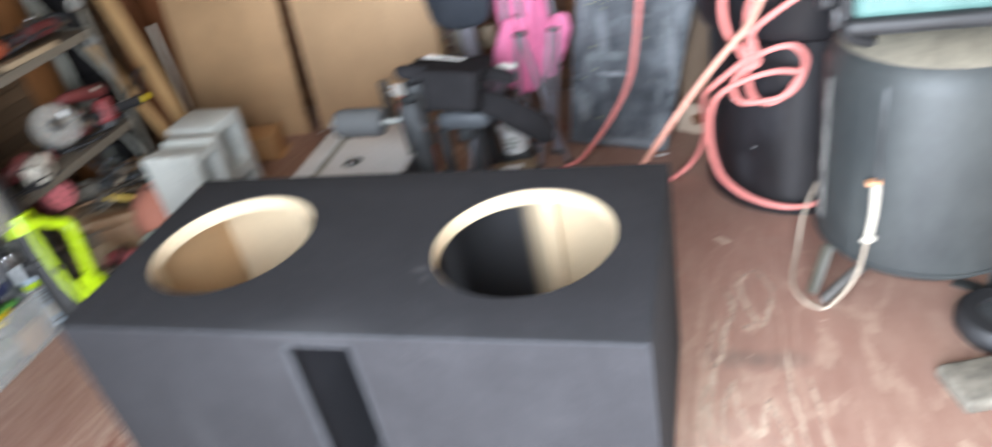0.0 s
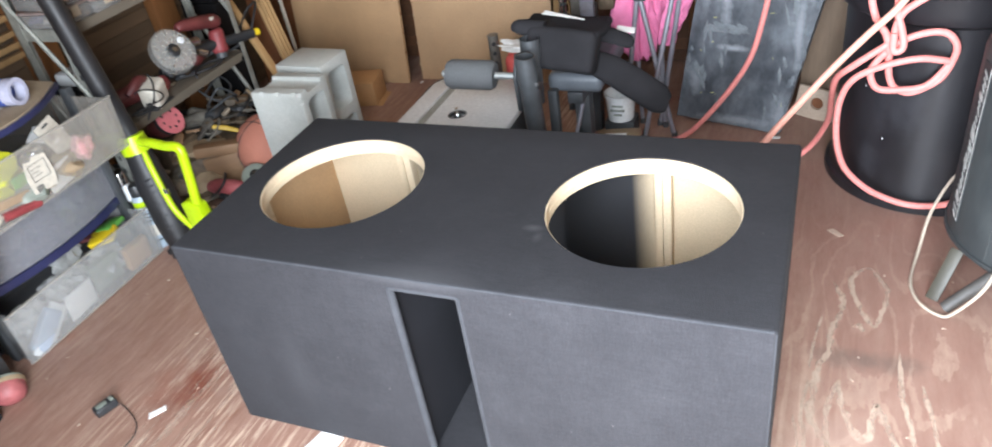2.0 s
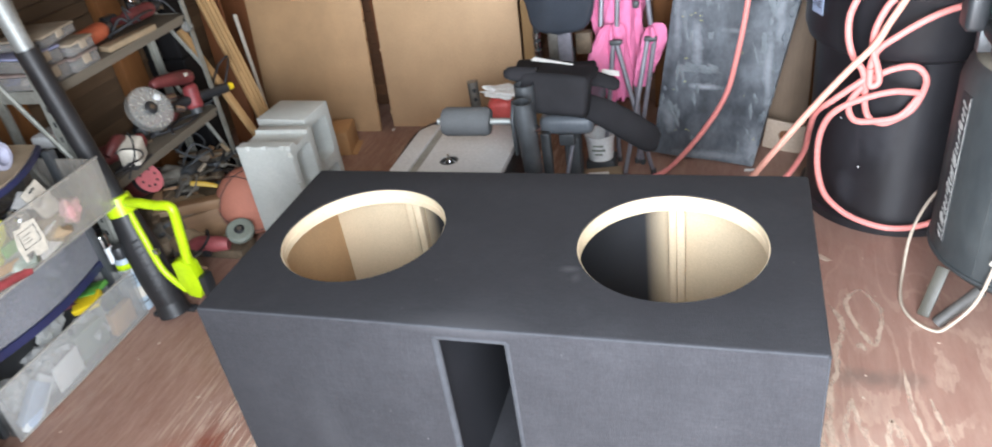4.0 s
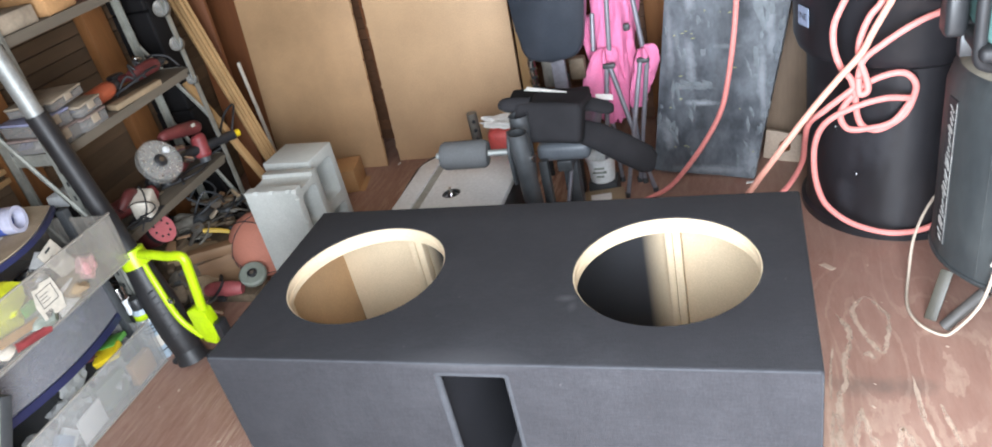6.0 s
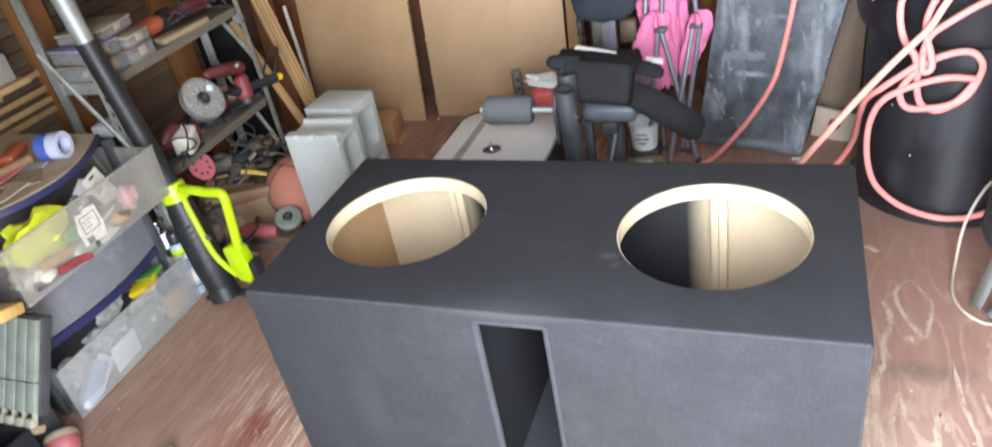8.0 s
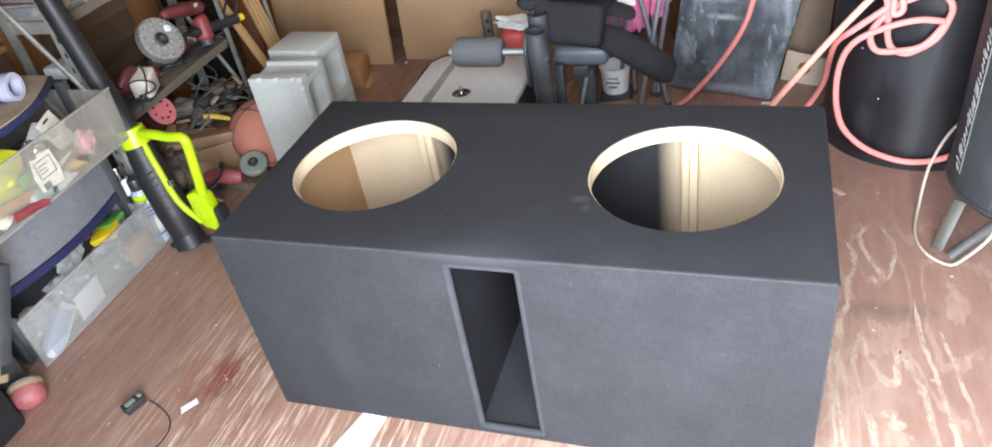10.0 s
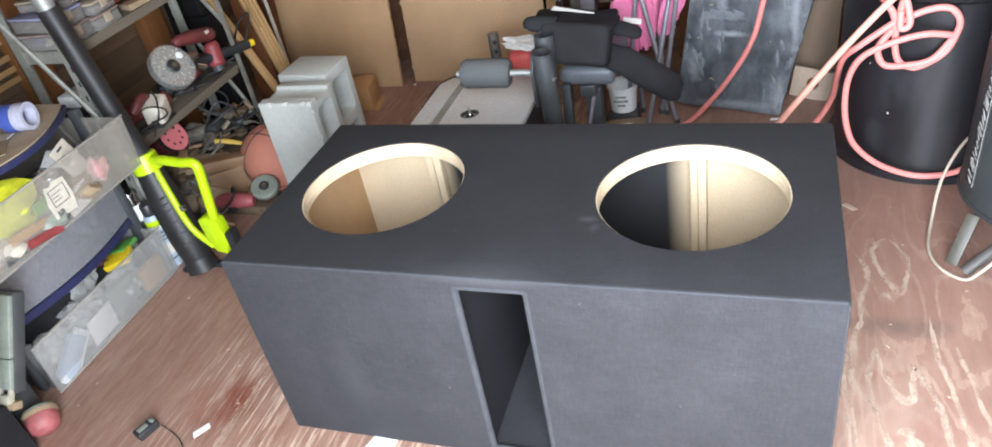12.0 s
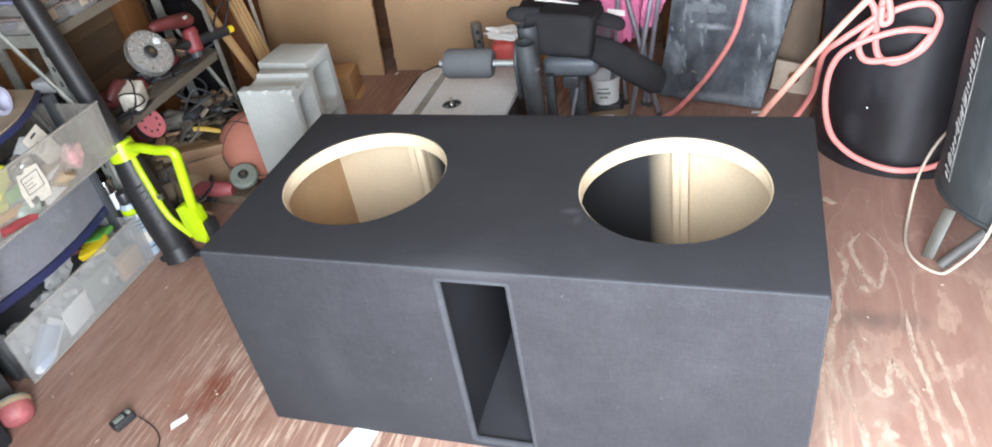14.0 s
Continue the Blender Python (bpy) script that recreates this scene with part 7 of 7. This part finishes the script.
part("power_lead", sweep(B(), [(-0.735, 0.80, 0.06), (-0.72, 0.77, 0.04), (-0.67, 0.765, 0.07), (-0.65, 0.79, 0.10), (-0.68, 0.83, 0.10), (-0.72, 0.85, 0.05)], 0.0042, 8), RUBBER, red_saw)
part("trigger_grip", box(B(), (-0.685, 0.772, 0.03), (-0.655, 0.79, 0.055), 0.006), PLASTIC, red_saw)
part("gear_head", lump(B(), (-0.63, 0.92, 0.10), (0.035, 0.03, 0.03), 8, 0.2), CHROME, red_saw)
part("base", box(B(), (-0.74, 0.81, 0.0), (-0.56, 0.90, 0.035), 0.006), GRIME, red_saw)
bag = solo("canvas_pouch", lump(B(), (0, 0, 0.07), (0.08, 0.06, 0.07), 17, 0.25), KHAKI, "tan canvas tool pouch on the floor", "pouch", at=(-0.73, 0.98, 0), rot=(0, 0, 30))
solo("canvas_pouch", lump(B(), (0, 0, 0.05), (0.06, 0.05, 0.05), 19, 0.3), KHAKI, "tan canvas bag by the rack", "pouch", at=(-0.77, 0.83, 0.0), rot=(0, 0, 60))
solo("wood_batten", box(B(), (-0.16, -0.022, 0), (0.16, 0.022, 0.035), 0.002), BROWNBIT, "brown wood batten on the floor under the rack", "batten", at=(-0.66, 0.93, 0.14), rot=(0, 6, 38))
solo("wood_batten", box(B(), (-0.14, -0.02, 0), (0.14, 0.02, 0.14), 0.002), BROWNBIT, "brown wood offcut under the batten", "batten", at=(-0.665, 0.935, 0.0), rot=(0, 0, 38))
yellow_tool = thing("utility_knife", (-0.76, 1.02, 0.14), "yellow handled knife among loose tools", "knife")
part("handle", sweep(B(), [(-0.80, 0.965, 0.20), (-0.77, 0.99, 0.185), (-0.73, 1.01, 0.165)], [0.008, 0.010, 0.007], 12, 5, flat=0.6), mat("grubby_yellow", C(196, 162, 62), 0.5, var=0.2), yellow_tool)
part("blade", box(B(), (-0.73, 1.005, 0.160), (-0.69, 1.02, 0.164)), CHROME, yellow_tool)
part("tray", box(B(), (-0.84, 0.93, 0.0), (-0.68, 1.08, 0.15), 0.008), GRIME, yellow_tool)
# loose oily tools and metal parts heaped under the rack
r9 = random.Random(33)
def spanner(at, rz, ry, L, material):
    s = thing("hand_tool", at, "oily steel hand tool in the heap under the rack", "hand tool", "loose tools", rz=rz, ry=ry)
    part("shaft", box(B(), (-L / 2, -0.008, 0), (L / 2, 0.008, 0.009), 0.003), material, s, local=True)
    part("jaw", lathe(B(), [(0.010, 0), (0.022, 0), (0.022, 0.012), (0.010, 0.012)], 14, pose(L / 2 + 0.012, 0, 0), close=True), material, s, local=True)
    part("grip", box(B(), (-L / 2 - 0.06, -0.012, -0.002), (-L / 2 + 0.01, 0.012, 0.012), 0.005), (PLASTIC, GRIME, DARK)[r9.randrange(3)], s, local=True)
for k in range(46):
    x, y = r9.uniform(-0.96, -0.74), r9.uniform(0.66, 1.24)
    z = 0.062 + r9.uniform(0.0, 0.13) if x < -0.81 else 0.004 + r9.uniform(0.0, 0.05)
    spanner((x, y, z), r9.uniform(0, 180), r9.uniform(-25, 25), r9.uniform(0.07, 0.15), (GRIME, WORNSTEEL, DUSTGREY, DARK)[k % 4])
for k in range(26):
    x, y = r9.uniform(-0.95, -0.76), r9.uniform(0.64, 1.22)
    z = 0.061 if x < -0.81 else 0.0
    s = r9.uniform(0.02, 0.05)
    solo("scrap_part", lump(B(), (0, 0, s * 0.8), (s * r9.uniform(0.8, 1.5), s, s * r9.uniform(0.7, 1.1)), k + 50, 0.6, 2), (GRIME, DUSTGREY, DARK, BROWNBIT, DUSTGREY, DUSTYPACK)[k % 6], "grimy machine part heaped under the rack", "machine part", "loose parts", at=(x, y, z), rot=(0, 0, r9.uniform(0, 360)))
for k in range(7):
    x, y = r9.uniform(-0.97, -0.92), r9.uniform(0.66, 1.22)
    s = r9.uniform(0.015, 0.028)
    solo("scrap_part", lump(B(), (0, 0, s * 0.8), (s * 1.2, s, s), k + 90, 0.6, 2), (DARK, PLASTIC, GRIME)[k % 3], "grimy part lying among tools on the shelf", "machine part", "parts on the shelf", at=(x, y, 0.366), rot=(0, 0, r9.uniform(0, 360)))

solo("wood_offcut", prism(B(), [(-0.09, -0.05), (0.10, -0.02), (0.08, 0.05), (-0.07, 0.055)], 0, 0.02, bevel=0.002), KHAKI, "tan plywood offcut in the heap under the rack", "offcut", at=(-0.80, 0.88, 0.15), rot=(6, 14, 40))
solo("grimy_crate", box(B(), (-0.07, -0.05, 0), (0.07, 0.05, 0.145), 0.006), GRIME, "grimy metal box under the rack", "box", at=(-0.80, 0.88, 0.0), rot=(0, 0, 40))
for k in range(5):
    a = (r9.uniform(-0.93, -0.80), r9.uniform(0.95, 1.25), r9.uniform(0.10, 0.26))
    cord([(a[0] + 0.06 * math.cos(1.3 * j + k), a[1] + 0.06 * math.sin(1.3 * j + k), a[2] + 0.03 * math.sin(2.1 * j)) for j in range(6)], 0.0038, "dusty cable coiled in the heap under the rack", (DUSTGREY, DARK)[k % 2])
for k in range(12):
    x, y = r9.uniform(-0.94, -0.84), r9.uniform(0.98, 1.20)
    blk = solo("motor_housing", sweep(B(), [(-0.05, 0, 0.03), (-0.03, 0, 0.03), (0.04, 0, 0.03), (0.06, 0, 0.03)], [0.018, 0.028, 0.026, 0.014], 14, 4), (GRIME, DARK, DUSTGREY, DUSTGREY)[k % 4], "grimy motor housing heaped under the rack", "machine part", "loose parts", at=(x, y, 0.062 + 0.05 * (k % 3)), rot=(0, r9.uniform(-20, 20), r9.uniform(0, 180)))

for k in range(34):
    x, y = r9.uniform(-0.94, -0.66), r9.uniform(0.72, 1.20)
    sx, sy = r9.uniform(0.012, 0.05), r9.uniform(0.006, 0.022)
    z = (0.12 + 0.10 * r9.random()) if x < -0.80 else (0.004 + 0.05 * r9.random())
    solo("scrap_of_wood", prism(B(), [(-sx, -sy), (sx * 0.9, -sy * 0.8), (sx, sy * 0.7), (-sx * 0.8, sy)], 0, 0.010, bevel=0.001), (BROWNBIT, KHAKI, DUSTYPACK, GRIME)[k % 4], "dusty scrap of wood in the heap under the rack", "wood scrap", "wood scraps in the heap", at=(x, y, z), rot=(r9.uniform(-35, 35), r9.uniform(-35, 35), r9.uniform(0, 180)))

# ---- figure of the plywood, bared by wear ----
FIGURE = (
    (((1.31, 0.82), (1.28, 0.76), (1.30, 0.66), (1.33, 0.60)), 0.008),
    (((1.31, 0.82), (1.33, 0.81), (1.36, 0.73), (1.34, 0.63), (1.33, 0.60)), 0.007),
    (((1.24, 0.75), (1.26, 0.70), (1.26, 0.64), (1.24, 0.57), (1.24, 0.51), (1.22, 0.46), (1.21, 0.38), (1.21, 0.30), (1.24, 0.24), (1.26, 0.17)), 0.009),
    (((1.26, 0.42), (1.27, 0.33), (1.31, 0.26), (1.33, 0.36), (1.34, 0.34), (1.36, 0.28), (1.37, 0.21), (1.375, 0.02)), 0.009),
    (((1.26, 0.42), (1.24, 0.34), (1.24, 0.25), (1.26, 0.16), (1.27, -0.05)), 0.008),
    (((1.38, 0.53), (1.38, 0.41), (1.39, 0.34), (1.40, 0.26), (1.42, 0.02)), 0.007),
    (((1.42, 0.44), (1.44, 0.30), (1.46, 0.10)), 0.006),
    (((1.20, 0.41), (1.19, 0.30), (1.20, 0.24), (1.21, 0.0)), 0.005),
    (((1.175, 0.30), (1.19, 0.20), (1.195, 0.0)), 0.004),
    (((1.22, 0.62), (1.205, 0.52), (1.20, 0.44)), 0.004),
    (((1.29, 0.605), (1.305, 0.59), (1.31, 0.585)), 0.011),
    (((1.29, 0.20), (1.30, 0.18), (1.31, 0.15)), 0.016))


def grain_ribbon(points, width, seed):
    """A ragged ribbon along one line of the grain, narrowing at both ends."""
    line = smooth_line([(x, y, 0.0008) for x, y in points], 14)
    bm, rows = B(), []
    for i, p in enumerate(line):
        ahead = (line[min(i + 1, len(line) - 1)] - line[max(i - 1, 0)]).normalized()
        side = Vector((-ahead.y, ahead.x, 0))
        taper = min(1.0, 0.25 + 6 * i / len(line), 0.25 + 6 * (len(line) - 1 - i) / len(line))
        a, b = (width * taper * (0.75 + 0.9 * noise.noise(Vector((p.x * 60 + q, p.y * 60, seed)))) for q in (0, 40))
        rows.append((bm.verts.new(p + side * a), bm.verts.new(p - side * b)))
    for (a, b), (c, d) in zip(rows, rows[1:]):
        bm.faces.new((a, b, d, c))
    return bm


for k, (points, width) in enumerate(FIGURE):
    part("bare_grain", grain_ribbon(points, width, k), BAREGRAIN, floor, "bare pale early wood")

# straight grain beside the box, rubbed bare in long broken streaks
r12 = random.Random(77)
for k in range(46):
    x, y, run = -0.005 - 0.25 * r12.random() ** 1.5, r12.uniform(-0.28, 0.42), r12.uniform(0.05, 0.22)
    part("bare_grain", grain_ribbon([(x + r12.gauss(0, 0.0015), y + run * j / 3) for j in range(4)], r12.uniform(0.0011, 0.0030), k + 40), BAREGRAIN, floor, "bare pale early wood")

# ---- pieces of the walls: lapped boards and studs ----
def lap_board(length, height, thick):
    bm = box(B(), (0, 0, 0), (thick, length, height))
    for v in bm.verts:
        if v.co.z > height / 2 and v.co.x > thick / 2:
            v.co.x -= thick * 0.55
    return bm
BH = 0.048
mesh_left = finish(lap_board(Y1 - Y0 - 0.02, BH - 0.007, 0.03), "lap_board", SIDING)
for k in range(48):
    ob = new("board", mesh_left)
    ob.parent = wall_left
    ob.matrix_local = POSE[wall_left].inverted() @ pose(X0 - 0.029, Y0 + 0.01, 0.01 + k * BH)
mesh_back = finish(lap_board(X1 - X0 - 0.04, BH - 0.006, 0.022), "lap_board_back", SIDING_X)
for k in range(48):
    ob = new("board", mesh_back)
    ob.parent = wall_back
    ob.matrix_local = POSE[wall_back].inverted() @ pose(X0 + 0.02, Y1 + 0.029, 0.01 + k * BH, 0, 0, -90)
for y in (0.20, 0.705, 1.245):
    ob = part("stud", box(B(), (X0, y, 0), (X0 + 0.045, y + 0.105, TOP), 0.002), STUD, wall_left)
for z in (0.572, 0.604, 0.640, 0.69):
    part("lath", box(B(), (X0 + 0.002, 0.306, z), (X0 + 0.022, 0.704, z + 0.018), 0.001), PINE, wall_left, "pale bare lath")
for x in (-0.72, 0.685, 1.25, 2.0):
    ob = part("stud", box(B(), (x, Y1 - 0.05, 0), (x + 0.085, Y1, TOP), 0.002), STUD, wall_back)
